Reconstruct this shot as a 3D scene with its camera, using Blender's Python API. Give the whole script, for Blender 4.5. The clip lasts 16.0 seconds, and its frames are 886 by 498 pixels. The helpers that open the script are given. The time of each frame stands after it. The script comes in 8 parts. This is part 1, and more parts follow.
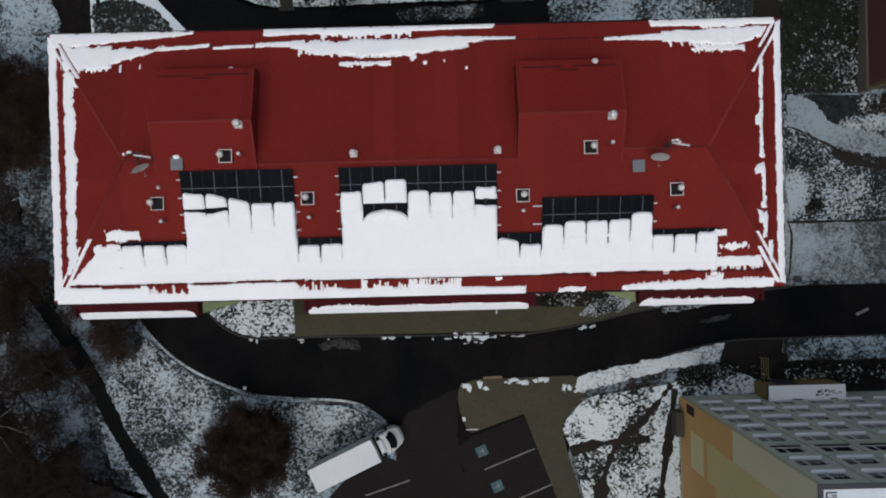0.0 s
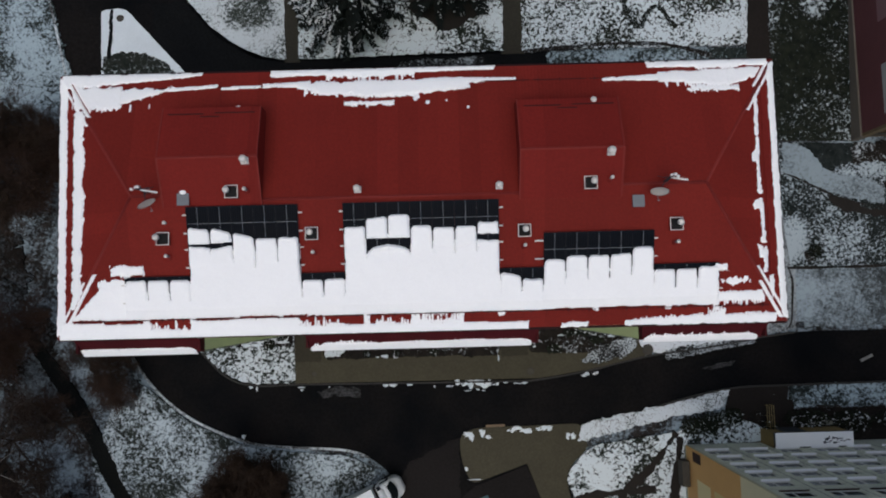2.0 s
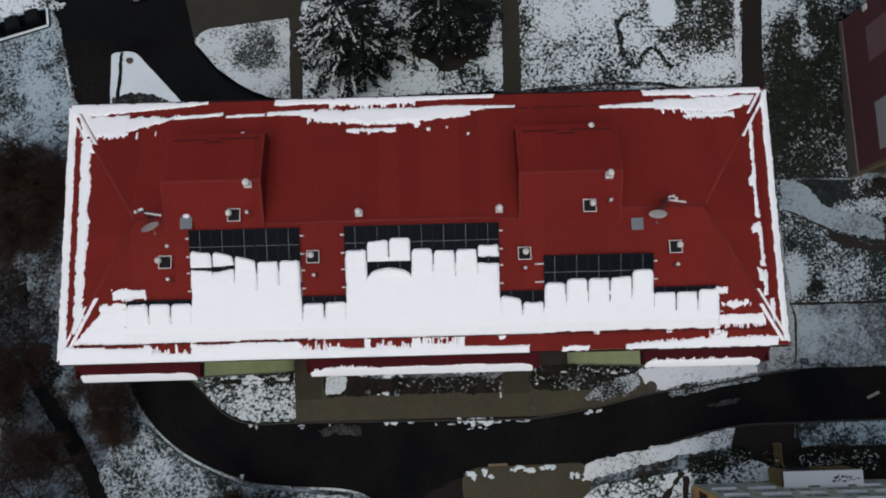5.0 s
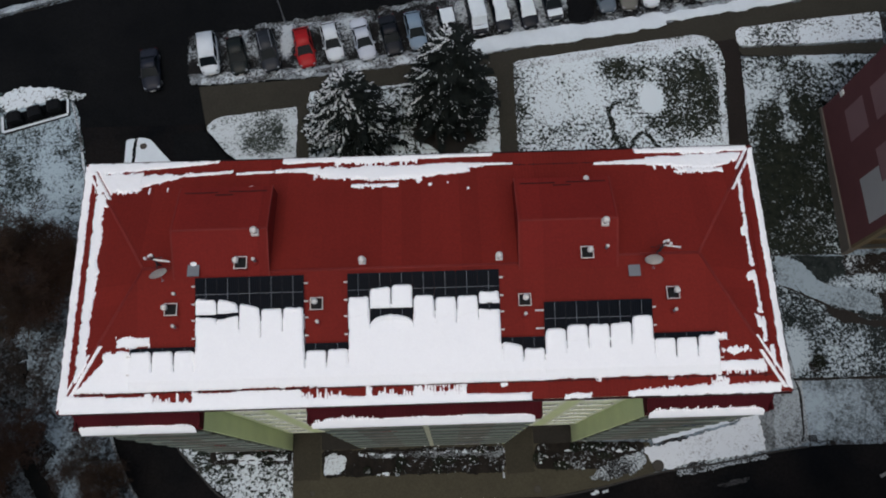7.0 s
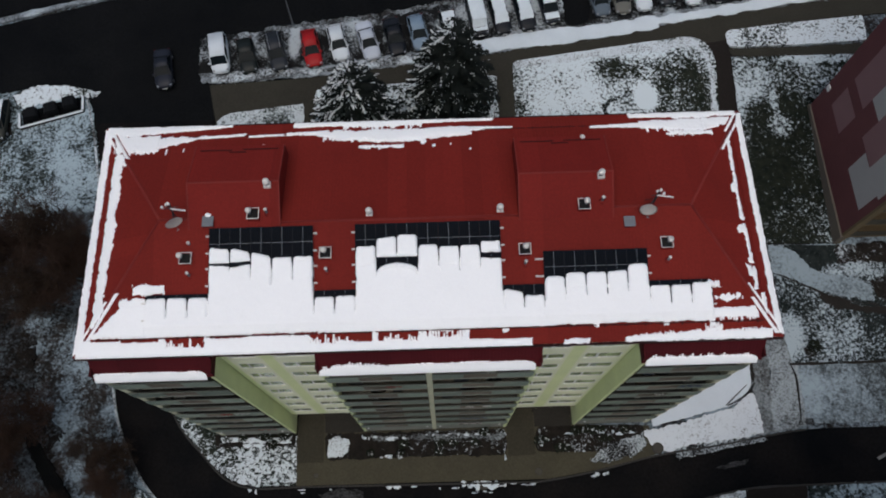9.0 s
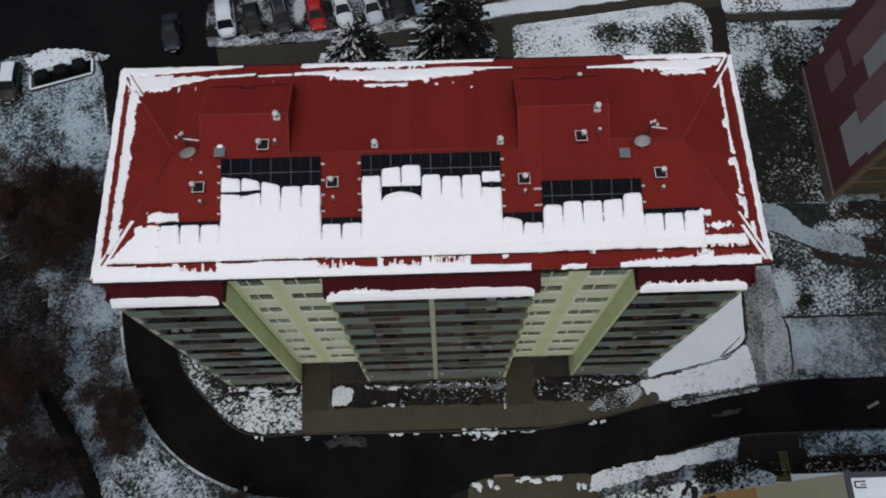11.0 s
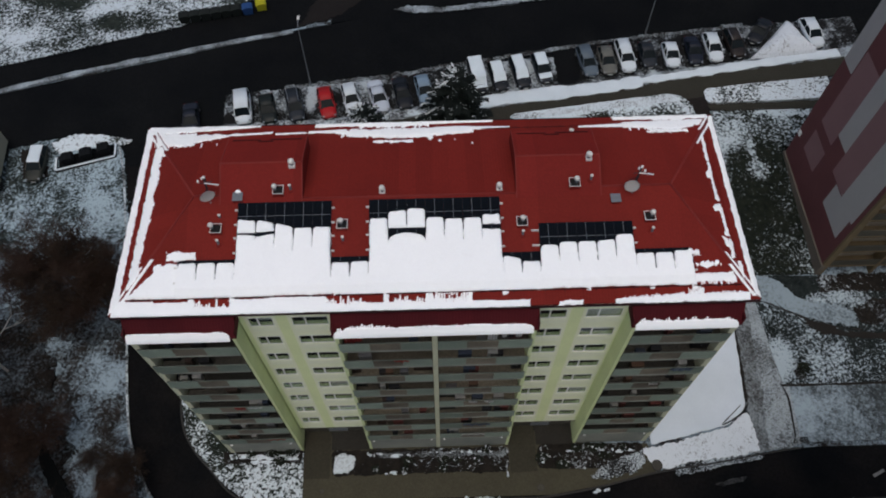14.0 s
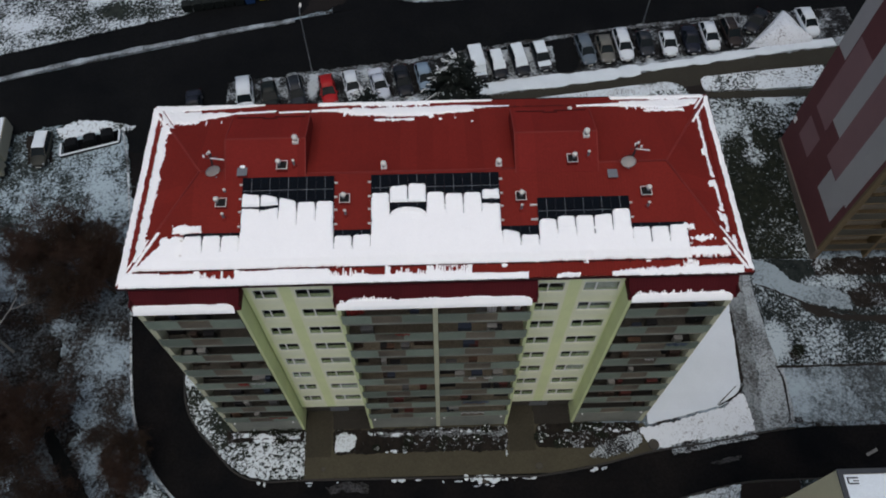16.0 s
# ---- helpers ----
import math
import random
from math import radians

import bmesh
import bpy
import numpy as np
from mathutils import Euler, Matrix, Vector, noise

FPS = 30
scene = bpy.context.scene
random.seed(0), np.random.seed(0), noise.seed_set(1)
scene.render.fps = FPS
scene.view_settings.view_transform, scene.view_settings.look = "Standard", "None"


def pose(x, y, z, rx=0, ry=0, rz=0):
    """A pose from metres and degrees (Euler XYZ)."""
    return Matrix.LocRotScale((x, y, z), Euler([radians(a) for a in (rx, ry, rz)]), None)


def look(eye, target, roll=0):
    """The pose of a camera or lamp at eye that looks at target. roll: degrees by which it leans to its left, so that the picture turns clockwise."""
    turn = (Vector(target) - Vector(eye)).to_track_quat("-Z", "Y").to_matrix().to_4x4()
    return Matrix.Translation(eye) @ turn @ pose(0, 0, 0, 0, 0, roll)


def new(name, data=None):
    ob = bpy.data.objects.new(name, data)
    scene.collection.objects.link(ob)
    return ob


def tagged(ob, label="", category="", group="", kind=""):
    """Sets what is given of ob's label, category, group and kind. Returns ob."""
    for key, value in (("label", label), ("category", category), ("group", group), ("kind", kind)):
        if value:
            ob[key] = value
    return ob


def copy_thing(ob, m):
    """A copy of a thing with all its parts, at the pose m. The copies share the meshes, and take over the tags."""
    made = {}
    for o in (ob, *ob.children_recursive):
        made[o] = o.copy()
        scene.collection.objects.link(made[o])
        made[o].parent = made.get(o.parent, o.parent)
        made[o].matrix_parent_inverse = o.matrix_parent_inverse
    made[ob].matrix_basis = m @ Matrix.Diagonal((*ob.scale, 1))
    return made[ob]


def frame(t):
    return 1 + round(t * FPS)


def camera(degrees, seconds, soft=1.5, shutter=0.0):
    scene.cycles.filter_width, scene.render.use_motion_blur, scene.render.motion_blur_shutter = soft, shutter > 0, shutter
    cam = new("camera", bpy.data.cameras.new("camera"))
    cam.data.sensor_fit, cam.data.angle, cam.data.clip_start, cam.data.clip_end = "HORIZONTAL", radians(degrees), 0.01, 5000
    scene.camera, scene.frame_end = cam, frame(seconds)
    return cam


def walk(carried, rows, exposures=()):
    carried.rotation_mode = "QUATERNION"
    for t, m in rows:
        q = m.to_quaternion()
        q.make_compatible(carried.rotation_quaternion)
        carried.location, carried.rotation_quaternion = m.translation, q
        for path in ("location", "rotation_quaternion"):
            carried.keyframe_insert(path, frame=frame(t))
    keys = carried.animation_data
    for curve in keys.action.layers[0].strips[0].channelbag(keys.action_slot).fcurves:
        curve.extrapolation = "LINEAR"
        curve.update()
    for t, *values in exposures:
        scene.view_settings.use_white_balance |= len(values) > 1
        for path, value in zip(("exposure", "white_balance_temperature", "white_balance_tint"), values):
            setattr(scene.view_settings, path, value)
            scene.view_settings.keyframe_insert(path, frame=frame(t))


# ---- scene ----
# ---------------------------------------------------------------- camera
cam = camera(61.53, 16.0, soft=1.9)
ROWS = [
    (0, 1.202, 2.673, 67.651, -0.41, -0.108, -1.41),
    (0.5, 1.095, 2.337, 67.678, -0.445, -0.172, -1.428),
    (1, 1.084, 1.952, 67.742, -0.481, -0.146, -1.452),
    (1.5, 1.061, 1.64, 67.813, -0.484, -0.137, -1.437),
    (1.6, 1.056, 1.553, 67.821, -0.42, -0.13, -1.443),
    (1.7, 1.05, 1.451, 67.826, 0.08, -0.12, -1.453),
    (1.8, 1.044, 1.35, 67.829, 1.45, -0.11, -1.465),
    (1.9, 1.039, 1.264, 67.834, 2.89, -0.1, -1.479),
    (2, 1.036, 1.21, 67.843, 4.389, -0.092, -1.493),
    (2.1, 1.035, 1.199, 67.857, 5.76, -0.087, -1.509),
    (2.2, 1.036, 1.221, 67.875, 6.53, -0.083, -1.529),
    (2.3, 1.038, 1.257, 67.893, 6.53, -0.081, -1.548),
    (2.5, 1.045, 1.303, 67.923, 6.522, -0.077, -1.574),
    (3, 1.073, 1.163, 67.936, 6.54, -0.073, -1.543),
    (3.2, 1.083, 1.077, 67.939, 6.56, -0.065, -1.533),
    (4, 1.111, 0.561, 67.942, 6.6, 0.018, -1.502),
    (4.7, 1.124, -0.126, 67.913, 6.66, 0.113, -1.516),
    (4.9, 1.125, -0.366, 67.895, 7.75, 0.136, -1.533),
    (5.3, 1.124, -0.904, 67.845, 11.365, 0.172, -1.589),
    (5.4, 1.123, -1.051, 67.827, 12.26, 0.178, -1.609),
    (5.5, 1.122, -1.203, 67.812, 13.202, 0.184, -1.628),
    (5.7, 1.115, -1.509, 67.817, 14.9, 0.208, -1.656),
    (5.8, 1.11, -1.668, 67.829, 15.8, 0.222, -1.667),
    (5.9, 1.104, -1.836, 67.843, 16.67, 0.235, -1.678),
    (6, 1.097, -2.018, 67.852, 17.396, 0.243, -1.689),
    (6.1, 1.089, -2.214, 67.857, 17.5, 0.247, -1.701),
    (6.2, 1.08, -2.42, 67.86, 17.58, 0.248, -1.714),
    (6.5, 1.044, -3.098, 67.866, 17.685, 0.24, -1.745),
    (7, 0.941, -4.397, 67.871, 17.724, 0.203, -1.745),
    (7.5, 0.852, -5.75, 67.861, 17.907, 0.207, -1.74),
    (7.6, 0.829, -6.054, 67.862, 18.36, 0.209, -1.743),
    (7.8, 0.779, -6.696, 67.868, 19.36, 0.214, -1.752),
    (8, 0.73, -7.34, 67.874, 20.3, 0.216, -1.762),
    (8.1, 0.708, -7.662, 67.876, 20.76, 0.215, -1.767),
    (8.2, 0.686, -7.992, 67.878, 20.98, 0.212, -1.774),
    (8.3, 0.666, -8.316, 67.88, 21, 0.209, -1.779),
    (8.5, 0.628, -8.887, 67.883, 21.004, 0.201, -1.786),
    (9, 0.555, -9.804, 67.887, 21.038, 0.178, -1.766),
    (11.5, 0.192, -15.398, 68.131, 20.932, 0.134, -1.718),
    (12, 0.107, -16.534, 68.167, 20.957, 0.093, -1.734),
    (12.5, 0.031, -17.605, 68.138, 20.943, 0.049, -1.723),
    (12.6, 0.024, -17.817, 68.114, 20.95, 0.055, -1.717),
    (12.7, 0.021, -18.032, 68.083, 21.17, 0.067, -1.71),
    (12.8, 0.02, -18.243, 68.048, 21.73, 0.082, -1.702),
    (12.9, 0.018, -18.443, 68.016, 22.55, 0.101, -1.697),
    (13, 0.014, -18.626, 67.992, 23.53, 0.12, -1.697),
    (13.1, 0.006, -18.793, 67.977, 24.93, 0.144, -1.705),
    (13.2, -0.004, -18.948, 67.966, 26.21, 0.174, -1.721),
    (13.3, -0.014, -19.09, 67.96, 27.4, 0.203, -1.737),
    (13.4, -0.022, -19.219, 67.959, 28.7, 0.229, -1.749),
    (13.5, -0.026, -19.332, 67.961, 30.005, 0.245, -1.751),
    (13.6, -0.024, -19.427, 67.969, 30.26, 0.249, -1.738),
    (14, 0.003, -19.682, 68.035, 30.296, 0.216, -1.64),
    (14.5, 0.006, -19.915, 68.093, 30.344, 0.21, -1.613),
    (15, 0.008, -20.426, 68.127, 30.284, 0.197, -1.586),
    (15.5, -0.031, -21.134, 68.098, 30.28, 0.149, -1.567),
    (16, -0.128, -21.619, 68.046, 30.314, 0.127, -1.607),
]
walk(cam, [(t, pose(x, y, z, rx, ry, rz)) for t, x, y, z, rx, ry, rz in ROWS])

# ---------------------------------------------------------------- overcast winter light
SUN_ELEVATION, SUN_ROTATION = radians(72), radians(192)
world = bpy.data.worlds.new("world")
scene.world = world
world.use_nodes = True
wn = world.node_tree
wn.nodes.clear()
sky = wn.nodes.new("ShaderNodeTexSky")
sky.sky_type = "NISHITA"
sky.sun_disc = False
sky.sun_elevation = SUN_ELEVATION
sky.sun_rotation = SUN_ROTATION
sky.air_density, sky.dust_density, sky.ozone_density = 1.0, 6.0, 0.8
bg = wn.nodes.new("ShaderNodeBackground")
bg.inputs["Strength"].default_value = 0.099
wo = wn.nodes.new("ShaderNodeOutputWorld")
wn.links.new(sky.outputs[0], bg.inputs["Color"])
wn.links.new(bg.outputs[0], wo.inputs["Surface"])
sun = new("sun", bpy.data.lights.new("sun", "SUN"))
sun.data.energy, sun.data.angle, sun.data.color = 0.5, radians(70), (0.89, 0.97, 1.0)
sun.matrix_world = look((0, 0, 0), (math.sin(SUN_ROTATION) * -math.cos(SUN_ELEVATION), math.cos(SUN_ROTATION) * -math.cos(SUN_ELEVATION), -math.sin(SUN_ELEVATION)))
scene.view_settings.exposure = -0.07
scene.view_settings.use_white_balance = True
scene.view_settings.white_balance_temperature = 6330

# ---------------------------------------------------------------- materials
def node(nt, kind, **kw):
    n = nt.nodes.new(kind)
    for k, v in kw.items():
        n.inputs[k.replace("_", " ")].default_value = v
    return n


def surface(name, base, rough=0.6, metal=0.0, vary=0.15, scale=1.0, second=None, patch=0.35, bump=0.0, bump_scale=40.0, spec=0.3, island=0.0, per_object=0.0):
    """A painted or mineral surface: base colour, broad patches of a second colour, fine grain and relief."""
    m = bpy.data.materials.new(name)
    m.use_nodes = True
    nt = m.node_tree
    b = nt.nodes["Principled BSDF"]
    b.inputs["Roughness"].default_value = rough
    b.inputs["Metallic"].default_value = metal
    b.inputs["Specular IOR Level"].default_value = spec
    co = nt.nodes.new("ShaderNodeTexCoord")
    wide = node(nt, "ShaderNodeTexNoise", Scale=0.35 * scale, Detail=6.0, Roughness=0.6)
    fine = node(nt, "ShaderNodeTexNoise", Scale=9.0 * scale, Detail=4.0, Roughness=0.65)
    for n in (wide, fine):
        nt.links.new(co.outputs["Object"], n.inputs["Vector"])
    ramp = nt.nodes.new("ShaderNodeValToRGB")
    ramp.color_ramp.elements[0].position, ramp.color_ramp.elements[1].position = 0.5 - patch / 2, 0.5 + patch / 2
    second = second or tuple(c * (1 - vary) for c in base)
    ramp.color_ramp.elements[0].color, ramp.color_ramp.elements[1].color = (*base, 1), (*second, 1)
    nt.links.new(wide.outputs["Fac"], ramp.inputs["Fac"])
    hsv = nt.nodes.new("ShaderNodeHueSaturation")
    nt.links.new(ramp.outputs["Color"], hsv.inputs["Color"])
    rng = node(nt, "ShaderNodeMapRange", To_Min=1 - vary, To_Max=1 + vary)
    rng.inputs["From Min"].default_value, rng.inputs["From Max"].default_value = 0.3, 0.7
    nt.links.new(fine.outputs["Fac"], rng.inputs["Value"])
    value = rng.outputs[0]
    if island or per_object:
        info = nt.nodes.new("ShaderNodeNewGeometry" if island else "ShaderNodeObjectInfo")
        amount = island or per_object
        r2 = node(nt, "ShaderNodeMapRange", To_Min=1 - amount, To_Max=1 + amount)
        nt.links.new(info.outputs["Random Per Island" if island else "Random"], r2.inputs["Value"])
        mul = nt.nodes.new("ShaderNodeMath")
        mul.operation = "MULTIPLY"
        nt.links.new(value, mul.inputs[0])
        nt.links.new(r2.outputs[0], mul.inputs[1])
        value = mul.outputs[0]
    nt.links.new(value, hsv.inputs["Value"])
    nt.links.new(hsv.outputs["Color"], b.inputs["Base Color"])
    if bump:
        grain = node(nt, "ShaderNodeTexNoise", Scale=bump_scale, Detail=4.0)
        nt.links.new(co.outputs["Object"], grain.inputs["Vector"])
        bp = node(nt, "ShaderNodeBump", Strength=bump, Distance=0.02)
        nt.links.new(grain.outputs["Fac"], bp.inputs["Height"])
        nt.links.new(bp.outputs["Normal"], b.inputs["Normal"])
    return m


def roof_metal(name, base, axis="X", rough=0.7, second=None):
    """Painted profiled sheet: ribs 0.19 m apart across the given axis, faded in broad patches."""
    m = surface(name, base, rough=rough, vary=0.10, scale=0.8, second=second, patch=0.5, spec=0.07)
    nt = m.node_tree
    b = nt.nodes["Principled BSDF"]
    co = nt.nodes.new("ShaderNodeTexCoord")
    wave = nt.nodes.new("ShaderNodeTexWave")
    wave.wave_type, wave.bands_direction = "BANDS", axis
    wave.inputs["Scale"].default_value = 0.314 / 0.19
    wave.inputs["Distortion"].default_value = 0.0
    nt.links.new(co.outputs["Object"], wave.inputs["Vector"])
    # each sheet, 1.1 m wide, has faded a little differently
    sep = nt.nodes.new("ShaderNodeSeparateXYZ")
    nt.links.new(co.outputs["Object"], sep.inputs[0])
    cell = nt.nodes.new("ShaderNodeMath")
    cell.operation = "SNAP"
    cell.inputs[1].default_value = 1.1
    nt.links.new(sep.outputs[axis], cell.inputs[0])
    pick = nt.nodes.new("ShaderNodeTexWhiteNoise")
    pick.noise_dimensions = "1D"
    nt.links.new(cell.outputs[0], pick.inputs["W"])
    fade = node(nt, "ShaderNodeMapRange", To_Min=0.93, To_Max=1.07)
    nt.links.new(pick.outputs["Value"], fade.inputs["Value"])
    tint = nt.nodes.new("ShaderNodeHueSaturation")
    nt.links.new(b.inputs["Base Color"].links[0].from_socket, tint.inputs["Color"])
    nt.links.new(fade.outputs[0], tint.inputs["Value"])
    nt.links.new(tint.outputs["Color"], b.inputs["Base Color"])
    bp = node(nt, "ShaderNodeBump", Strength=0.13, Distance=0.03)
    nt.links.new(wave.outputs["Fac"], bp.inputs["Height"])
    nt.links.new(bp.outputs["Normal"], b.inputs["Normal"])
    return m


def snow_ground(name, snow, bare, bare_two, cover=0.5, soft=0.07, scale=1.0, wide_weight=0.36, drifts=()):
    """Thin snow with the ground showing through: cover 0 to 1, broken up at three sizes.
    Drifts (x, y, half width, half depth, more or less snow) are places where it lies thicker or thinner."""
    m = bpy.data.materials.new(name)
    m.use_nodes = True
    nt = m.node_tree
    b = nt.nodes["Principled BSDF"]
    b.inputs["Roughness"].default_value = 0.85
    b.inputs["Specular IOR Level"].default_value = 0.15
    co = nt.nodes.new("ShaderNodeTexCoord")
    wide = node(nt, "ShaderNodeTexNoise", Scale=0.22 * scale, Detail=5.0, Roughness=0.6)
    mid = node(nt, "ShaderNodeTexNoise", Scale=3.2 * scale, Detail=5.0, Roughness=0.68)
    mid.inputs["Distortion"].default_value = 0.6
    soil = node(nt, "ShaderNodeTexNoise", Scale=1.3 * scale, Detail=5.0, Roughness=0.7)
    for n in (wide, mid, soil):
        nt.links.new(co.outputs["Object"], n.inputs["Vector"])
    mix = nt.nodes.new("ShaderNodeMix")
    mix.data_type = "FLOAT"
    mix.inputs["Factor"].default_value = wide_weight
    nt.links.new(mid.outputs["Fac"], mix.inputs["A"])
    nt.links.new(wide.outputs["Fac"], mix.inputs["B"])
    level = mix.outputs["Result"]
    for x, y, rx, ry, more in drifts:
        at = nt.nodes.new("ShaderNodeMapping")
        at.vector_type = "TEXTURE"
        at.inputs["Location"].default_value = (x, y, 0)
        at.inputs["Scale"].default_value = (rx, ry, 1000)
        nt.links.new(co.outputs["Object"], at.inputs["Vector"])
        far = nt.nodes.new("ShaderNodeVectorMath")
        far.operation = "LENGTH"
        nt.links.new(at.outputs["Vector"], far.inputs[0])
        fall = nt.nodes.new("ShaderNodeMapRange")
        fall.interpolation_type = "SMOOTHSTEP"
        for key, value in (("From Min", 0.45), ("From Max", 1.3), ("To Min", more), ("To Max", 0.0)):
            fall.inputs[key].default_value = value
        nt.links.new(far.outputs["Value"], fall.inputs["Value"])
        add = nt.nodes.new("ShaderNodeMath")
        nt.links.new(level, add.inputs[0])
        nt.links.new(fall.outputs[0], add.inputs[1])
        level = add.outputs[0]
    edge = 0.62 - 0.24 * cover
    ramp = nt.nodes.new("ShaderNodeMapRange")
    ramp.interpolation_type = "SMOOTHSTEP"
    ramp.inputs["From Min"].default_value, ramp.inputs["From Max"].default_value = edge - soft / 2, edge + soft / 2
    nt.links.new(level, ramp.inputs["Value"])
    dirt = nt.nodes.new("ShaderNodeValToRGB")
    dirt.color_ramp.elements[0].position, dirt.color_ramp.elements[1].position = 0.35, 0.65
    dirt.color_ramp.elements[0].color, dirt.color_ramp.elements[1].color = (*bare, 1), (*bare_two, 1)
    nt.links.new(soil.outputs["Fac"], dirt.inputs["Fac"])
    col = nt.nodes.new("ShaderNodeMix")
    col.data_type = "RGBA"
    nt.links.new(ramp.outputs[0], col.inputs["Factor"])
    nt.links.new(dirt.outputs["Color"], col.inputs[6])
    col.inputs[7].default_value = (*snow, 1)
    nt.links.new(col.outputs[2], b.inputs["Base Color"])
    bp = node(nt, "ShaderNodeBump", Strength=0.5, Distance=0.06)
    nt.links.new(mid.outputs["Fac"], bp.inputs["Height"])
    nt.links.new(bp.outputs["Normal"], b.inputs["Normal"])
    return m


def glass(name, tint, rough=0.03):
    m = bpy.data.materials.new(name)
    m.use_nodes = True
    b = m.node_tree.nodes["Principled BSDF"]
    b.inputs["Base Color"].default_value = (*tint, 1)
    b.inputs["Transmission Weight"].default_value = 1.0
    b.inputs["Roughness"].default_value = rough
    b.inputs["IOR"].default_value = 1.25
    return m


RED = roof_metal("red_roof_sheet", (0.172, 0.0185, 0.0135), "X", second=(0.142, 0.0160, 0.0122))
RED_END = roof_metal("red_roof_sheet_ends", (0.172, 0.0185, 0.0135), "Y", second=(0.142, 0.0160, 0.0122))
RED_CAP = surface("faded_red_capping", (0.175, 0.0235, 0.0195), 0.6, vary=0.12, spec=0.12)
RED_PLAIN = surface("red_flashing", (0.180, 0.0195, 0.016), 0.65, vary=0.12, spec=0.08)
SNOW = surface("roof_snow", (0.955, 0.975, 0.975), 0.8, vary=0.02, bump=0.12, bump_scale=14, spec=0.2)
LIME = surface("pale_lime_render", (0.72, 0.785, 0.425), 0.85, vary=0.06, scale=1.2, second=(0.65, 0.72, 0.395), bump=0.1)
# LIME once more, darkened: the side walls' shade is put into the colour
LIME_SHADED = surface("shaded_lime_render", (0.62, 0.695, 0.37), 0.85, vary=0.06, second=(0.55, 0.62, 0.335), bump=0.1)
CONCRETE = surface("grey_green_concrete", (0.23, 0.24, 0.205), 0.85, vary=0.12, second=(0.15, 0.165, 0.145), bump=0.2)
SAGE = surface("grey_green_parapet", (0.182, 0.226, 0.182), 0.7, vary=0.12, second=(0.142, 0.178, 0.145), per_object=0.25)
TAUPE = surface("brown_parapet_mesh", (0.155, 0.137, 0.105), 0.75, vary=0.12, second=(0.075, 0.065, 0.05), per_object=0.15)
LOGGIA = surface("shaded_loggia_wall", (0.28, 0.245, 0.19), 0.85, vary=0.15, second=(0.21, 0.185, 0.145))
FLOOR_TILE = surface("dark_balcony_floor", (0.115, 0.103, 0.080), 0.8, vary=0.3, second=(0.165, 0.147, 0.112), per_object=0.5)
# FLOOR_TILE darkened, so the side bays' deeper shade sits in the colour
FLOOR_SHADED = surface("shaded_balcony_floor", (0.048, 0.046, 0.040), 0.8, vary=0.3, second=(0.078, 0.072, 0.060), per_object=0.6)
PLINTH = surface("dark_plinth", (0.06, 0.055, 0.045), 0.85, vary=0.15)
WHITE = surface("white_pvc", (0.75, 0.76, 0.74), 0.45, vary=0.04)
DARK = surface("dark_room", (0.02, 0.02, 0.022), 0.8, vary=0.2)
GLASS = glass("window_glass", (0.60, 0.66, 0.66))
DIM_GLASS = glass("dim_window_glass", (0.22, 0.26, 0.28))
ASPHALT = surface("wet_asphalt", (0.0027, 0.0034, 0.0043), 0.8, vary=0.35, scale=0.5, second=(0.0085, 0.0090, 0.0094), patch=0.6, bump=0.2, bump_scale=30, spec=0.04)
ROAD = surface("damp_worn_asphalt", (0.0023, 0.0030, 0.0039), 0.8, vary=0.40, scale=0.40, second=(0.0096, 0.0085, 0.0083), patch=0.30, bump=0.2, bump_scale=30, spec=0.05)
ASPHALT_OLD = surface("worn_asphalt", (0.0185, 0.0162, 0.0155), 0.85, vary=0.22, scale=0.5, second=(0.0115, 0.0105, 0.0102), patch=0.6, bump=0.2, bump_scale=30, spec=0.06)
PAVING = surface("brown_paving", (0.068, 0.063, 0.042), 0.85, vary=0.2, scale=0.8, second=(0.049, 0.045, 0.031), patch=0.6, bump=0.2, spec=0.1)
WALKWAY = surface("dark_olive_paving", (0.046, 0.042, 0.029), 0.85, vary=0.2, scale=0.8, second=(0.034, 0.031, 0.023), patch=0.6, bump=0.2, spec=0.1)
# paving colour darkened for the shade close to the house front
SHADED_PAVING = surface("shade_darkened_paving", (0.037, 0.034, 0.029), 0.8, vary=0.25, second=(0.024, 0.022, 0.019), patch=0.6, bump=0.2, spec=0.08)
# roof red made darker and cooler: shade below the eave, held in the colour
APRON = roof_metal("shaded_red_apron_sheet", (0.064, 0.0085, 0.011), "X", second=(0.052, 0.0078, 0.0102))
PALE = surface("pale_spandrel", (0.80, 0.82, 0.64), 0.8, vary=0.06, second=(0.74, 0.77, 0.57))
LIME_PALER = surface("paler_lime_render", (0.78, 0.80, 0.60), 0.85, vary=0.05, scale=1.2, second=(0.73, 0.76, 0.53), bump=0.1)
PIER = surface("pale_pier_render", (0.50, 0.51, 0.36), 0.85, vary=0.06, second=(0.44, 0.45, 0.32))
PATH = surface("damp_path_asphalt", (0.042, 0.040, 0.031), 0.85, vary=0.2, scale=0.8, second=(0.030, 0.0275, 0.022), patch=0.6, bump=0.2, spec=0.1)
VERGE = snow_ground("white_verge_snow", (0.60, 0.665, 0.70), (0.03, 0.032, 0.030), (0.10, 0.105, 0.10), 0.72, soft=0.12, scale=1.9, wide_weight=0.30)
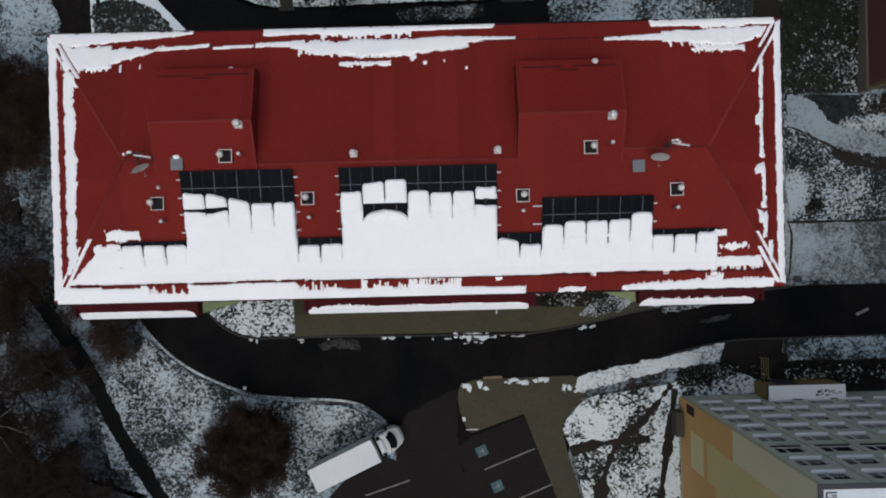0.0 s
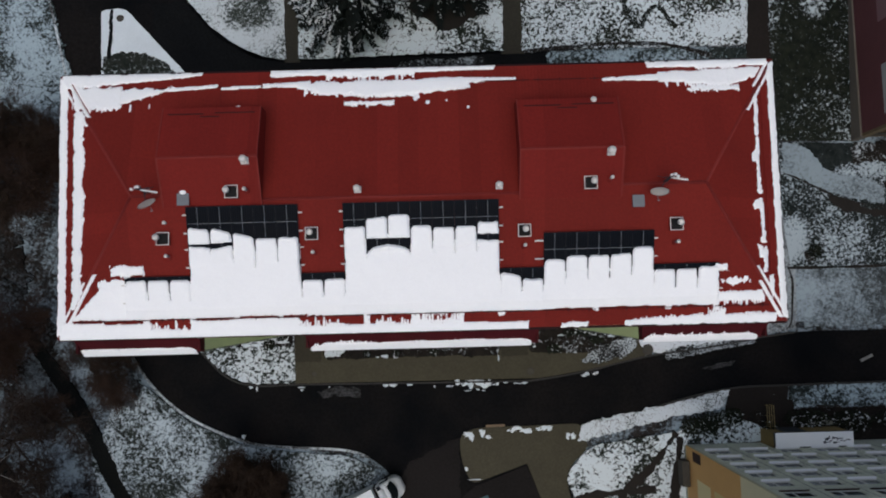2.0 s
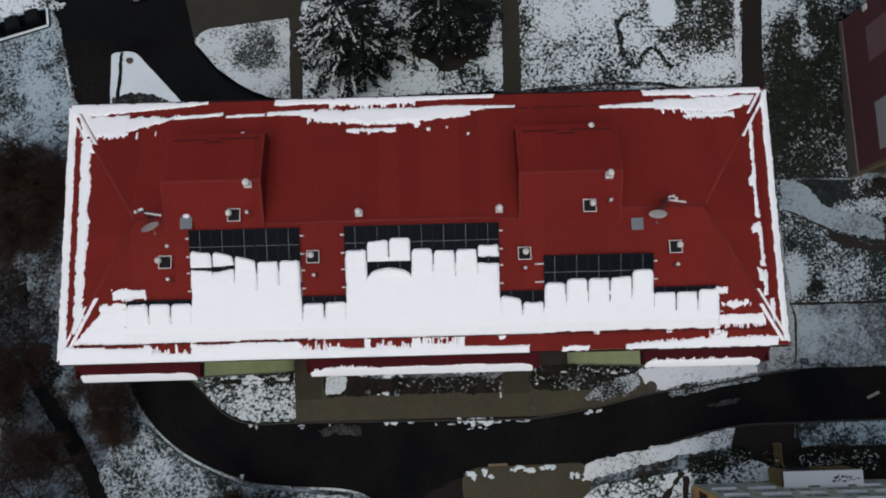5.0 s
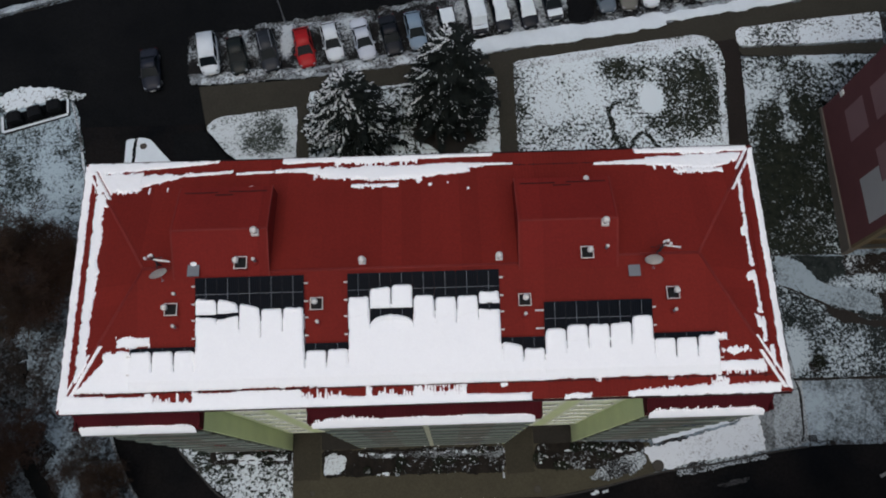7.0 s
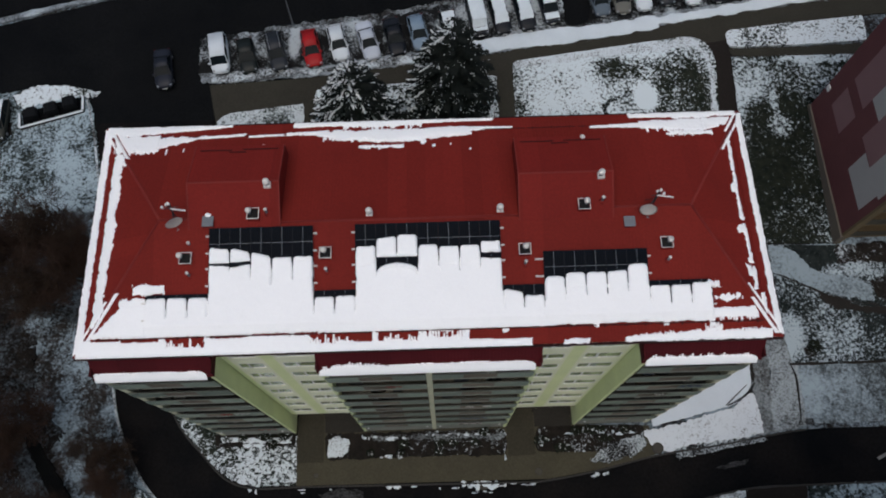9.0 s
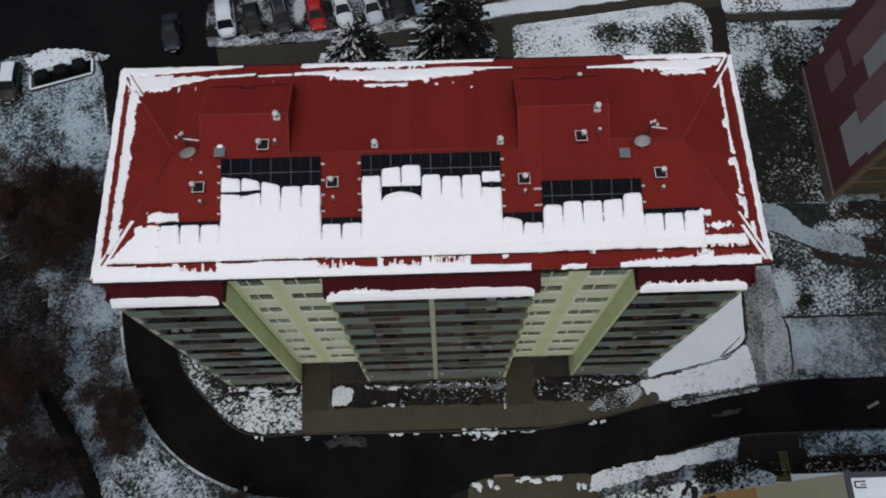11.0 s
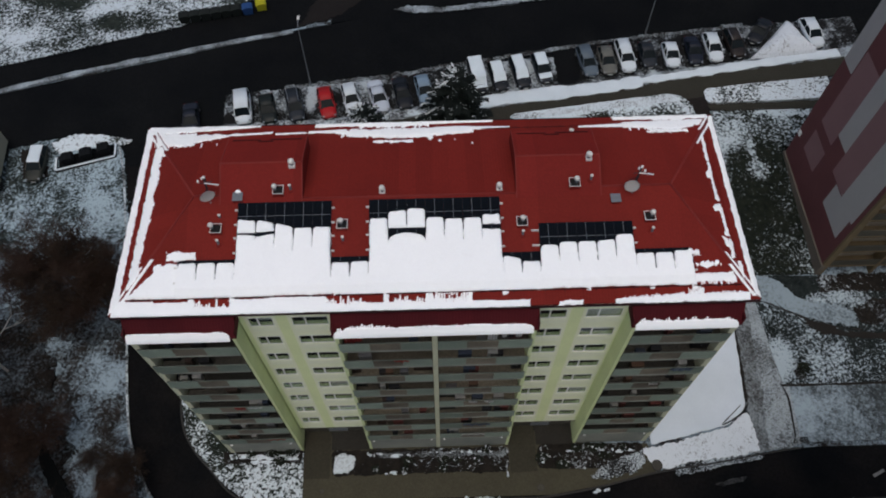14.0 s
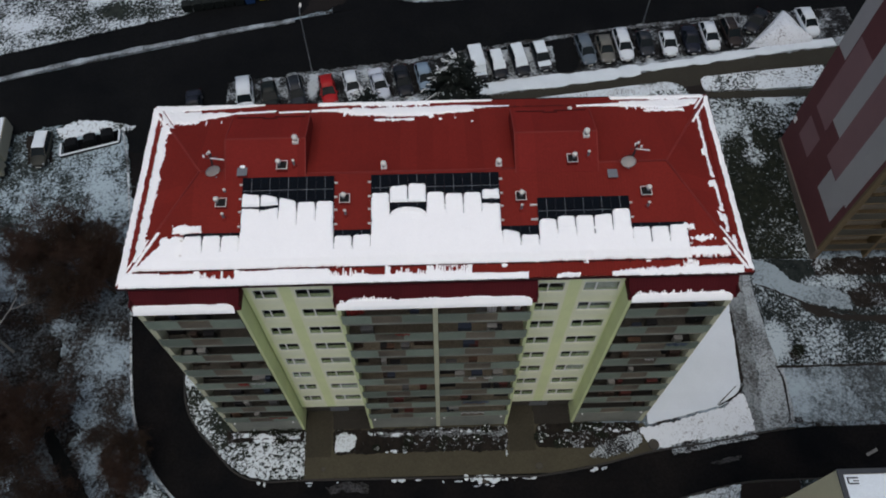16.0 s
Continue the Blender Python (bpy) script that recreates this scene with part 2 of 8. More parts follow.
SLOPE = snow_ground("snowy_slope", (0.42, 0.50, 0.55), (0.007, 0.011, 0.009), (0.026, 0.032, 0.028), 0.46, soft=0.12, scale=1.15, wide_weight=0.38)
TROD = snow_ground("trodden_grey_snow", (0.26, 0.32, 0.355), (0.05, 0.06, 0.065), (0.12, 0.14, 0.15), 0.74, soft=0.22, scale=1.1)
FRINGE = snow_ground("snow_on_kerb_edge", (0.56, 0.63, 0.67), (0.02, 0.02, 0.02), (0.06, 0.06, 0.06), 0.46, soft=0.16, scale=1.3, wide_weight=0.5)
RICH = snow_ground("well_covered_lawn", (0.64, 0.71, 0.74), (0.008, 0.012, 0.009), (0.030, 0.034, 0.026), 0.66, soft=0.06, scale=1.0, wide_weight=0.36)
WOOD_PATH = surface("wet_black_path", (0.0050, 0.0062, 0.0066), 0.85, vary=0.35, scale=0.8, second=(0.0095, 0.0098, 0.0092), patch=0.6, bump=0.3, spec=0.05)
DRIVE = surface("brown_wet_drive", (0.021, 0.0175, 0.0155), 0.85, vary=0.2, scale=0.7, second=(0.014, 0.012, 0.011), patch=0.6, bump=0.2, spec=0.08)
SOIL = snow_ground("snow_flecked_mud", (0.34, 0.39, 0.42), (0.007, 0.006, 0.005), (0.020, 0.016, 0.013), 0.16, soft=0.12, scale=1.5)
SPECK = snow_ground("speckled_slush", (0.46, 0.52, 0.55), (0.006, 0.006, 0.006), (0.016, 0.015, 0.014), 0.40, soft=0.10, scale=2.2, wide_weight=0.35)
DUST = snow_ground("thin_slush_on_asphalt", (0.10, 0.105, 0.11), (0.005, 0.005, 0.0057), (0.013, 0.0118, 0.0112), 0.14, soft=0.30, scale=1.6, wide_weight=0.5)
KERB = surface("kerb_stone", (0.034, 0.033, 0.031), 0.85, vary=0.15, bump=0.2)
LAWN = snow_ground("snowy_lawn", (0.63, 0.71, 0.74), (0.006, 0.010, 0.007), (0.026, 0.030, 0.022), 0.54, soft=0.05, scale=1.15, wide_weight=0.42)
TRODDEN = snow_ground("trodden_lawn_snow", (0.54, 0.60, 0.62), (0.010, 0.015, 0.012), (0.05, 0.06, 0.05), 0.64, soft=0.12, scale=1.4, wide_weight=0.40, drifts=((-15.6, 28.4, 2.7, 2.1, -0.085),))
LOOP_LAWN = snow_ground("loop_lawn_snow", (0.58, 0.65, 0.68), (0.006, 0.010, 0.007), (0.026, 0.030, 0.022), 0.48, soft=0.05, scale=1.3, wide_weight=0.35, drifts=((-20.2, 0.6, 1.2, 2.2, -0.07), (-22.2, 1.4, 1.3, 1.6, -0.03), (-19.2, 4.0, 1.2, 4.0, -0.07)))
ISLAND = snow_ground("island_grass", (0.40, 0.46, 0.48), (0.007, 0.010, 0.008), (0.022, 0.025, 0.020), 0.12, soft=0.14, scale=0.9, wide_weight=0.3)
LAWN_THICK = snow_ground("thick_snow_lawn", (0.31, 0.38, 0.425), (0.022, 0.027, 0.028), (0.06, 0.07, 0.073), 0.50, soft=0.24, scale=1.0, wide_weight=0.5, drifts=((34.2, 1.6, 1.6, 2.6, 0.08), (41.0, 1.0, 4.0, 3.0, -0.07)))
ROUGH = snow_ground("rough_grass_snow", (0.38, 0.45, 0.49), (0.004, 0.007, 0.007), (0.022, 0.027, 0.025), 0.34, soft=0.10, scale=1.3, wide_weight=0.32,
                    drifts=((32.8, 6.5, 1.6, 2.2, 0.12), (35.2, 5.6, 1.2, 1.0, -0.03), (37.5, 7.5, 2.2, 1.6, 0.03), (42.0, 6.0, 3.0, 2.5, -0.02), (36.5, 14.0, 3.5, 1.4, -0.07), (39.0, 12.6, 2.5, 0.8, 0.07)))
FAR_SLOPE = snow_ground("far_snowy_slope", (0.53, 0.60, 0.64), (0.006, 0.010, 0.008), (0.026, 0.032, 0.026), 0.50, soft=0.10, scale=0.9, wide_weight=0.42, drifts=((-37.0, 52.0, 4.0, 2.0, -0.10), (-46.0, 57.0, 5.0, 3.0, -0.06)))
LARGE_LAWN = snow_ground("large_lawn_snow", (0.62, 0.70, 0.73), (0.005, 0.008, 0.005), (0.024, 0.027, 0.018), 0.52, soft=0.06, scale=1.2, wide_weight=0.30,
                         drifts=((13.5, 32.5, 4.5, 3.5, 0.075), (17.0, 36.8, 9.0, 1.6, 0.09), (10.0, 26.0, 3.0, 2.0, -0.015), (22.3, 31.2, 1.3, 1.6, 0.20), (26.3, 32.0, 2.9, 4.6, -0.075),
                                 (20.5, 34.6, 4.0, 1.6, -0.045), (20.0, 27.5, 3.0, 2.0, -0.02), (27.0, 26.0, 3.0, 1.8, 0.03), (23.4, 29.0, 2.0, 1.3, -0.06)))
TRAIL = snow_ground("muddy_trail", (0.45, 0.52, 0.55), (0.004, 0.006, 0.004), (0.014, 0.016, 0.011), 0.12, soft=0.08, scale=1.6, wide_weight=0.2)
LAWN_THIN = snow_ground("bare_lawn", (0.50, 0.58, 0.61), (0.004, 0.0065, 0.0045), (0.017, 0.020, 0.013), 0.18, scale=1.0, soft=0.1, wide_weight=0.30,
                        drifts=((33.0, 33.2, 2.2, 3.2, 0.08), (31.4, 29.0, 1.0, 6.0, 0.08), (35.4, 27.6, 1.3, 1.5, 0.12), (35.0, 20.0, 5.0, 4.0, -0.03), (35.2, 30.2, 0.6, 1.3, 0.10), (38.0, 33.0, 5.5, 2.6, 0.055), (41.0, 35.2, 5.0, 0.7, 0.12)))
BED = snow_ground("planting_bed_soil", (0.42, 0.47, 0.50), (0.007, 0.006, 0.005), (0.019, 0.015, 0.012), 0.09)
WOOD_FLOOR = snow_ground("leaf_litter_and_snow", (0.27, 0.345, 0.40), (0.008, 0.008, 0.008), (0.028, 0.023, 0.020), 0.42, soft=0.16, scale=1.0, wide_weight=0.56)
FRESH = surface("fresh_smooth_snow", (0.66, 0.72, 0.78), 0.85, vary=0.04, second=(0.61, 0.67, 0.725), bump=0.2, bump_scale=4)
VERGE_FRESH = snow_ground("fresh_verge_snow", (0.67, 0.72, 0.76), (0.05, 0.052, 0.050), (0.16, 0.165, 0.16), 0.92, soft=0.16, scale=1.5, wide_weight=0.30)
GABLE_PATH = snow_ground("wet_path_with_slush", (0.25, 0.28, 0.295), (0.022, 0.022, 0.021), (0.065, 0.066, 0.064), 0.42, soft=0.25, scale=1.3, wide_weight=0.40)
VERGE_GREY = snow_ground("grey_trodden_verge", (0.34, 0.385, 0.41), (0.028, 0.031, 0.030), (0.09, 0.094, 0.094), 0.60, soft=0.20, scale=1.7, wide_weight=0.35)
LITTER = snow_ground("dark_leaf_litter", (0.16, 0.20, 0.23), (0.004, 0.0036, 0.0032), (0.015, 0.0105, 0.008), 0.26, soft=0.22, scale=1.1, wide_weight=0.5)
CLEAN_SNOW = surface("smooth_snow", (0.66, 0.73, 0.77), 0.85, vary=0.06, second=(0.57, 0.64, 0.68), bump=0.25, bump_scale=5)
SLUSH = snow_ground("snow_on_kerb", (0.40, 0.46, 0.50), (0.022, 0.023, 0.024), (0.07, 0.072, 0.075), 0.48, soft=0.30, scale=1.6, wide_weight=0.62)
SLUSH_DARK = snow_ground("thin_snow_on_soil", (0.30, 0.34, 0.36), (0.007, 0.006, 0.005), (0.03, 0.028, 0.026), 0.36, soft=0.16, scale=2.2, wide_weight=0.4)
BAY_SNOW = snow_ground("trampled_snow_on_asphalt", (0.40, 0.45, 0.48), (0.0045, 0.005, 0.0055), (0.012, 0.0115, 0.0115), 0.25, soft=0.14, scale=1.6, wide_weight=0.55, drifts=((9.0, 42.3, 6.5, 3.0, 0.085), (-13.6, 38.8, 0.7, 2.4, 0.16), (-17.0, 38.0, 3.0, 2.5, 0.03), (-7.5, 39.5, 1.2, 2.5, 0.05), (29.0, 45.0, 13.0, 3.2, -0.05)))
LAWN_SIDE = snow_ground("patchy_snow_grass", (0.34, 0.43, 0.48), (0.006, 0.010, 0.010), (0.030, 0.038, 0.034), 0.45, soft=0.12, scale=1.1, wide_weight=0.45)
PV_CELL = surface("solar_cells", (0.0032, 0.0054, 0.0095), 0.4, vary=0.25, spec=0.035)
PV_FRAME = surface("black_panel_frame", (0.006, 0.008, 0.012), 0.5, vary=0.1, spec=0.06)
ALU = surface("aluminium", (0.55, 0.56, 0.57), 0.4, metal=0.7, vary=0.08)
ZINC = surface("zinc_cowl", (0.66, 0.65, 0.61), 0.55, metal=0.0, vary=0.08)
GREY_METAL = surface("grey_sheet", (0.17, 0.185, 0.20), 0.55, metal=0.2, vary=0.1)
BLACK = surface("black_gap", (0.008, 0.008, 0.008), 0.8, vary=0.1)

pv = PV_CELL.node_tree
streak = pv.nodes.new("ShaderNodeTexWave")
streak.wave_type, streak.bands_direction = "BANDS", "X"
streak.inputs["Scale"].default_value = 0.314 / 0.11
streak.inputs["Distortion"].default_value = 1.5
streak.inputs["Detail Scale"].default_value = 0.3
pv.links.new(pv.nodes["Texture Coordinate"].outputs["Object"], streak.inputs["Vector"])
tone = pv.nodes.new("ShaderNodeMix")
tone.data_type = "RGBA"
tone.blend_type = "MULTIPLY"
tone.inputs["Factor"].default_value = 1.0
dark = pv.nodes.new("ShaderNodeMapRange")
dark.inputs["To Min"].default_value, dark.inputs["To Max"].default_value = 0.35, 1.5
pv.links.new(streak.outputs["Fac"], dark.inputs["Value"])
bsdf = pv.nodes["Principled BSDF"]
pv.links.new(bsdf.inputs["Base Color"].links[0].from_socket, tone.inputs[6])
pv.links.new(dark.outputs[0], tone.inputs[7])
pv.links.new(tone.outputs[2], bsdf.inputs["Base Color"])
PV_LINE = surface("grey_cell_line", (0.16, 0.18, 0.20), 0.5, vary=0.1, spec=0.2)
GUTTER = surface("dark_gutter_metal", (0.020, 0.0045, 0.005), 0.5, vary=0.15, spec=0.12)
GUARD = surface("dark_red_guard", (0.045, 0.008, 0.008), 0.6, vary=0.1, spec=0.15)

# ---------------------------------------------------------------- mesh helpers
def mesh_of(name, verts, faces, material, smooth=False):
    me = bpy.data.meshes.new(name)
    me.from_pydata(verts, [], faces)
    for mt in (material if isinstance(material, (list, tuple)) else [material]):
        me.materials.append(mt)
    if smooth:
        me.polygons.foreach_set("use_smooth", [True] * len(me.polygons))
    me.update()
    return me


def put(name, me, parent=None, m=None, label="", category="", group="", kind=""):
    ob = new(name, me)
    if parent is not None:
        ob.parent = parent
    if m is not None:
        ob.matrix_basis = m
    return tagged(ob, label, category, group, kind)


def part(name, bm, material, parent, label="", m=None, smooth=False):
    """Links a bmesh as one mesh object under a thing or a part."""
    me = bpy.data.meshes.new(name)
    bm.to_mesh(me)
    bm.free()
    me.materials.append(material)
    if smooth:
        me.polygons.foreach_set("use_smooth", [True] * len(me.polygons))
    return put(name, me, parent, m, label)


def box(bm, x0, x1, y0, y1, z0, z1, bevel=0.0):
    vs = [bm.verts.new((x, y, z)) for x in (x0, x1) for y in (y0, y1) for z in (z0, z1)]
    fs = [bm.faces.new([vs[i] for i in f]) for f in ((0, 1, 3, 2), (4, 6, 7, 5), (0, 4, 5, 1), (2, 3, 7, 6), (0, 2, 6, 4), (1, 5, 7, 3))]
    if bevel:
        es = list({e for f in fs for e in f.edges})
        bmesh.ops.bevel(bm, geom=es, offset=bevel, segments=2, affect="EDGES", profile=0.6)
    return bm


def boxes(*dims, bevel=0.0):
    bm = bmesh.new()
    for d in dims:
        box(bm, *d, bevel=bevel)
    return bm


def tube(bm, a, b, r0, r1=None, sides=10, caps=True):
    """A round bar from a to b."""
    a, b = Vector(a), Vector(b)
    r1 = r0 if r1 is None else r1
    d = (b - a).normalized()
    u = d.orthogonal().normalized()
    v = d.cross(u)
    rings = []
    for p, r in ((a, r0), (b, r1)):
        rings.append([bm.verts.new(p + (u * math.cos(k * math.tau / sides) + v * math.sin(k * math.tau / sides)) * r) for k in range(sides)])
    for k in range(sides):
        bm.faces.new((rings[0][k], rings[0][(k + 1) % sides], rings[1][(k + 1) % sides], rings[1][k]))
    if caps:
        bm.faces.new(rings[0][::-1])
        bm.faces.new(rings[1])
    return bm


def turned(bm, profile, sides=16, at=(0, 0, 0)):
    """A body of revolution round z, from (radius, height) pairs."""
    rings = []
    for r, z in profile:
        rings.append([bm.verts.new((at[0] + r * math.cos(k * math.tau / sides), at[1] + r * math.sin(k * math.tau / sides), at[2] + z)) for k in range(sides)])
    for p, q in zip(rings, rings[1:]):
        for k in range(sides):
            bm.faces.new((p[k], p[(k + 1) % sides], q[(k + 1) % sides], q[k]))
    bm.faces.new(rings[0][::-1])
    bm.faces.new(rings[-1])
    return bm


def empty(name, x, y, z, label, category, group="", kind="", turn=0):
    return put(name, None, None, pose(x, y, z, 0, 0, turn), label, category, group, kind)


# ---------------------------------------------------------------- ground: the plot climbs gently behind the house
def rise(y):
    return min(max(y / 12.0, 0.0), 3.0)


def rounded(points, radii, steps=6):
    """A closed outline with its corners rounded."""
    out = []
    n = len(points)
    for i, p in enumerate(points):
        r = radii[i] if isinstance(radii, (list, tuple)) else radii
        p, a, b = Vector(p), Vector(points[i - 1]), Vector(points[(i + 1) % n])
        if r <= 0:
            out.append(tuple(p))
            continue
        ra, rb = min(r, (a - p).length * 0.48), min(r, (b - p).length * 0.48)
        pa, pb = p + (a - p).normalized() * ra, p + (b - p).normalized() * rb
        for k in range(steps + 1):
            t = k / steps
            out.append(tuple(pa * (1 - t) ** 2 + p * 2 * t * (1 - t) + pb * t * t))
    return out


def smooth_line(points, steps=6):
    """A curve through the points."""
    out = []
    P = [Vector(p) for p in points]
    for i in range(len(P) - 1):
        p0, p1, p2, p3 = P[max(i - 1, 0)], P[i], P[i + 1], P[min(i + 2, len(P) - 1)]
        for k in range(steps):
            t = k / steps
            out.append(tuple(0.5 * (2 * p1 + (p2 - p0) * t + (2 * p0 - 5 * p1 + 4 * p2 - p3) * t * t + (3 * p1 - p0 - 3 * p2 + p3) * t ** 3)))
    out.append(tuple(P[-1]))
    return out


def slab(name, outline, top, material, label, category="", thick=0.25, kind="structure", wobble=0.0):
    """A flat piece of the ground with real edges, its top so far above the plot's slope."""
    bm = bmesh.new()
    if wobble:
        edge = []
        for i, p in enumerate(outline):
            a, b = Vector(p), Vector(outline[(i + 1) % len(outline)])
            n = max(1, min(330, int((b - a).length / 0.16)))
            for k in range(n):
                c = a.lerp(b, k / n)
                edge.append((c.x + wobble * (0.65 * noise.noise(Vector((c.x * 0.7, c.y * 0.7, 3.3))) + 0.5 * noise.noise(Vector((c.x * 2.3, c.y * 2.3, 1.3))) + 0.6 * noise.noise(Vector((c.x * 7.0, c.y * 7.0, 6.3)))), c.y + wobble * (0.65 * noise.noise(Vector((c.x * 0.7, c.y * 0.7, 8.8))) + 0.5 * noise.noise(Vector((c.x * 2.3, c.y * 2.3, 5.8))) + 0.6 * noise.noise(Vector((c.x * 7.0, c.y * 7.0, 2.8))))))
        outline = edge
    ring = [bm.verts.new((x, y, 0)) for x, y in outline]
    bm.faces.new(ring)
    bmesh.ops.triangulate(bm, faces=bm.faces[:])
    for y in (0.0, 36.0):
        bmesh.ops.bisect_plane(bm, geom=bm.verts[:] + bm.edges[:] + bm.faces[:], plane_co=(0, y, 0), plane_no=(0, 1, 0))
    for f in bm.faces:
        if f.normal.z < 0:
            f.normal_flip()
    low = bmesh.ops.extrude_face_region(bm, geom=bm.faces[:])
    sunk = [v for v in low["geom"] if isinstance(v, bmesh.types.BMVert)]
    for v in bm.verts:
        v.co.z = rise(v.co.y) + top
    for v in sunk:
        v.co.z -= thick
    bmesh.ops.recalc_face_normals(bm, faces=bm.faces[:])
    me = bpy.data.meshes.new(name)
    bm.to_mesh(me)
    bm.free()
    me.materials.append(material)
    return put(name, me, label=label, category=category, kind=kind)


def strip(name, line, width, top, material, label, height=0.3, kind="structure", closed=False, jitter=0.0, category=""):
    """A kerb or bank of snow along a line."""
    P = [Vector(p) for p in line]
    n = len(P)
    rnd = random.Random(n)
    verts, faces = [], []
    for i, p in enumerate(P):
        a, b = (P[i - 1], P[(i + 1) % n]) if closed else (P[max(i - 1, 0)], P[min(i + 1, n - 1)])
        d = (b - a).normalized()
        s = Vector((-d.y, d.x)) * width / 2
        j = 1 + jitter * (1.5 * noise.noise(Vector((p.x * 0.55, p.y * 0.55, 2.7))) + 0.9 * noise.noise(Vector((p.x * 1.9, p.y * 1.9, 7.1))))
        z = rise(p.y) + top * (1 + abs(rnd.uniform(-jitter, jitter)) * 0.3)
        q, r = p + s * j, p - s * j
        e = 0.25 * width
        qi, ri = p + s * j * 0.6, p - s * j * 0.6
        verts += [(q.x, q.y, z - height), (q.x, q.y, z - 0.3 * min(top, e)), (qi.x, qi.y, z), (ri.x, ri.y, z), (r.x, r.y, z - 0.3 * min(top, e)), (r.x, r.y, z - height)]
    for i in range(n if closed else n - 1):
        k, l = 6 * i, 6 * ((i + 1) % n)
        for c in range(5):
            faces.append((k + c, k + c + 1, l + c + 1, l + c))
    if not closed:
        faces += [tuple(range(6)), tuple(range(6 * n - 1, 6 * n - 7, -1))]
    me = mesh_of(name, verts, faces, material)
    bm = bmesh.new()
    bm.from_mesh(me)
    bmesh.ops.recalc_face_normals(bm, faces=bm.faces[:])
    bm.to_mesh(me)
    bm.free()
    return put(name, me, label=label, kind=kind, category=category)

def ribbon(line, width):
    """The outline of a band of even width along a line."""
    P = [Vector(p) for p in line]
    left, other = [], []
    for i, p in enumerate(P):
        d = (P[min(i + 1, len(P) - 1)] - P[max(i - 1, 0)]).normalized()
        s = Vector((-d.y, d.x)) * width / 2
        left.append(tuple(p + s))
        other.append(tuple(p - s))
    return left + other[::-1]


# ---------------------------------------------------------------- the ground, one sheet
def build_ground():
    xs = sorted({*np.linspace(-80, 80, 81).round(2), -400, -250, -150, -110, 110, 150, 250, 400})
    ys = sorted({*np.linspace(-60, 90, 76).round(2), 0.0, 36.0, -400, -250, -120, 130, 250, 400})
    verts = [(x, y, rise(y) + 0.05 * noise.noise(Vector((x * 0.13, y * 0.13, 3))) * (1 if abs(x) < 90 else 0) - 0.14) for y in ys for x in xs]
    n = len(xs)
    faces = [(j * n + i, j * n + i + 1, (j + 1) * n + i + 1, (j + 1) * n + i) for j in range(len(ys) - 1) for i in range(n - 1)]
    put("ground", mesh_of("ground", verts, faces, WOOD_FLOOR, True), label="leaf litter and thin snow under bare trees", kind="structure")


build_ground()

# roads
outer = smooth_line([(-34.6, 32.8), (-33.5, 28.9), (-32.4, 23.1), (-31.2, 17.0), (-30.1, 9.0), (-29.2, 3.6), (-28.2, -0.2), (-25.6, -4.8), (-22.0, -8.1), (-17.0, -10.4), (-13.4, -11.0), (-7.5, -11.5), (-4.6, -13.0), (-3.6, -14.6), (-2.4, -17.2), (-0.6, -22.0), (3.5, -34.0), (7.5, -46.0)])
right = smooth_line([(22.5, -46.0), (12.9, -20.8), (12.4, -16.0), (13.0, -11.2), (20.0, -8.4), (26.6, -6.9), (32.3, -6.7), (41.5, -6.6), (60.0, -6.4), (95.0, -6.0)])
upper = smooth_line([(95.0, -0.8), (60.0, -1.4), (41.6, -1.9), (32.9, -2.0), (25.2, -3.1), (19.5, -3.8), (14.3, -4.9), (9.7, -5.6), (7.1, -5.7), (-3.2, -5.6), (-12.1, -5.5), (-16.1, -5.5), (-18.6, -4.6), (-20.7, -2.5), (-22.4, -0.7), (-23.6, 1.2), (-24.2, 3.7), (-24.6, 9.0), (-24.6, 18.0), (-24.4, 26.0), (-21.6, 29.5), (-22.6, 33.5)])
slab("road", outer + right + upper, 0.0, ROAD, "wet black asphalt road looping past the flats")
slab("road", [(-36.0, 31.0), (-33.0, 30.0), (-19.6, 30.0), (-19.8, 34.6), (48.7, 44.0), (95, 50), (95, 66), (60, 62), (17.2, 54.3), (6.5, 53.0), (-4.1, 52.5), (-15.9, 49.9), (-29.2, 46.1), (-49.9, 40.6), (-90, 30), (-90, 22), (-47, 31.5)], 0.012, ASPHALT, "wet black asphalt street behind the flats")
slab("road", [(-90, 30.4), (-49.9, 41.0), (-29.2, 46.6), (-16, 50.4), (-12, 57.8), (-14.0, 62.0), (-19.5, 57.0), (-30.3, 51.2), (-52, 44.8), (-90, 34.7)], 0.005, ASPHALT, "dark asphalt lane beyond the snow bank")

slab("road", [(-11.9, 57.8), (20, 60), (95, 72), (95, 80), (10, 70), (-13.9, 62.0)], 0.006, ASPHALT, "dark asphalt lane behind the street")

# the walled island with parking bays in front
slab("pavement", rounded([(2.3, -9.8), (13.2, -9.6), (14.0, -11.6), (11.6, -13.8), (12.2, -16.6), (13.4, -20.8), (22.6, -46), (20.4, -46), (8.3, -13.0), (3.3, -14.7), (2.4, -12.6)], [2.2, 0.6, 1, 1.6, 0, 0, 0, 0, 0, 0.6, 1.0]), 0.09, PAVING, "damp brown paved island beside the parking bays")
slab("pavement", [(8.2, -13.2), (3.6, -14.9), (2.2, -16.0), (4.4, -24), (8, -34), (12, -46), (20.2, -46), (11.7, -20.8)], 0.03, ASPHALT_OLD, "worn asphalt parking bays")
slab("pavement", [(-5.6, -16.2), (-2.6, -17.4), (2.0, -30), (-6, -30), (-9.6, -20.2)], 0.03, ASPHALT_OLD, "worn asphalt parking strip by the lorry")

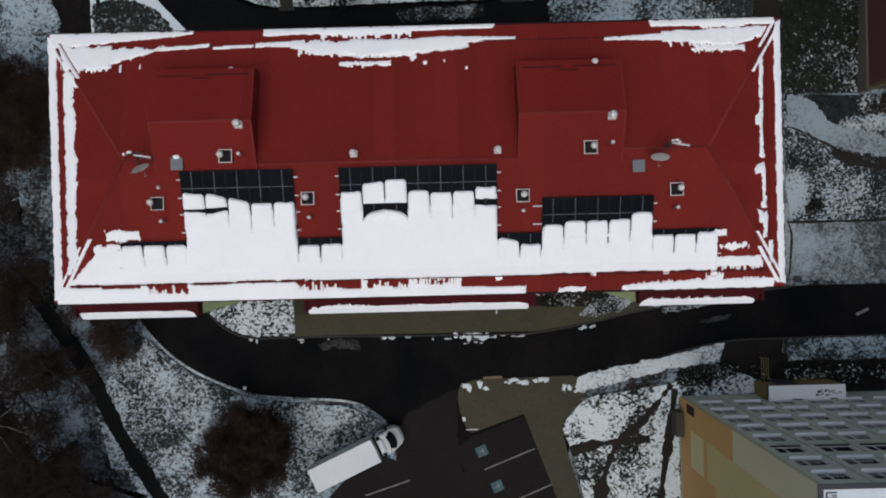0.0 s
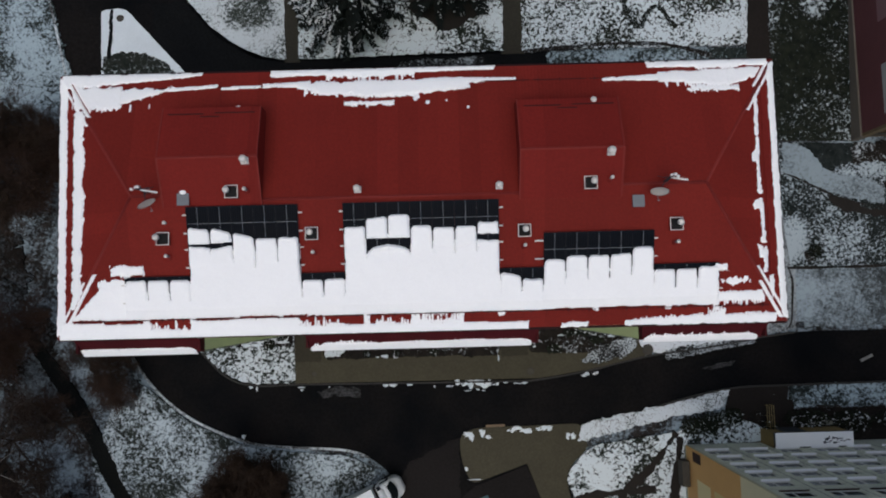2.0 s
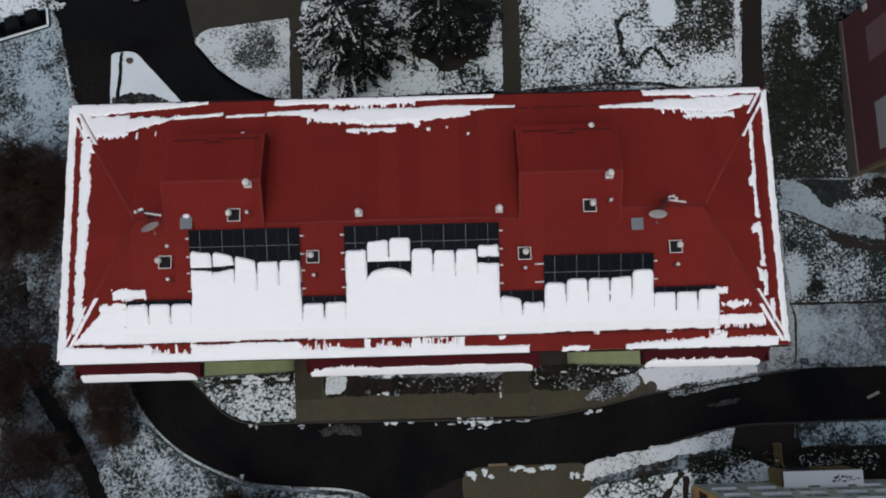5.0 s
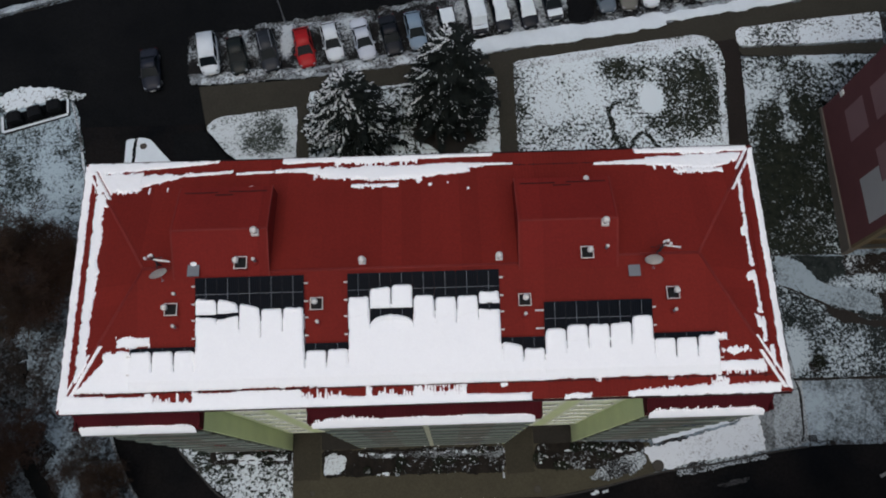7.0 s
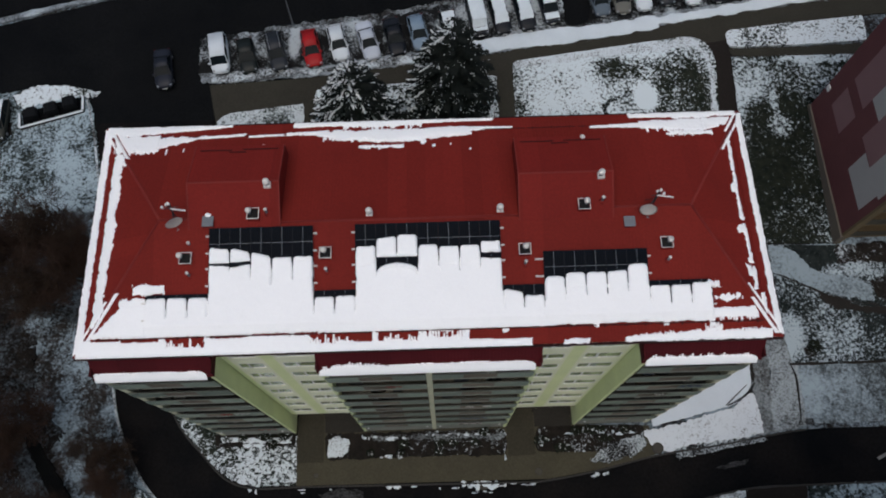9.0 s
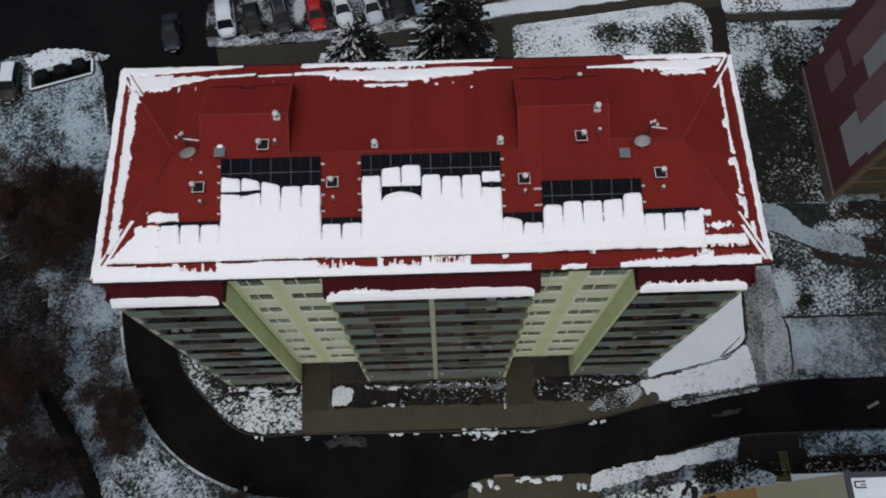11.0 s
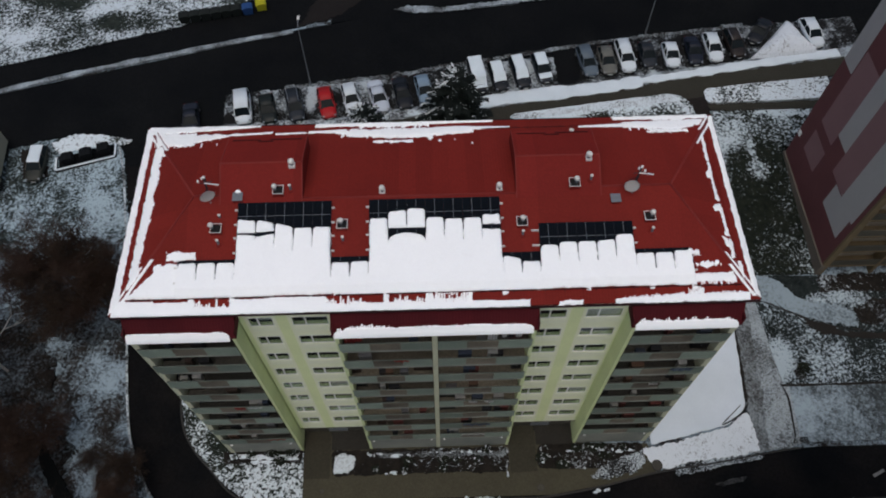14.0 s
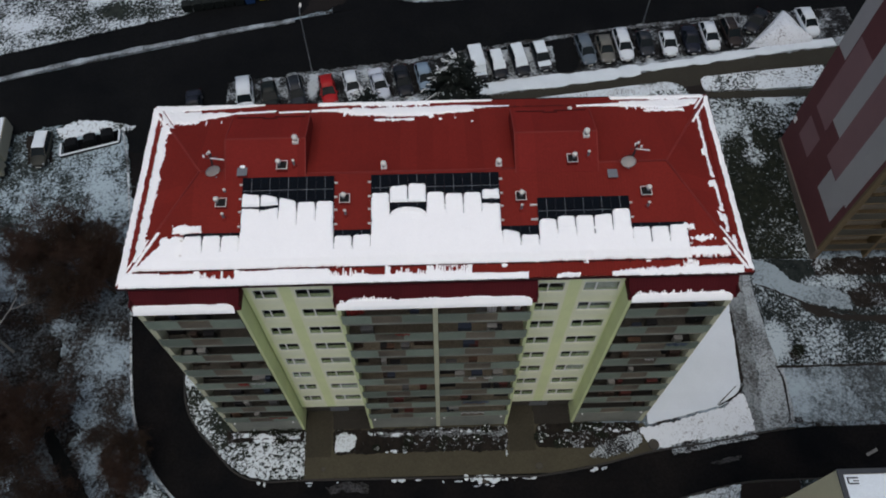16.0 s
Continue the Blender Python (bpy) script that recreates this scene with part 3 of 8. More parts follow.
# paved forecourt before the entrances
slab("pavement", rounded([(-12.36, 0.3), (12.2, 0.3), (12.2, -0.9), (19.0, -1.2), (19.4, -3.7), (14.3, -4.8), (9.7, -5.5), (-12.36, -5.4)], 0), 0.08, PAVING, "damp brown paved forecourt")
slab("pavement", [(29.3, 14.0), (29.1, 9.0), (29.0, 6.7), (28.9, 3.9), (28.85, 2.0), (28.8, -0.3), (28.6, -2.4), (30.1, -2.1), (30.4, 0.7), (30.6, 3.9), (30.7, 6.7), (30.8, 9.5), (31.0, 11.9), (31.3, 14.0)], 0.06, GABLE_PATH, "wet footpath with slush along the gable", wobble=0.15)
slab("lawn", [(31.3, 14.0), (31.0, 11.9), (30.8, 9.5), (30.7, 6.7), (30.6, 3.9), (30.4, 0.7), (30.1, -2.05), (32.2, -1.8), (33.2, -1.6), (33.4, 3.6), (33.2, 5.0), (32.4, 8.4), (31.9, 14.0)], 0.07, VERGE_GREY, "grey trodden snow beside the gable path", wobble=0.3)
slab("pavement", [(-22.2, 33.9), (-12.4, 34.4), (8.0, 36.8), (15.0, 38.8), (29.0, 40.9), (48.6, 43.5), (60, 44.6), (60, 41), (47.5, 40.4), (30.4, 37.4), (9.4, 34.8), (7.3, 34.0), (-11.0, 31.2), (-20.3, 29.6), (-21.2, 29.0)], 0.07, PATH, "damp brown footpath along the parked cars")
slab("pavement", [(7.0, 23.8), (9.1, 23.8), (9.3, 35.6), (7.0, 35.4)], 0.064, PATH, "damp brown footpath between two lawns")
slab("pavement", [(-12.6, 23.5), (-11.2, 23.5), (-11.1, 33.6), (-12.7, 33.4)], 0.064, PATH, "damp brown footpath beside the corner lawn")
slab("pavement", [(29.2, 14.5), (31.4, 14.5), (31.6, 38.6), (29.3, 38.4)], 0.064, DRIVE, "damp brown footpath past the large lawn")
slab("pavement", [(-12.3, 0.84), (-9.95, 0.84), (-9.95, -3.5), (-12.3, -3.5)], 0.086, WALKWAY, "dark olive paved walk to the entrance", wobble=0.05)
# this slab and its twin by the second entrance carry the shade as colour
slab("pavement", [(-9.9, 0.84), (-6.4, 0.84), (-6.4, -1.0), (-9.9, -1.0)], 0.095, SHADED_PAVING, "paving before the entrance, darkened as shade")
slab("pavement", [(6.24, 0.84), (8.7, 0.84), (8.75, -3.4), (6.3, -3.5)], 0.086, WALKWAY, "dark olive paved walk to the second entrance", wobble=0.05)
slab("pavement", [(8.75, 0.84), (12.14, 0.84), (12.14, -1.0), (8.8, -1.0)], 0.095, SHADED_PAVING, "paving before the second entrance, darkened as shade")
slab("planting_bed", rounded([(-19.7, -0.93), (-12.45, -0.95), (-12.45, -2.05), (-19.5, -2.0)], 0.15), 0.145, BED, "dark strip of soil along the loggias", wobble=0.16)
slab("slush", ribbon([(-19.1, -1.36), (-16.0, -1.42), (-12.8, -1.46)], 0.45), 0.15, RICH, "broken line of snow along the bed", thick=0.1, wobble=0.32)
slab("slush", ribbon([(-5.6, -1.55), (0.0, -1.62), (5.9, -1.75)], 0.5), 0.145, SLUSH_DARK, "thin grey snow along the planting bed", thick=0.1, wobble=0.4)

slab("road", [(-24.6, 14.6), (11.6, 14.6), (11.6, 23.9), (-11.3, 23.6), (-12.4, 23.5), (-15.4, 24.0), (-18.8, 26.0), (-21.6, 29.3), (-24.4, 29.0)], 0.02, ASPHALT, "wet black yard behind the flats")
slab("lawn", rounded([(11.2, 14.6), (29.4, 14.6), (29.2, 23.9), (11.2, 23.9)], 0.3), 0.05, LAWN_SIDE, "strip of trodden snow behind the flats", wobble=0.28)
slab("lawn", rounded([(-2.4, 23.4), (5.6, 23.6), (5.6, 22.6), (-2.0, 22.3)], 0.4), 0.05, BAY_SNOW, "patch of trampled snow in the yard", wobble=0.28)
slab("parking_bay", [(-23.2, 34.9), (-10.4, 35.3), (-4.0, 36.4), (6.9, 37.4), (15.5, 38.8), (26.4, 41.0), (38.1, 42.8), (52.0, 44.6), (52.0, 50.0), (37.5, 48.6), (26.9, 46.9), (16.2, 44.6), (6.0, 43.6), (-4.1, 42.0), (-10.7, 41.2), (-17.2, 40.3), (-23.6, 39.6)], 0.03, BAY_SNOW, "parking bays with trampled grey snow", wobble=0.35)
# lawns
slab("lawn", rounded([(-19.2, 14.2), (-19.2, -1.2), (-12.4, -1.2), (-12.3, -5.35), (-16.1, -5.4), (-18.6, -4.5), (-20.7, -2.4), (-22.3, -0.7), (-23.5, 1.2), (-24.1, 3.8), (-24.5, 9.0), (-24.5, 14.2)], [0, 0, 0, 0, 1, 1, 0.6, 0.6, 0.6, 0.6, 1, 0]), 0.13, LOOP_LAWN, "small lawn speckled with snow beside the loop road", wobble=0.10)
slab("planting_bed", rounded([(-9.9, -1.0), (6.2, -1.1), (6.2, -3.3), (-9.8, -3.3)], 0.6), 0.14, BED, "dark planting bed with scraps of snow", wobble=0.22)
slab("planting_bed", rounded([(8.9, -1.0), (18.6, -1.1), (18.4, -2.9), (14.0, -3.3), (8.8, -3.2)], 0.5), 0.14, BED, "dark planting bed with scraps of snow by the forecourt", wobble=0.10)
slab("lawn", rounded([(19.2, 14.3), (29.4, 14.3), (29.1, 8.0), (28.75, 1.9), (26.9, 0.35), (24.2, -0.2), (19.4, -1.3)], [0, 0, 0, 0.6, 0.5, 0, 0]), 0.10, FRESH, "smooth unbroken snow beside the gable", wobble=0.10)
slab("lawn", rounded([(18.3, -1.7), (20.2, -1.45), (24.2, -0.38), (26.9, 0.12), (28.7, 1.4), (29.0, 0.1), (29.2, -2.1), (25.2, -2.9), (19.5, -3.6)], 0.2), 0.09, VERGE_FRESH, "snow-covered verge at the road's edge", wobble=0.28)
slab("lawn", [(33.2, -1.5), (33.2, 3.75), (43, 3.75), (60, 4.05), (90, 4.4), (90, -0.4), (41.6, -1.5)], 0.10, LAWN_THICK, "grey snow-covered plot beside the road", wobble=0.10)
slab("lawn", [(32.2, 8.2), (32.8, 3.95), (43, 3.95), (60, 4.25), (90, 4.6), (90, 14), (42, 14.6), (38.6, 15.0), (31.8, 15.2), (31.8, 14.0)], 0.10, ROUGH, "snowy rough grass beside the pink flats", wobble=0.10)
slab("lawn", rounded([(31.7, 15.4), (38.6, 15.2), (38.6, 30.6), (45.5, 35.4), (31.6, 35.4), (31.3, 26)], [0, 0, 0, 0, 0.5, 0]), 0.11, LAWN_THIN, "bare dark grass with snow between the blocks", wobble=0.10)
slab("pavement", [(31.7, 35.6), (32.5, 35.6), (37.5, 35.4), (45.6, 35.5), (46.6, 36.2), (46.1, 36.75), (32.6, 36.4), (31.6, 36.5)], 0.09, PATH, "dark wet footpath between two lawns", wobble=0.2)
slab("lawn", rounded([(8.9, 24.1), (29.2, 24.1), (29.3, 26), (29.9, 35.4), (29.4, 37.2), (27.8, 38.2), (9.4, 35.7), (8.9, 35.4)], [0, 0, 0, 1, 1.5, 1.5, 0.2, 0.2]), 0.12, LARGE_LAWN, "large lawn thinly covered with snow", wobble=0.10)
slab("lawn", ribbon([(28.2, 36.9), (29.0, 35.6), (29.3, 33.2), (29.1, 29.0), (28.95, 24.3)], 0.45), 0.127, VERGE, "smooth snow along the lawn's side", thick=0.2, wobble=0.25)
slab("trail", ribbon(smooth_line([(19.4, 31.0), (18.4, 30.8), (17.9, 29.9), (18.2, 28.6), (18.4, 27.5), (18.8, 26.5), (19.6, 26.1), (20.3, 27.1), (21.1, 27.8), (21.7, 27.3), (22.2, 26.5), (22.9, 25.8)], 8), 0.42), 0.134, TRAIL, "dark winding trail trodden into the lawn's snow", category="trail", thick=0.2, wobble=0.32)
slab("lawn", rounded([(31.4, 36.6), (40.6, 36.8), (46.1, 37.1), (46.3, 40.2), (35.4, 39.2), (31.4, 38.7)], [0.9, 0, 0.1, 0.1, 0, 0.9]), 0.12, RICH, "narrow snowy lawn beside the footpath", wobble=0.10)
slab("lawn", rounded([(-11.3, 23.8), (7.2, 24.1), (7.2, 34.1), (-4.5, 33.4), (-11.3, 33.0)], [0, 0, 0.3, 0, 0.3]), 0.12, LAWN, "lawn with snow round two spruces", wobble=0.10)
slab("lawn", rounded([(-12.5, 26), (-12.5, 31.5), (-20.3, 30.6), (-21.4, 29.6), (-18.6, 26.2), (-15.0, 24.2), (-12.4, 23.7)], [0, 0.2, 0.6, 0.6, 2, 1.5, 0.3]), 0.12, TRODDEN, "small corner lawn with trodden snow", wobble=0.10)
slab("lawn", rounded([(-29.0, 28.6), (-26.9, 28.8), (-20.4, 21.5), (-20.6, 20.8), (-29.2, 20.6)], [0.4, 0.8, 0.3, 0.3, 0.5]), 0.12, CLEAN_SNOW, "white triangular traffic island", wobble=0.06)
slab("lawn", rounded([(-29.15, 20.7), (-29.05, 24.4), (-27.6, 24.8), (-25.2, 24.6), (-23.6, 23.9), (-22.6, 22.9), (-21.8, 21.5), (-21.6, 20.8)], [0.1, 0.4, 0.5, 0.5, 0.5, 0.4, 0.3, 0.1]), 0.135, ISLAND, "dark grass of the traffic island flecked with snow", wobble=0.35)
slab("pavement", ribbon([(-28.05, 28.7), (-28.2, 26.1), (-28.4, 24.3)], 0.34), 0.14, ASPHALT, "dark wet strip across the traffic island", thick=0.15, wobble=0.16)
slab("lawn", [(-31.2, 14), (-31.5, 20), (-32.7, 26.3), (-34.5, 32.9), (-41.8, 33.9), (-52, 31), (-60, 24), (-60, 14)], 0.10, LAWN_SIDE, "lawn thinly covered with snow beside the street", wobble=0.6)
slab("lawn", rounded([(13.9, -11.6), (21.8, -10.6), (26.1, -8.9), (29.6, -10.4), (29.6, -11.6), (22.4, -11.8), (22.4, -44), (21.9, -44), (13.6, -20.8), (12.7, -16.6), (11.6, -14.2)], [1.2, 0, 0, 0, 0, 0, 0, 0, 0, 1.0, 1.2]), 0.12, LAWN, "lawn thinly covered with snow beside the ochre flats", wobble=0.10)
slab("lawn", [(13.4, -9.6), (20.0, -8.3), (26.7, -6.95), (26.2, -8.5), (19.5, -9.7), (12.8, -11.3)], 0.12, VERGE, "narrow snow-covered verge", wobble=0.28)
slab("lawn", rounded([(-26.2, -4.9), (-22.0, -8.5), (-17.0, -10.8), (-13.4, -11.4), (-7.6, -11.9), (-5.0, -13.2), (-5.8, -14.6), (-11.6, -17.4), (-10.4, -19.8), (-12, -30), (-26, -30), (-30.5, -12), (-28.4, -6.0)], [1, 0, 0, 0, 0.8, 1.5, 0.5, 0, 0, 0, 0, 0, 1]), 0.12, SLOPE, "snowy slope of grass beside the loop road", wobble=0.10)
slab("lawn", [(-90, 34.5), (-52, 44.6), (-30.3, 51.0), (-19.8, 56.5), (-14.5, 62.5), (-20, 74), (-90, 90)], 0.12, FAR_SLOPE, "snow-covered slope beyond the street", wobble=0.10)
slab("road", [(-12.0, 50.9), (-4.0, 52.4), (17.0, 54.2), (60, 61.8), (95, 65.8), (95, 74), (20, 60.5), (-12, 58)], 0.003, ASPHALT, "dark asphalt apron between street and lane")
slab("lawn", [(-4.3, 53.1), (-1.3, 52.3), (2.2, 52.4), (7.9, 53.3), (12.9, 54.0), (30, 57.0), (60, 62.2), (92, 67.6), (92, 68.6), (30, 58.2), (13, 55.0), (8.0, 54.0), (2.0, 53.2), (-2.5, 53.6)], 0.10, SLUSH, "narrow strip of dirty snow beside the lane", wobble=0.35)
slab("lawn", [(-15.9, 50.6), (-12.5, 51.5), (-10.4, 52.8), (-8.4, 54.8), (-9.0, 56.8), (-12.6, 57.6), (-14.1, 55.0)], 0.03, ASPHALT_OLD, "brown wet verge at the street's corner", wobble=0.4)

slab("pavement", [(26.8, -6.9), (32.1, -6.7), (31.7, -9.4), (26.3, -8.8)], 0.05, DRIVE, "dark wet driveway to the ochre flats")
slab("lawn", [(32.2, -6.8), (60, -6.5), (60, -8.4), (32.0, -8.7)], 0.08, LAWN_SIDE, "thin dirty snow along the road", wobble=0.3)
slab("planting_bed", [(21.9, -10.7), (26.2, -8.9), (60, -8.6), (60, -11.6), (22.6, -11.6)], 0.07, BED, "dark bed before the ochre flats", wobble=0.2)
slab("road", [(-3.5, -14.8), (-2.2, -12.6), (0.0, -11.6), (2.3, -10.6), (2.2, -15.8), (4.3, -24), (7.9, -34), (11.9, -46), (6.4, -46), (2.4, -34), (-1.6, -22.4), (-3.3, -17.3)], 0.008, ASPHALT_OLD, "worn brown-black asphalt of the side road", wobble=0.3)
slab("lawn", [(-23.0, 34.1), (-12.4, 34.5), (5.0, 36.4), (8.0, 36.9), (29.0, 40.4), (48.6, 43.2), (60, 44.4), (60, 45.6), (52.0, 45.0), (38.1, 43.2), (26.4, 41.4), (15.5, 39.2), (6.9, 37.8), (-4.0, 36.8), (-10.4, 35.7), (-23.4, 35.2)], 0.085, SLUSH, "trodden snow between footpath and bays", wobble=0.3)
slab("lawn", rounded([(32.2, 15.2), (33.0, 15.0), (35.0, 14.3), (35.8, 13.1), (37.0, 12.1), (40.3, 11.9), (41.5, 10.6), (41.5, 9.4), (37.6, 10.2), (35.8, 10.9), (33.7, 11.9), (32.2, 12.4)], [0, 0.3, 0.5, 0.5, 0.6, 0.5, 0.5, 0.3, 0, 0, 0, 0]), 0.112, TROD, "pale trodden snow beside the ditch", wobble=0.3)
slab("planting_bed", [(38.5, 13.3), (60, 13.1), (60, 15.05), (38.6, 15.05)], 0.13, BED, "dark soil under the pink flats' loggias", wobble=0.4)
slab("planting_bed", [(41.3, 11.2), (41.9, 9.7), (60, 9.0), (60, 12.6), (43.2, 12.3)], 0.125, SOIL, "bare brown soil beside the pink flats", wobble=0.4)
slab("lawn", rounded([(-9.7, -1.5), (-8.2, -1.3), (-7.6, -2.2), (-8.1, -3.0), (-9.6, -3.0)], 0.4), 0.15, VERGE, "patch of snow at the bed's end", wobble=0.35)
# dark leaf litter under the thickets
slab("leaf_litter", [(-42, 18.0), (-38, 18.8), (-34, 18.6), (-31.6, 16.6), (-31.0, 11.5), (-33, 10.2), (-37.5, 10.8), (-41, 11.8)], 0.115, LITTER, "dark wet leaf litter under the rusty thicket", wobble=1.1)
slab("leaf_litter", [(-52, 13.6), (-40.4, 12.3), (-37.2, 8.6), (-36.2, 4.6), (-37.6, 2.2), (-52, 1)], 0.07, LITTER, "black leaf litter under a pale-barked tree", wobble=1.1)
slab("leaf_litter", [(-46, 2.2), (-35.5, 2.4), (-33.8, 0), (-34.3, -3.2), (-38, -4.6), (-46, -3)], 0.075, LITTER, "dark leaf litter under rust-brown trees", wobble=1.1)
slab("leaf_litter", [(-30.4, -0.8), (-28.8, -1.4), (-26.9, -4.4), (-26.2, -5.8), (-27.0, -7.2), (-29, -6.2), (-30.6, -3.5)], 0.137, LITTER, "dark leaf litter beside the loop road", wobble=0.8)
slab("pavement", [(-40.9, 31.4), (-40.6, 29.75), (-34.9, 31.45), (-35.1, 33.0)], 0.125, ASPHALT, "dark wet pad inside the low wall", wobble=0.12)
slab("pavement", [(-45.3, 32.3), (-42.4, 33.0), (-41.7, 29.0), (-44.3, 28.7)], 0.112, DRIVE, "dark wet ground round the parked van", wobble=0.3)
slab("lawn", [(-42.1, 33.3), (-39.8, 34.5), (-36.0, 34.2), (-33.1, 33.4), (-34.2, 32.9), (-35.0, 33.1), (-41.0, 31.9)], 0.118, RICH, "snow behind the low wall", wobble=0.4)
slab("leaf_litter", [(-33.5, -14.4), (-30.8, -15.0), (-28.1, -18.1), (-25.4, -20.4), (-26.0, -25.0), (-35.0, -25.0), (-36.0, -17.0)], 0.128, LITTER, "dark leaf litter in the open wood", wobble=1.1)
slab("leaf_litter", [(-38.2, -4.4), (-34.4, -2.8), (-33.0, -6.0), (-32.0, -9.0), (-35.4, -9.8), (-39.0, -7.0)], 0.078, LITTER, "dark leaf litter beside the wood path", wobble=1.1)
slab("leaf_litter", [(-19.2, -14.4), (-17.4, -12.2), (-14.6, -12.4), (-13.0, -14.2), (-14.0, -16.4), (-16.6, -17.4), (-18.8, -16.4)], 0.128, LITTER, "dark leaf litter under the dense brown trees", wobble=1.1)
# kerbs and banks of snow
strip("kerb", outer[:70], 0.20, 0.13, FRINGE, "snowy kerb along the loop road", closed=False)
strip("kerb", upper[18:-14], 0.16, 0.12, KERB, "grey kerb round the forecourt")
strip("kerb", right[24:], 0.16, 0.12, KERB, "grey kerb along the verge")
strip("snow_bank", smooth_line([(-60, 37.4), (-49.9, 40.9), (-40.7, 43.7), (-29.2, 46.6), (-22, 48.4), (-18.6, 49.1), (-16.6, 49.6)], 12), 0.65, 0.2, SLUSH, "ridge of ploughed snow between street and lane", jitter=0.45)
strip("snow_bank", smooth_line([(-22.0, 34.6), (-16, 35.0), (-10.4, 35.2), (-4.0, 36.0), (4.0, 36.9)], 10), 0.9, 0.22, FRINGE, "trodden snow before the parked cars", jitter=0.6)
strip("snow_bank", smooth_line([(4.5, 37.2), (8.8, 38.0), (14.2, 38.6), (20.0, 39.3), (24.5, 40.1)], 22), 1.8, 0.24, CLEAN_SNOW, "bank of clean snow along the footpath", jitter=0.2)
strip("snow_bank", smooth_line([(24.3, 40.15), (27.4, 40.6), (31.6, 41.25), (37.5, 42.25), (48.7, 43.9)], 22), 1.15, 0.22, CLEAN_SNOW, "narrow bank of clean snow along the footpath", jitter=0.3)

# slush and dusted snow on asphalt and paving
for back in ([(-17.0, 40.5), (-10.7, 41.2), (-4.9, 41.9)], [(-4.6, 42.0), (0.6, 43.0), (7.2, 44.2)], [(7.6, 44.3), (10.8, 44.9), (16.2, 45.8)], [(16.5, 45.9), (23.2, 47.0)], [(23.4, 47.05), (31.6, 48.0), (38.6, 49.0)]):
    slab("slush", ribbon(back, 0.55), 0.036, SLUSH_DARK, "grey slush left behind the parked cars", thick=0.2, wobble=0.4)
slab("slush", [(21.2, -4.1), (21.3, -3.3), (23.5, -2.9), (29.2, -2.3), (29.4, -2.8), (25.9, -3.4), (23.5, -3.9)], 0.094, SPECK, "speckled slush at the verge's edge", thick=0.2, wobble=0.3)
slab("slush", [(13.6, -4.1), (14.7, -3.0), (16.8, -2.2), (18.4, -1.8), (18.5, -3.0), (17.3, -3.8), (15.8, -4.1), (14.9, -4.4)], 0.15, SPECK, "snow-flecked earth at the forecourt's end", thick=0.2, wobble=0.35)
slab("slush", [(24.3, -5.0), (25.8, -4.65), (27.4, -4.4), (27.0, -4.8), (25.2, -5.2)], 0.006, DUST, "pale streak of slush on the road", thick=0.1, wobble=0.2)
slab("slush", [(-10.4, -6.3), (-8.1, -5.7), (-6.4, -6.1), (-6.6, -6.7), (-8.4, -6.6), (-9.9, -6.8)], 0.006, DUST, "thin slush on the road before the forecourt", thick=0.1, wobble=0.3)
slab("lawn", [(9.1, 35.45), (18.0, 36.7), (27.6, 38.0), (28.6, 37.4), (28.4, 36.9), (18.0, 35.9), (9.3, 34.8)], 0.126, VERGE, "smooth snow along the lawn's edge", thick=0.2, wobble=0.3)
slab("parking_bay", rounded([(14.7, 44.6), (17.6, 45.7), (17.6, 40.7), (16.0, 39.8), (14.9, 40.2)], [0.3, 0.3, 0.8, 0.8, 0.5]), 0.10, ASPHALT, "empty bay of dark wet asphalt", thick=0.2, wobble=0.25)
slab("pavement", [(-36.9, 0.6), (-36.5, -1.0), (-34.35, -4.6), (-32.1, -8.0), (-30.7, -10.6), (-29.2, -13.8), (-27.5, -16.9), (-25.0, -20.7), (-20.4, -28), (-18.9, -28), (-23.6, -20.7), (-26.1, -16.4), (-27.9, -13.5), (-29.1, -10.7), (-30.8, -7.5), (-32.8, -4.4), (-35.6, -0.6), (-36.4, 0.7)], 0.136, WOOD_PATH, "dark wet path through the wood", wobble=0.22)
slab("road", [(-43.6, -4.0), (-41.6, -7.4), (-39.4, -10.4), (-37.9, -12.5), (-36.5, -15.6), (-34.5, -19.3), (-30.6, -28), (-39.0, -28), (-44.0, -17), (-48.0, -8)], 0.05, WOOD_PATH, "dark wet lane at the wood's edge", thick=0.4, wobble=0.3)
slab("pavement", [(-42.4, -9.0), (-39.5, -14.0), (-38.5, -14.55), (-37.05, -17.7), (-35.3, -20.4), (-31.4, -28), (-32.8, -28), (-36.6, -20.4), (-39.6, -15.6), (-43.4, -9.4)], 0.06, DRIVE, "brown wet verge of the lane", thick=0.4, wobble=0.2)
# ---------------------------------------------------------------- the block of flats
HX, EAVE_Y, BACK_Y, EAVE_Z, RIDGE_Z, RIDGE_Y, APEX_X = 19.68, -0.05, 14.4, 27.42, 29.19, 7.35, 15.1
WALL_Y, LOGGIA_Y = 0.35, -0.92
FRONT_SLOPE = (RIDGE_Z - EAVE_Z) / (RIDGE_Y - EAVE_Y)
BACK_SLOPE = (RIDGE_Z - EAVE_Z) / (BACK_Y - RIDGE_Y)
END_SLOPE = (RIDGE_Z - EAVE_Z) / (HX - APEX_X)
MID_Y = 7.03
MID_Z = EAVE_Z + (MID_Y - EAVE_Y) * FRONT_SLOPE
STOREY, SILL = 2.872, 4.40
BALCONY = 3.05


def roof_z(x, y):
    return EAVE_Z + min((y - EAVE_Y) * FRONT_SLOPE, (BACK_Y - y) * BACK_SLOPE, (HX - abs(x)) * END_SLOPE)


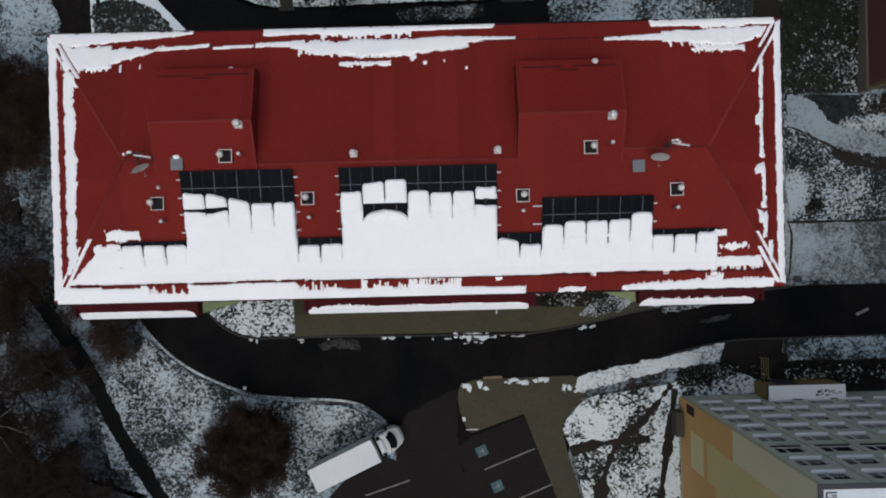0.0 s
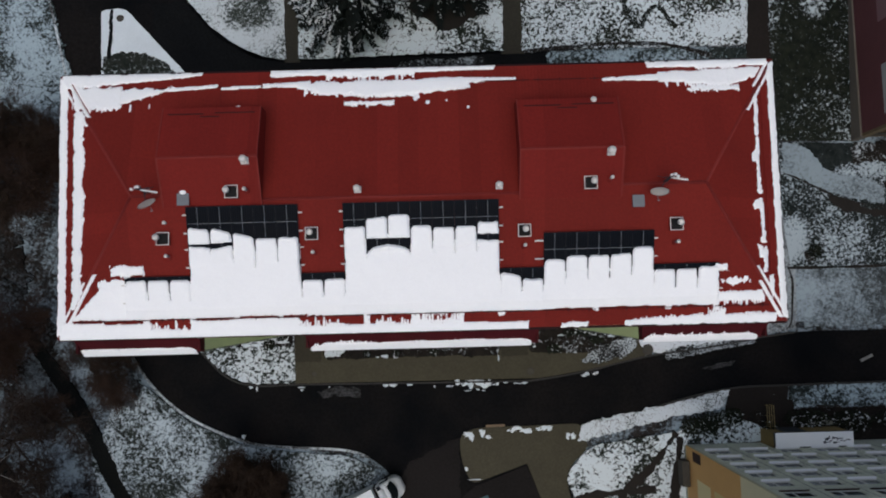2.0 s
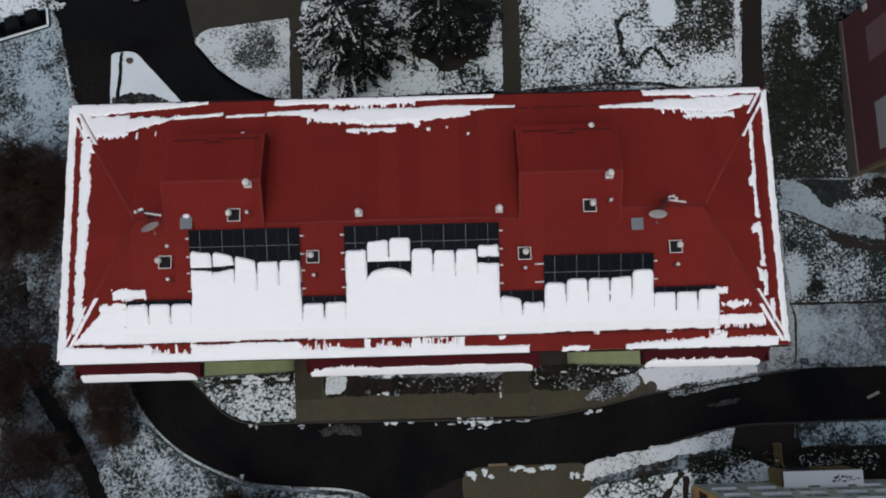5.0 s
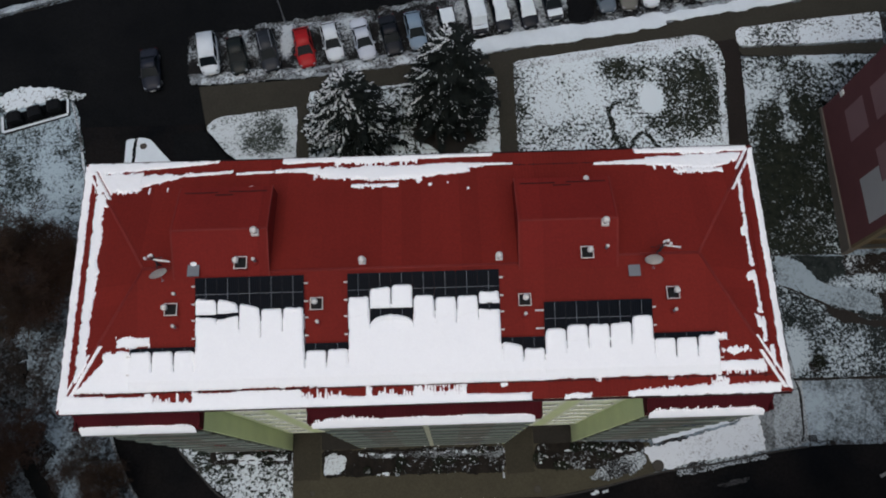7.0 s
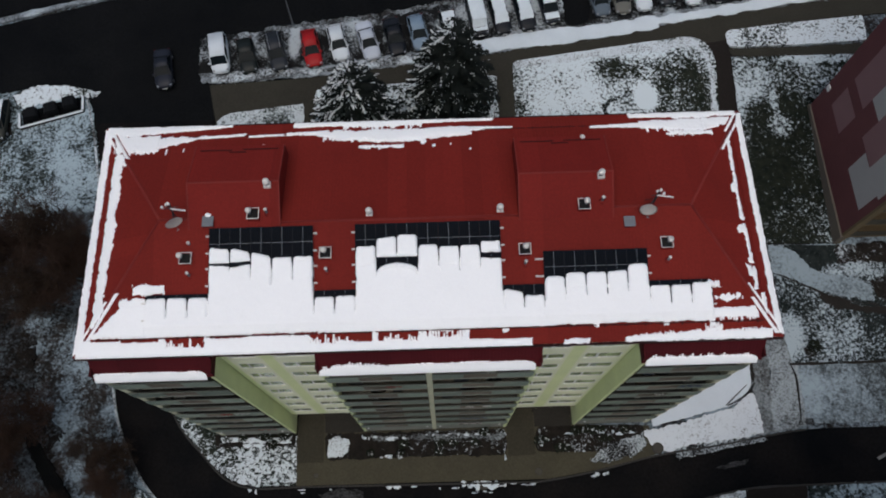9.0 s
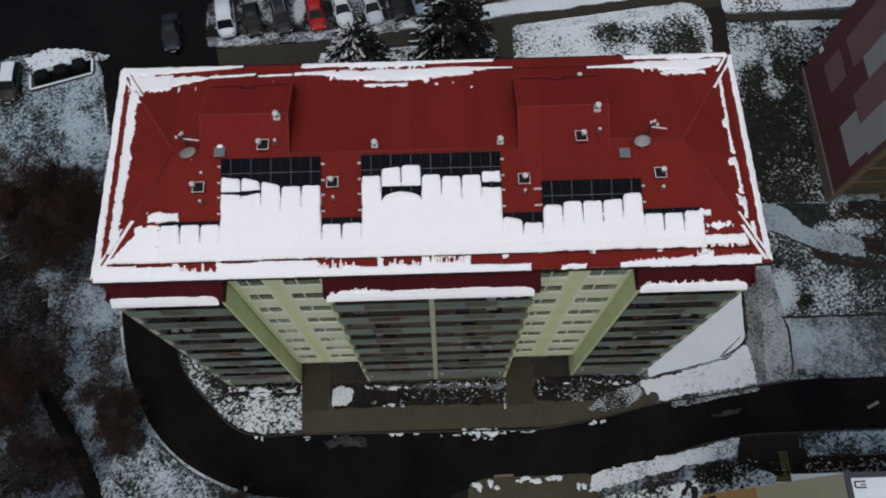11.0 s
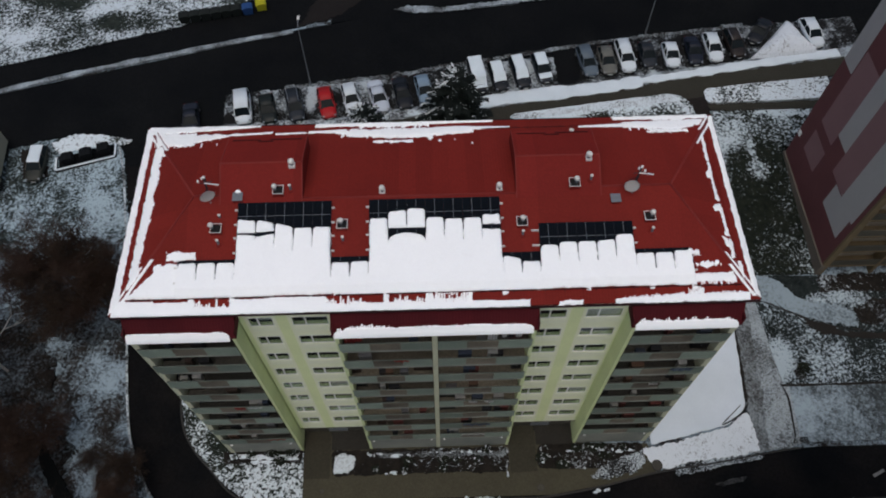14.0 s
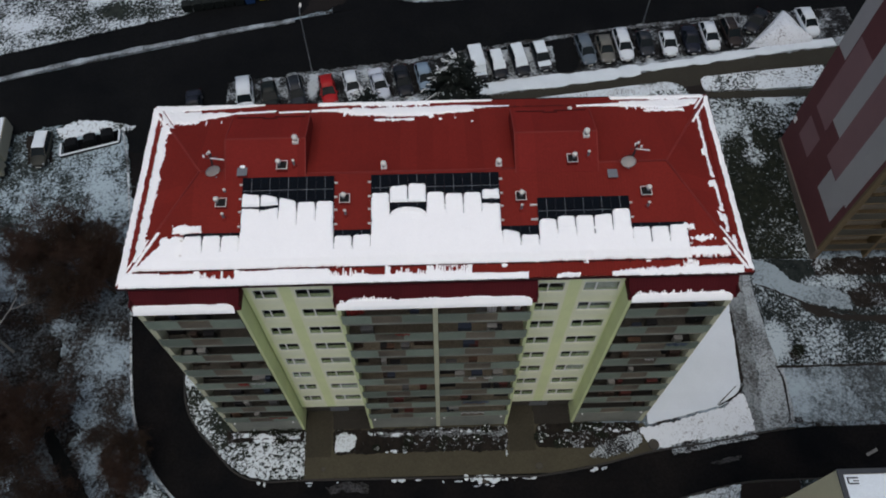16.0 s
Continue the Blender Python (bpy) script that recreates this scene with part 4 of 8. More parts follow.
house = empty("apartment_building", 0, 7, 0, "nine-storey panel block with lime walls, loggias and red metal roof", "building")
H = Matrix.Translation((0, -7, 0))


def hpart(name, bm, material, label="", parent=None, smooth=False):
    if parent is None:
        return part(name, bm, material, house, label, H, smooth)
    return part(name, bm, material, parent, label, None, smooth)


def wall_with_openings(x0, x1, z0, z1, y0, y1, holes):
    """A wall in the x-z plane from y0 (outside) to y1, with openings right through it."""
    bm = bmesh.new()
    xs = sorted({x0, x1, *[h[0] for h in holes], *[h[1] for h in holes]})
    zs = sorted({z0, z1, *[h[2] for h in holes], *[h[3] for h in holes]})
    grid = {}

    def v(x, y, z):
        k = (round(x, 4), round(y, 4), round(z, 4))
        if k not in grid:
            grid[k] = bm.verts.new((x, y, z))
        return grid[k]

    for xa, xb in zip(xs, xs[1:]):
        for za, zb in zip(zs, zs[1:]):
            cx, cz = (xa + xb) / 2, (za + zb) / 2
            if any(h[0] < cx < h[1] and h[2] < cz < h[3] for h in holes):
                continue
            bm.faces.new((v(xa, y0, za), v(xb, y0, za), v(xb, y0, zb), v(xa, y0, zb)))
            bm.faces.new((v(xa, y1, zb), v(xb, y1, zb), v(xb, y1, za), v(xa, y1, za)))
    for h in [(x0, x1, z0, z1)] + holes:
        a, b, c, d = h
        for (p, q) in (((a, c), (b, c)), ((b, c), (b, d)), ((b, d), (a, d)), ((a, d), (a, c))):
            bm.faces.new((v(p[0], y0, p[1]), v(p[0], y1, p[1]), v(q[0], y1, q[1]), v(q[0], y0, q[1])))
    bmesh.ops.recalc_face_normals(bm, faces=bm.faces[:])
    return bm


# main walls
SECTIONS = [(-12.35, -6.38, [(-11.82, -10.30, -11.24), (-9.12, -6.84, -8.27)]), (6.22, 12.15, [(6.52, 8.27, 7.2), (9.52, 11.80, 10.32)])]
for x0, x1, units in SECTIONS:
    holes = [(a, b, SILL + STOREY * k + 0.14, SILL + STOREY * k + 1.32) for k in range(8) for a, b, _ in units]
    hpart("front_wall", wall_with_openings(x0, x1, 2.75, EAVE_Z - 0.15, WALL_Y, WALL_Y + 0.3, holes), LIME, "pale lime rendered wall with eight rows of windows")
    for a, b, _ in units:
        # a band paler than the wall runs behind each column of windows
        band = [(a, b, z0, z1) for p, q, z0, z1 in holes if p == a]
        hpart("pale_band", wall_with_openings(a - 0.22, b + 0.22, 2.75, EAVE_Z - 0.9, WALL_Y - 0.005, WALL_Y - 0.001, band), LIME_PALER, "pale band behind a column of windows")
    hpart("entrance_plinth", boxes((x0, x1, WALL_Y + 0.5, WALL_Y + 0.75, 0, 2.75), (x0, x1, WALL_Y, WALL_Y + 0.5, 2.6, 2.75)), PLINTH, "dark recessed entrance front under the lime wall")
    hpart("entrance_door", boxes((x0 + 2.2, x0 + 3.9, WALL_Y + 0.44, WALL_Y + 0.5, 0.1, 2.2), bevel=0.02), GREY_METAL, "grey metal entrance door")
hpart("rear_wall", boxes((-19.0, 18.85, 13.7, 14.0, 1.0, EAVE_Z - 0.15)), LIME, "pale lime rendered rear wall")
hpart("gable_wall", boxes((-19.3, -19.0, WALL_Y, 14.0, 0, EAVE_Z - 0.15)), LIME, "pale lime gable wall")
hpart("gable_wall", boxes((18.85, 19.1, WALL_Y, 14.0, 0, EAVE_Z - 0.15)), LIME, "pale lime gable wall")
# one near-black sheet replaces the unlit rooms behind the glass
hpart("core", boxes((-18.9, 18.8, WALL_Y + 2.2, WALL_Y + 2.4, 0, EAVE_Z - 0.2)), DARK, "near-black sheet standing in for unlit rooms")
hpart("soffit", boxes((-HX + 0.1, HX - 0.1, 0.05, BACK_Y - 0.1, EAVE_Z - 0.16, EAVE_Z - 0.06)), RED_PLAIN, "red boarded soffit")


# windows of the lime walls
def make_window(a, b, mull):
    w, hgt, m = b - a, 1.18, mull - a
    f = 0.035
    frame_bm = boxes((0, w, -0.03, 0.03, 0, f), (0, w, -0.03, 0.03, hgt - f, hgt), (0, f, -0.03, 0.03, f, hgt - f), (w - f, w, -0.03, 0.03, f, hgt - f), (m - 0.045, m + 0.045, -0.03, 0.03, f, hgt - f))
    meshes = {}
    for nm, bm, mt in (("window_frame", frame_bm, WHITE), ("pane", boxes((f, m - 0.045, -0.008, 0.008, f, hgt - f)), GLASS), ("pane", boxes((m + 0.045, w - f, -0.008, 0.008, f, hgt - f)), GLASS), ("sill", boxes((-0.03, w + 0.03, -0.055, 0.03, -0.045, -0.01), bevel=0.01), PALE), ("spandrel", boxes((-0.02, w + 0.02, -0.044, -0.0275, -0.82, -0.06), bevel=0.006), PALE)):
        me = bpy.data.meshes.new(nm)
        bm.to_mesh(me)
        bm.free()
        me.materials.append(mt)
        meshes.setdefault(nm, []).append(me)
    return meshes, w, hgt, m


blind_rnd = random.Random(4)
BLIND = surface("cream_blind", (0.62, 0.62, 0.52), 0.8, vary=0.06, per_object=0.12)
for x0, x1, units in SECTIONS:
    for a, b, mull in units:
        meshes, w, hgt, m = make_window(a, b, mull)
        for k in range(8):
            z = SILL + STOREY * k + 0.14
            win = put("window", meshes["window_frame"][0], house, H @ Matrix.Translation((a, WALL_Y + 0.02, z)))
            for me in meshes["pane"]:
                pane = put("pane", me, win)
                pane.visible_shadow = False
            put("sill", meshes["sill"][0], win)
            put("spandrel", meshes["spandrel"][0], win, label="pale panel under the window")
            drop = blind_rnd.choice((0.0, 0.0, 0.0, 0.4, 0.9))
            if drop:
                lo = (m + 0.07) if blind_rnd.random() < 0.6 else 0.06
                part("blind", boxes((lo, w - 0.06, 0.08, 0.1, hgt * (1 - drop), hgt - 0.05)), BLIND, win, "cream roller blind")

# loggia blocks
RAIL = surface("dull_handrail", (0.10, 0.115, 0.10), 0.6, vary=0.15)
BLOCKS = [(-19.05, -12.45, [(-18.68, -12.65)]), (-6.38, 6.22, [(-6.15, -0.31), (0.03, 5.98)]), (12.18, 18.85, [(12.4, 18.48)])]
for x0, x1, bays in BLOCKS:
    top = 25.75
    edges = [x0] + [v for bay in bays for v in bay] + [x1]
    for i in range(0, len(edges), 2):
        bm = boxes((edges[i], edges[i + 1], LOGGIA_Y, WALL_Y + 0.9, 0, top))
        hpart("loggia_side_wall", bm, PIER if edges[i] in (-19.05, 18.48) or 0 < i < len(edges) - 2 else LIME_SHADED, "lime rendered side wall of the loggias")
    hpart("loggia_base", boxes((x0 + 0.22, x1 - 0.22, LOGGIA_Y + 0.03, WALL_Y + 0.9, 0, BALCONY)), CONCRETE, "grey concrete ground-floor front")
    for bx0, bx1 in bays:
        w = bx1 - bx0
        # the back wall of the bay with a door and a window on each floor
        holes = []
        for k in range(8):
            fz = BALCONY + STOREY * k + 0.2
            for s in (bx0 + 0.5, bx1 - 2.9):
                holes += [(s, s + 0.8, fz + 0.05, fz + 2.15), (s + 0.95, s + 2.35, fz + 0.85, fz + 2.15)]
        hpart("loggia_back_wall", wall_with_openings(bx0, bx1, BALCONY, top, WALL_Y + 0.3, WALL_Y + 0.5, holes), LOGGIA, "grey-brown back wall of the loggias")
        for k in range(8):
            fz = BALCONY + STOREY * k
            slab_me = bpy.data.meshes.new("balcony_slab")
            bm = boxes((bx0, bx1, LOGGIA_Y - 0.13, WALL_Y + 0.3, fz, fz + 0.195), bevel=0.015)
            bm.to_mesh(slab_me)
            bm.free()
            slab_me.materials.append(CONCRETE)
            bal = put("balcony", slab_me, house, H)
            part("balcony_floor", boxes((bx0 + 0.01, bx1 - 0.01, LOGGIA_Y + 0.12, WALL_Y + 0.29, fz + 0.2, fz + 0.215)), FLOOR_TILE if abs(bx0) < 10 else FLOOR_SHADED, bal, "dark tiled balcony floor")
            mid0, mid1 = bx0 + w * 0.315, bx0 + w * 0.655
            end0 = bx0 + 0.03 if bx0 > 0 and x0 < 0 else bx0 - (0.22 if x0 < -19 else 0.0 if x0 > 0 else 0.10)
            end1 = bx1 - 0.03 if bx1 < 0 and x1 > 0 else bx1 + (0.22 if x1 > 18 else 0.0 if x1 < 0 else 0.10)
            part("parapet_panel", boxes((end0, mid0, LOGGIA_Y - 0.12, LOGGIA_Y - 0.04, fz + 0.20, fz + 1.28), bevel=0.012), SAGE, bal, "grey-green parapet panel")
            part("parapet_panel", boxes((mid1, end1, LOGGIA_Y - 0.12, LOGGIA_Y - 0.04, fz + 0.20, fz + 1.28), bevel=0.012), SAGE, bal, "grey-green parapet panel")
            part("parapet_panel", boxes((mid0 + 0.01, mid1 - 0.01, LOGGIA_Y - 0.10, LOGGIA_Y - 0.05, fz + 0.20, fz + 1.16)), TAUPE, bal, "brown infill panel")
            part("handrail", boxes((end0, end1, LOGGIA_Y - 0.11, LOGGIA_Y - 0.05, fz + 1.285, fz + 1.33)), RAIL, bal, "dull grey-green handrail")
            for s in (bx0 + 0.5, bx1 - 2.9):
                part("window", boxes((s, s + 0.06, WALL_Y + 0.36, WALL_Y + 0.42, fz + 0.25, fz + 2.35), (s + 0.74, s + 0.8, WALL_Y + 0.36, WALL_Y + 0.42, fz + 0.25, fz + 2.35), (s + 0.95, s + 1.01, WALL_Y + 0.36, WALL_Y + 0.42, fz + 1.05, fz + 2.35), (s + 2.29, s + 2.35, WALL_Y + 0.36, WALL_Y + 0.42, fz + 1.05, fz + 2.35), (s + 1.01, s + 2.29, WALL_Y + 0.36, WALL_Y + 0.42, fz + 1.05, fz + 1.11)), WHITE, bal, "white balcony door and window frame")
    # the red apron above the loggias
    bm = bmesh.new()
    ya, za, yb, zb = EAVE_Y + 0.1, EAVE_Z - 0.35, LOGGIA_Y - 0.05, 25.82
    a0, a1 = x0 - 0.12, x1 + 0.12
    ring = [(ya, za), (yb, zb), (yb, zb - 0.12), (ya, za - 0.16)]
    va = [bm.verts.new((a0, y, z)) for y, z in ring]
    vb = [bm.verts.new((a1, y, z)) for y, z in ring]
    for i in range(4):
        bm.faces.new((va[i], va[(i + 1) % 4], vb[(i + 1) % 4], vb[i]))
    bm.faces.new(va[::-1])
    bm.faces.new(vb)
    bmesh.ops.recalc_face_normals(bm, faces=bm.faces[:])
    hpart("apron_roof", bm, APRON, "red sheet-metal apron above the loggias, darkened as shade")
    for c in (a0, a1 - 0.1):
        hpart("apron_cheek", boxes((c, c + 0.1, LOGGIA_Y + 0.02, WALL_Y, 25.74, EAVE_Z - 0.9)), APRON, "red cheek of the apron, darkened as shade")

# hipped roof: four sheets with an eave edge
corners = {"fl": (-HX, EAVE_Y), "fr": (HX, EAVE_Y), "br": (HX, BACK_Y), "bl": (-HX, BACK_Y)}
ridge_l, ridge_r = (-APEX_X, RIDGE_Y, RIDGE_Z), (APEX_X, RIDGE_Y, RIDGE_Z)


def sheet(points, material, label):
    bm = bmesh.new()
    vs = [bm.verts.new(p) for p in points]
    f = bm.faces.new(vs)
    f.normal_update()
    if f.normal.z < 0:
        f.normal_flip()
    ext = bmesh.ops.extrude_face_region(bm, geom=[f])
    for v in ext["geom"]:
        if isinstance(v, bmesh.types.BMVert):
            v.co.z -= 0.08
    bmesh.ops.recalc_face_normals(bm, faces=bm.faces[:])
    return hpart("roof_slope", bm, material, label)


E3 = lambda k: (*corners[k], EAVE_Z)
# between the dormers the ridge lies a little further forward
DL, DR = -10.8, 8.0
sheet([E3("fl"), E3("fr"), ridge_r, (DR, RIDGE_Y, RIDGE_Z), (DR, MID_Y, MID_Z), (DL, MID_Y, MID_Z), (DL, RIDGE_Y, RIDGE_Z), ridge_l], RED, "front slope of dark red profiled metal")
sheet([E3("br"), (DR, BACK_Y, EAVE_Z), (DR, RIDGE_Y, RIDGE_Z), ridge_r], RED, "rear slope of dark red profiled metal")
sheet([(DR, BACK_Y, EAVE_Z), (DL, BACK_Y, EAVE_Z), (DL, MID_Y, MID_Z), (DR, MID_Y, MID_Z)], RED, "rear slope of dark red profiled metal")
sheet([(DL, BACK_Y, EAVE_Z), E3("bl"), ridge_l, (DL, RIDGE_Y, RIDGE_Z)], RED, "rear slope of dark red profiled metal")
sheet([E3("bl"), E3("fl"), ridge_l], RED_END, "hipped end of dark red profiled metal")
sheet([E3("fr"), E3("br"), ridge_r], RED_END, "hipped end of dark red profiled metal")
for a, b in ((ridge_l, (DL, RIDGE_Y, RIDGE_Z)), ((DR, RIDGE_Y, RIDGE_Z), ridge_r), ((DL, MID_Y, MID_Z), (DR, MID_Y, MID_Z)), (E3("fl"), ridge_l), (E3("bl"), ridge_l), (E3("fr"), ridge_r), (E3("br"), ridge_r)):
    bm = bmesh.new()
    tube(bm, (a[0], a[1], a[2] - 0.05), (b[0], b[1], b[2] - 0.05), 0.09, sides=10)
    hpart("ridge_cap", bm, RED_CAP, "rounded red ridge capping", smooth=True)
for x0, x1, y0, y1 in ((-HX - 0.02, HX + 0.02, EAVE_Y - 0.13, EAVE_Y - 0.01), (-HX - 0.02, HX + 0.02, BACK_Y + 0.01, BACK_Y + 0.13), (-HX - 0.13, -HX - 0.01, EAVE_Y, BACK_Y), (HX + 0.01, HX + 0.13, EAVE_Y, BACK_Y)):
    hpart("gutter", boxes((x0, x1, y0, y1, EAVE_Z - 0.22, EAVE_Z - 0.05), bevel=0.03), GUTTER, "dark metal gutter")

# two raised lift-room dormers
def dormer_z(y):
    """The front slope of a dormer, which runs out on the main slope."""
    low = EAVE_Z + (6.70 - EAVE_Y) * FRONT_SLOPE + 0.015
    return low + (y - 6.70) * (30.16 - low) / (9.15 - 6.70)


RED_DORMER = roof_metal("brighter_red_sheet", (0.170, 0.0170, 0.0135), "X", second=(0.145, 0.0155, 0.0125))
for x0, x1 in ((-13.45, -8.25), (5.27, 10.66)):
    prof = [(12.0, roof_z(0, 12.0) - 0.2), (12.0, 29.16), (9.15, 30.16), (6.70, dormer_z(6.70)), (6.70, 28.7)]
    bm = bmesh.new()
    va = [bm.verts.new((x0, y, z)) for y, z in prof]
    vb = [bm.verts.new((x1, y, z)) for y, z in prof]
    for i in range(len(prof)):
        bm.faces.new((va[i], va[(i + 1) % 5], vb[(i + 1) % 5], vb[i]))
    bm.faces.new(va[::-1])
    bm.faces.new(vb)
    bmesh.ops.recalc_face_normals(bm, faces=bm.faces[:])
    d = hpart("lift_room_dormer", bm, RED_DORMER, "raised red metal lift-room roof")
    for x in (x0 - 0.02, x1 - 0.06):
        lip = bmesh.new()
        vs = []
        for dx in (0, 0.08):
            vs.append([lip.verts.new((x + dx, y, z + dz)) for y, z in ((12.02, 29.16), (9.15, 30.16), (6.72, dormer_z(6.72))) for dz in (-0.12, 0.025)])
        for i in (0, 2):
            lip.faces.new((vs[0][i], vs[0][i + 2], vs[0][i + 3], vs[0][i + 1]))
            lip.faces.new((vs[1][i + 1], vs[1][i + 3], vs[1][i + 2], vs[1][i]))
            lip.faces.new((vs[0][i + 1], vs[0][i + 3], vs[1][i + 3], vs[1][i + 1]))
        lip.faces.new((vs[0][0], vs[0][1], vs[1][1], vs[1][0]))
        lip.faces.new((vs[0][5], vs[0][4], vs[1][4], vs[1][5]))
        part("verge_trim", lip, RED_CAP, d, "red verge trim")
    cap = bmesh.new()
    tube(cap, (x0, 9.15, 30.125), (x1, 9.15, 30.125), 0.07, sides=8)
    part("ridge_cap", cap, RED_CAP, d)
    xm = (x0 + x1) / 2
    for a, b, dy in ((x0 + 0.35, xm - 0.4, 11.62), (xm + 0.2, x1 - 0.3, 11.66), (xm - 0.55, xm + 0.45, 11.45)):
        zz = 29.16 + (12.0 - dy) * (30.16 - 29.16) / 2.85
        part("snow_guard", boxes((a, b, dy - 0.025, dy + 0.025, zz - 0.03, zz + 0.06)), GUARD, d, "dark red snow guard")

# snow guards above the eaves
for y0, zz in ((0.84, roof_z(0, 0.84)), (13.52, roof_z(0, 13.52))):
    for i in range(12):
        a = -18.6 + i * 3.12
        bm = boxes((a, a + 2.95, y0 - 0.02, y0 + 0.02, zz + 0.01, zz + (0.11 if y0 < 5 else 0.03)))
        for p in (a + 0.3, a + 1.5, a + 2.6):
            box(bm, p - 0.02, p + 0.02, y0 - 0.1, y0 + 0.1, zz - 0.02, zz + (0.08 if y0 < 5 else 0.02))
        hpart("snow_guard", bm, GUARD, "dark red snow-guard rail")
for sx in (-1, 1):
    for i in range(4):
        a, x = 1.4 + i * 2.95, sx * 18.85
        zz = roof_z(x, 7)
        hpart("snow_guard", boxes((x - 0.02, x + 0.02, a, a + 2.8, zz + 0.0, zz + 0.06)), RED_PLAIN, "dark red snow-guard rail")

# ---------------------------------------------------------------- solar panels, three rows
PV_X0, PV_W, PV_STEP_Y, PV_TOP = -15.76, 31.64 / 27, 1.79, 6.73
PITCH = math.degrees(math.atan(FRONT_SLOPE))


def make_panel():
    """One half-cut panel; its base is the middle of its upper edge, sloping down to -y."""
    w, l = PV_W - 0.006, PV_STEP_Y / math.cos(radians(PITCH)) - 0.03
    ob = empty("solar_panel", 0, 0, 60, "black half-cut solar panel on aluminium rails", "solar panel", "solar array")
    part("panel_frame", boxes((-w / 2, w / 2, -l, -l + 0.03, 0, 0.035), (-w / 2, w / 2, -0.03, 0, 0, 0.035), (-w / 2, -w / 2 + 0.03, -l, 0, 0, 0.035), (w / 2 - 0.03, w / 2, -l, 0, 0, 0.035)), PV_FRAME, ob)
    part("cell_sheet", boxes((-w / 2 + 0.03, w / 2 - 0.03, -l + 0.03, -0.03, 0.018, 0.030)), PV_CELL, ob)
    part("cell_gap", boxes((-w / 2 + 0.03, w / 2 - 0.03, -l / 2 - 0.012, -l / 2 + 0.012, 0.0305, 0.0325)), PV_LINE, ob, "pale gap between the cell halves")
    part("rail", boxes((-w / 2, w / 2, -0.45, -0.41, -0.13, -0.002)), ALU, ob)
    part("rail", boxes((-w / 2, w / 2, -l + 0.41, -l + 0.45, -0.13, -0.002)), ALU, ob)
    part("edge_strip", boxes((-w / 2, w / 2, -l - 0.024, -l - 0.002, 0.01, 0.036)), PV_LINE, ob, "grey clamp strip between two panels")
    part("cell_gap", boxes((-0.011, 0.011, -l + 0.03, -l / 2 - 0.013, 0.0305, 0.0325), (-0.011, 0.011, -l / 2 + 0.013, -0.03, 0.0305, 0.0325)), PV_LINE, ob, "pale line down the panel's middle")
    return ob


panel = make_panel()
first = True
for row, cols in ((0, [*range(3, 8), *range(10, 17)]), (1, [*range(3, 8), *range(10, 17), *range(19, 24)]), (2, range(27))):
    for c in cols:
        y = PV_TOP - row * PV_STEP_Y
        m = pose(PV_X0 + (c + 0.5) * PV_W, y, EAVE_Z + (y - EAVE_Y) * FRONT_SLOPE + 0.15, PITCH)
        if first:
            panel.matrix_basis = m
            first = False
        else:
            copy_thing(panel, m)

# ---------------------------------------------------------------- snow lying on the roof
def ragged(x, y, size, seed):
    return noise.noise(Vector((x / size, y / size, seed))) + 0.5 * noise.noise(Vector((2.3 * x / size, 2.3 * y / size, seed + 7)))


def snow_sheet(name, x0, x1, y0, y1, depth, base, step, label):
    """Snow as a height field: depth(x, y) in metres above base(x, y); nothing where there is none."""
    nx, ny = max(2, round((x1 - x0) / step)), max(2, round((y1 - y0) / step))
    verts, index, faces = [], {}, []
    D = [[depth(x0 + (x1 - x0) * i / nx, y0 + (y1 - y0) * j / ny) for i in range(nx + 1)] for j in range(ny + 1)]

    def vid(i, j):
        if (i, j) not in index:
            x, y, d = x0 + (x1 - x0) * i / nx, y0 + (y1 - y0) * j / ny, D[j][i]
            index[i, j] = len(verts)
            verts.append((x, y, base(x, y) + (d if d > 0 else -0.02)))
        return index[i, j]

    for j in range(ny):
        for i in range(nx):
            if max(D[j][i], D[j][i + 1], D[j + 1][i], D[j + 1][i + 1]) > 0.004:
                faces.append((vid(i, j), vid(i + 1, j), vid(i + 1, j + 1), vid(i, j + 1)))
    if not faces:
        return None
    return put(name, mesh_of(name, verts, faces, SNOW, True), label=label, category="snow", kind="stuff")


def patch(x, y, x0, x1, y0, y1, rag, seed, comb=0.0, size=0.5):
    """How far a point lies inside a rough-edged rectangle, in metres."""
    e = rag * (ragged(x, y, size, seed) + 0.8 * noise.noise(Vector((x / 0.13, y / 0.22, seed + 3))))
    c = comb * (0.5 + 0.5 * math.cos(math.tau * x / 0.19)) * max(0.0, 0.25 + 1.6 * noise.noise(Vector((x / 0.55, 3.1, seed)))) if comb else 0.0
    return min(x - x0, x1 - x, y - y0 + c, y1 - y + c) + e


def rounded_depth(d, full, edge=0.12):
    if d <= 0:
        return 0.0
    t = min(d / edge, 1.0)
    return full * math.sqrt(1 - (1 - t) ** 2)


def chance(k, seed):
    v = math.sin(k * 12.9898 + seed * 78.233) * 43758.5453
    return v - math.floor(v)


def strands(x, y, x0, x1, root, reach, seed, share=0.7, pitch=0.15):
    """Fingers of snow left in the troughs of the sheet, from root on, up or down the slope by at most reach."""
    if not x0 < x < x1:
        return 0.0
    k = math.floor(x / pitch)
    if chance(k, seed) > share:
        return 0.0
    length = abs(reach) * (0.25 + 0.75 * chance(k, seed + 1))
    q = (y - root) * (1 if reach > 0 else -1)
    if not -0.08 < q < length:
        return 0.0
    half = pitch * (0.42 - 0.14 * max(q, 0) / length)
    return rounded_depth(min(half - abs(x - (k + 0.5) * pitch), length - q), 0.06, 0.03)


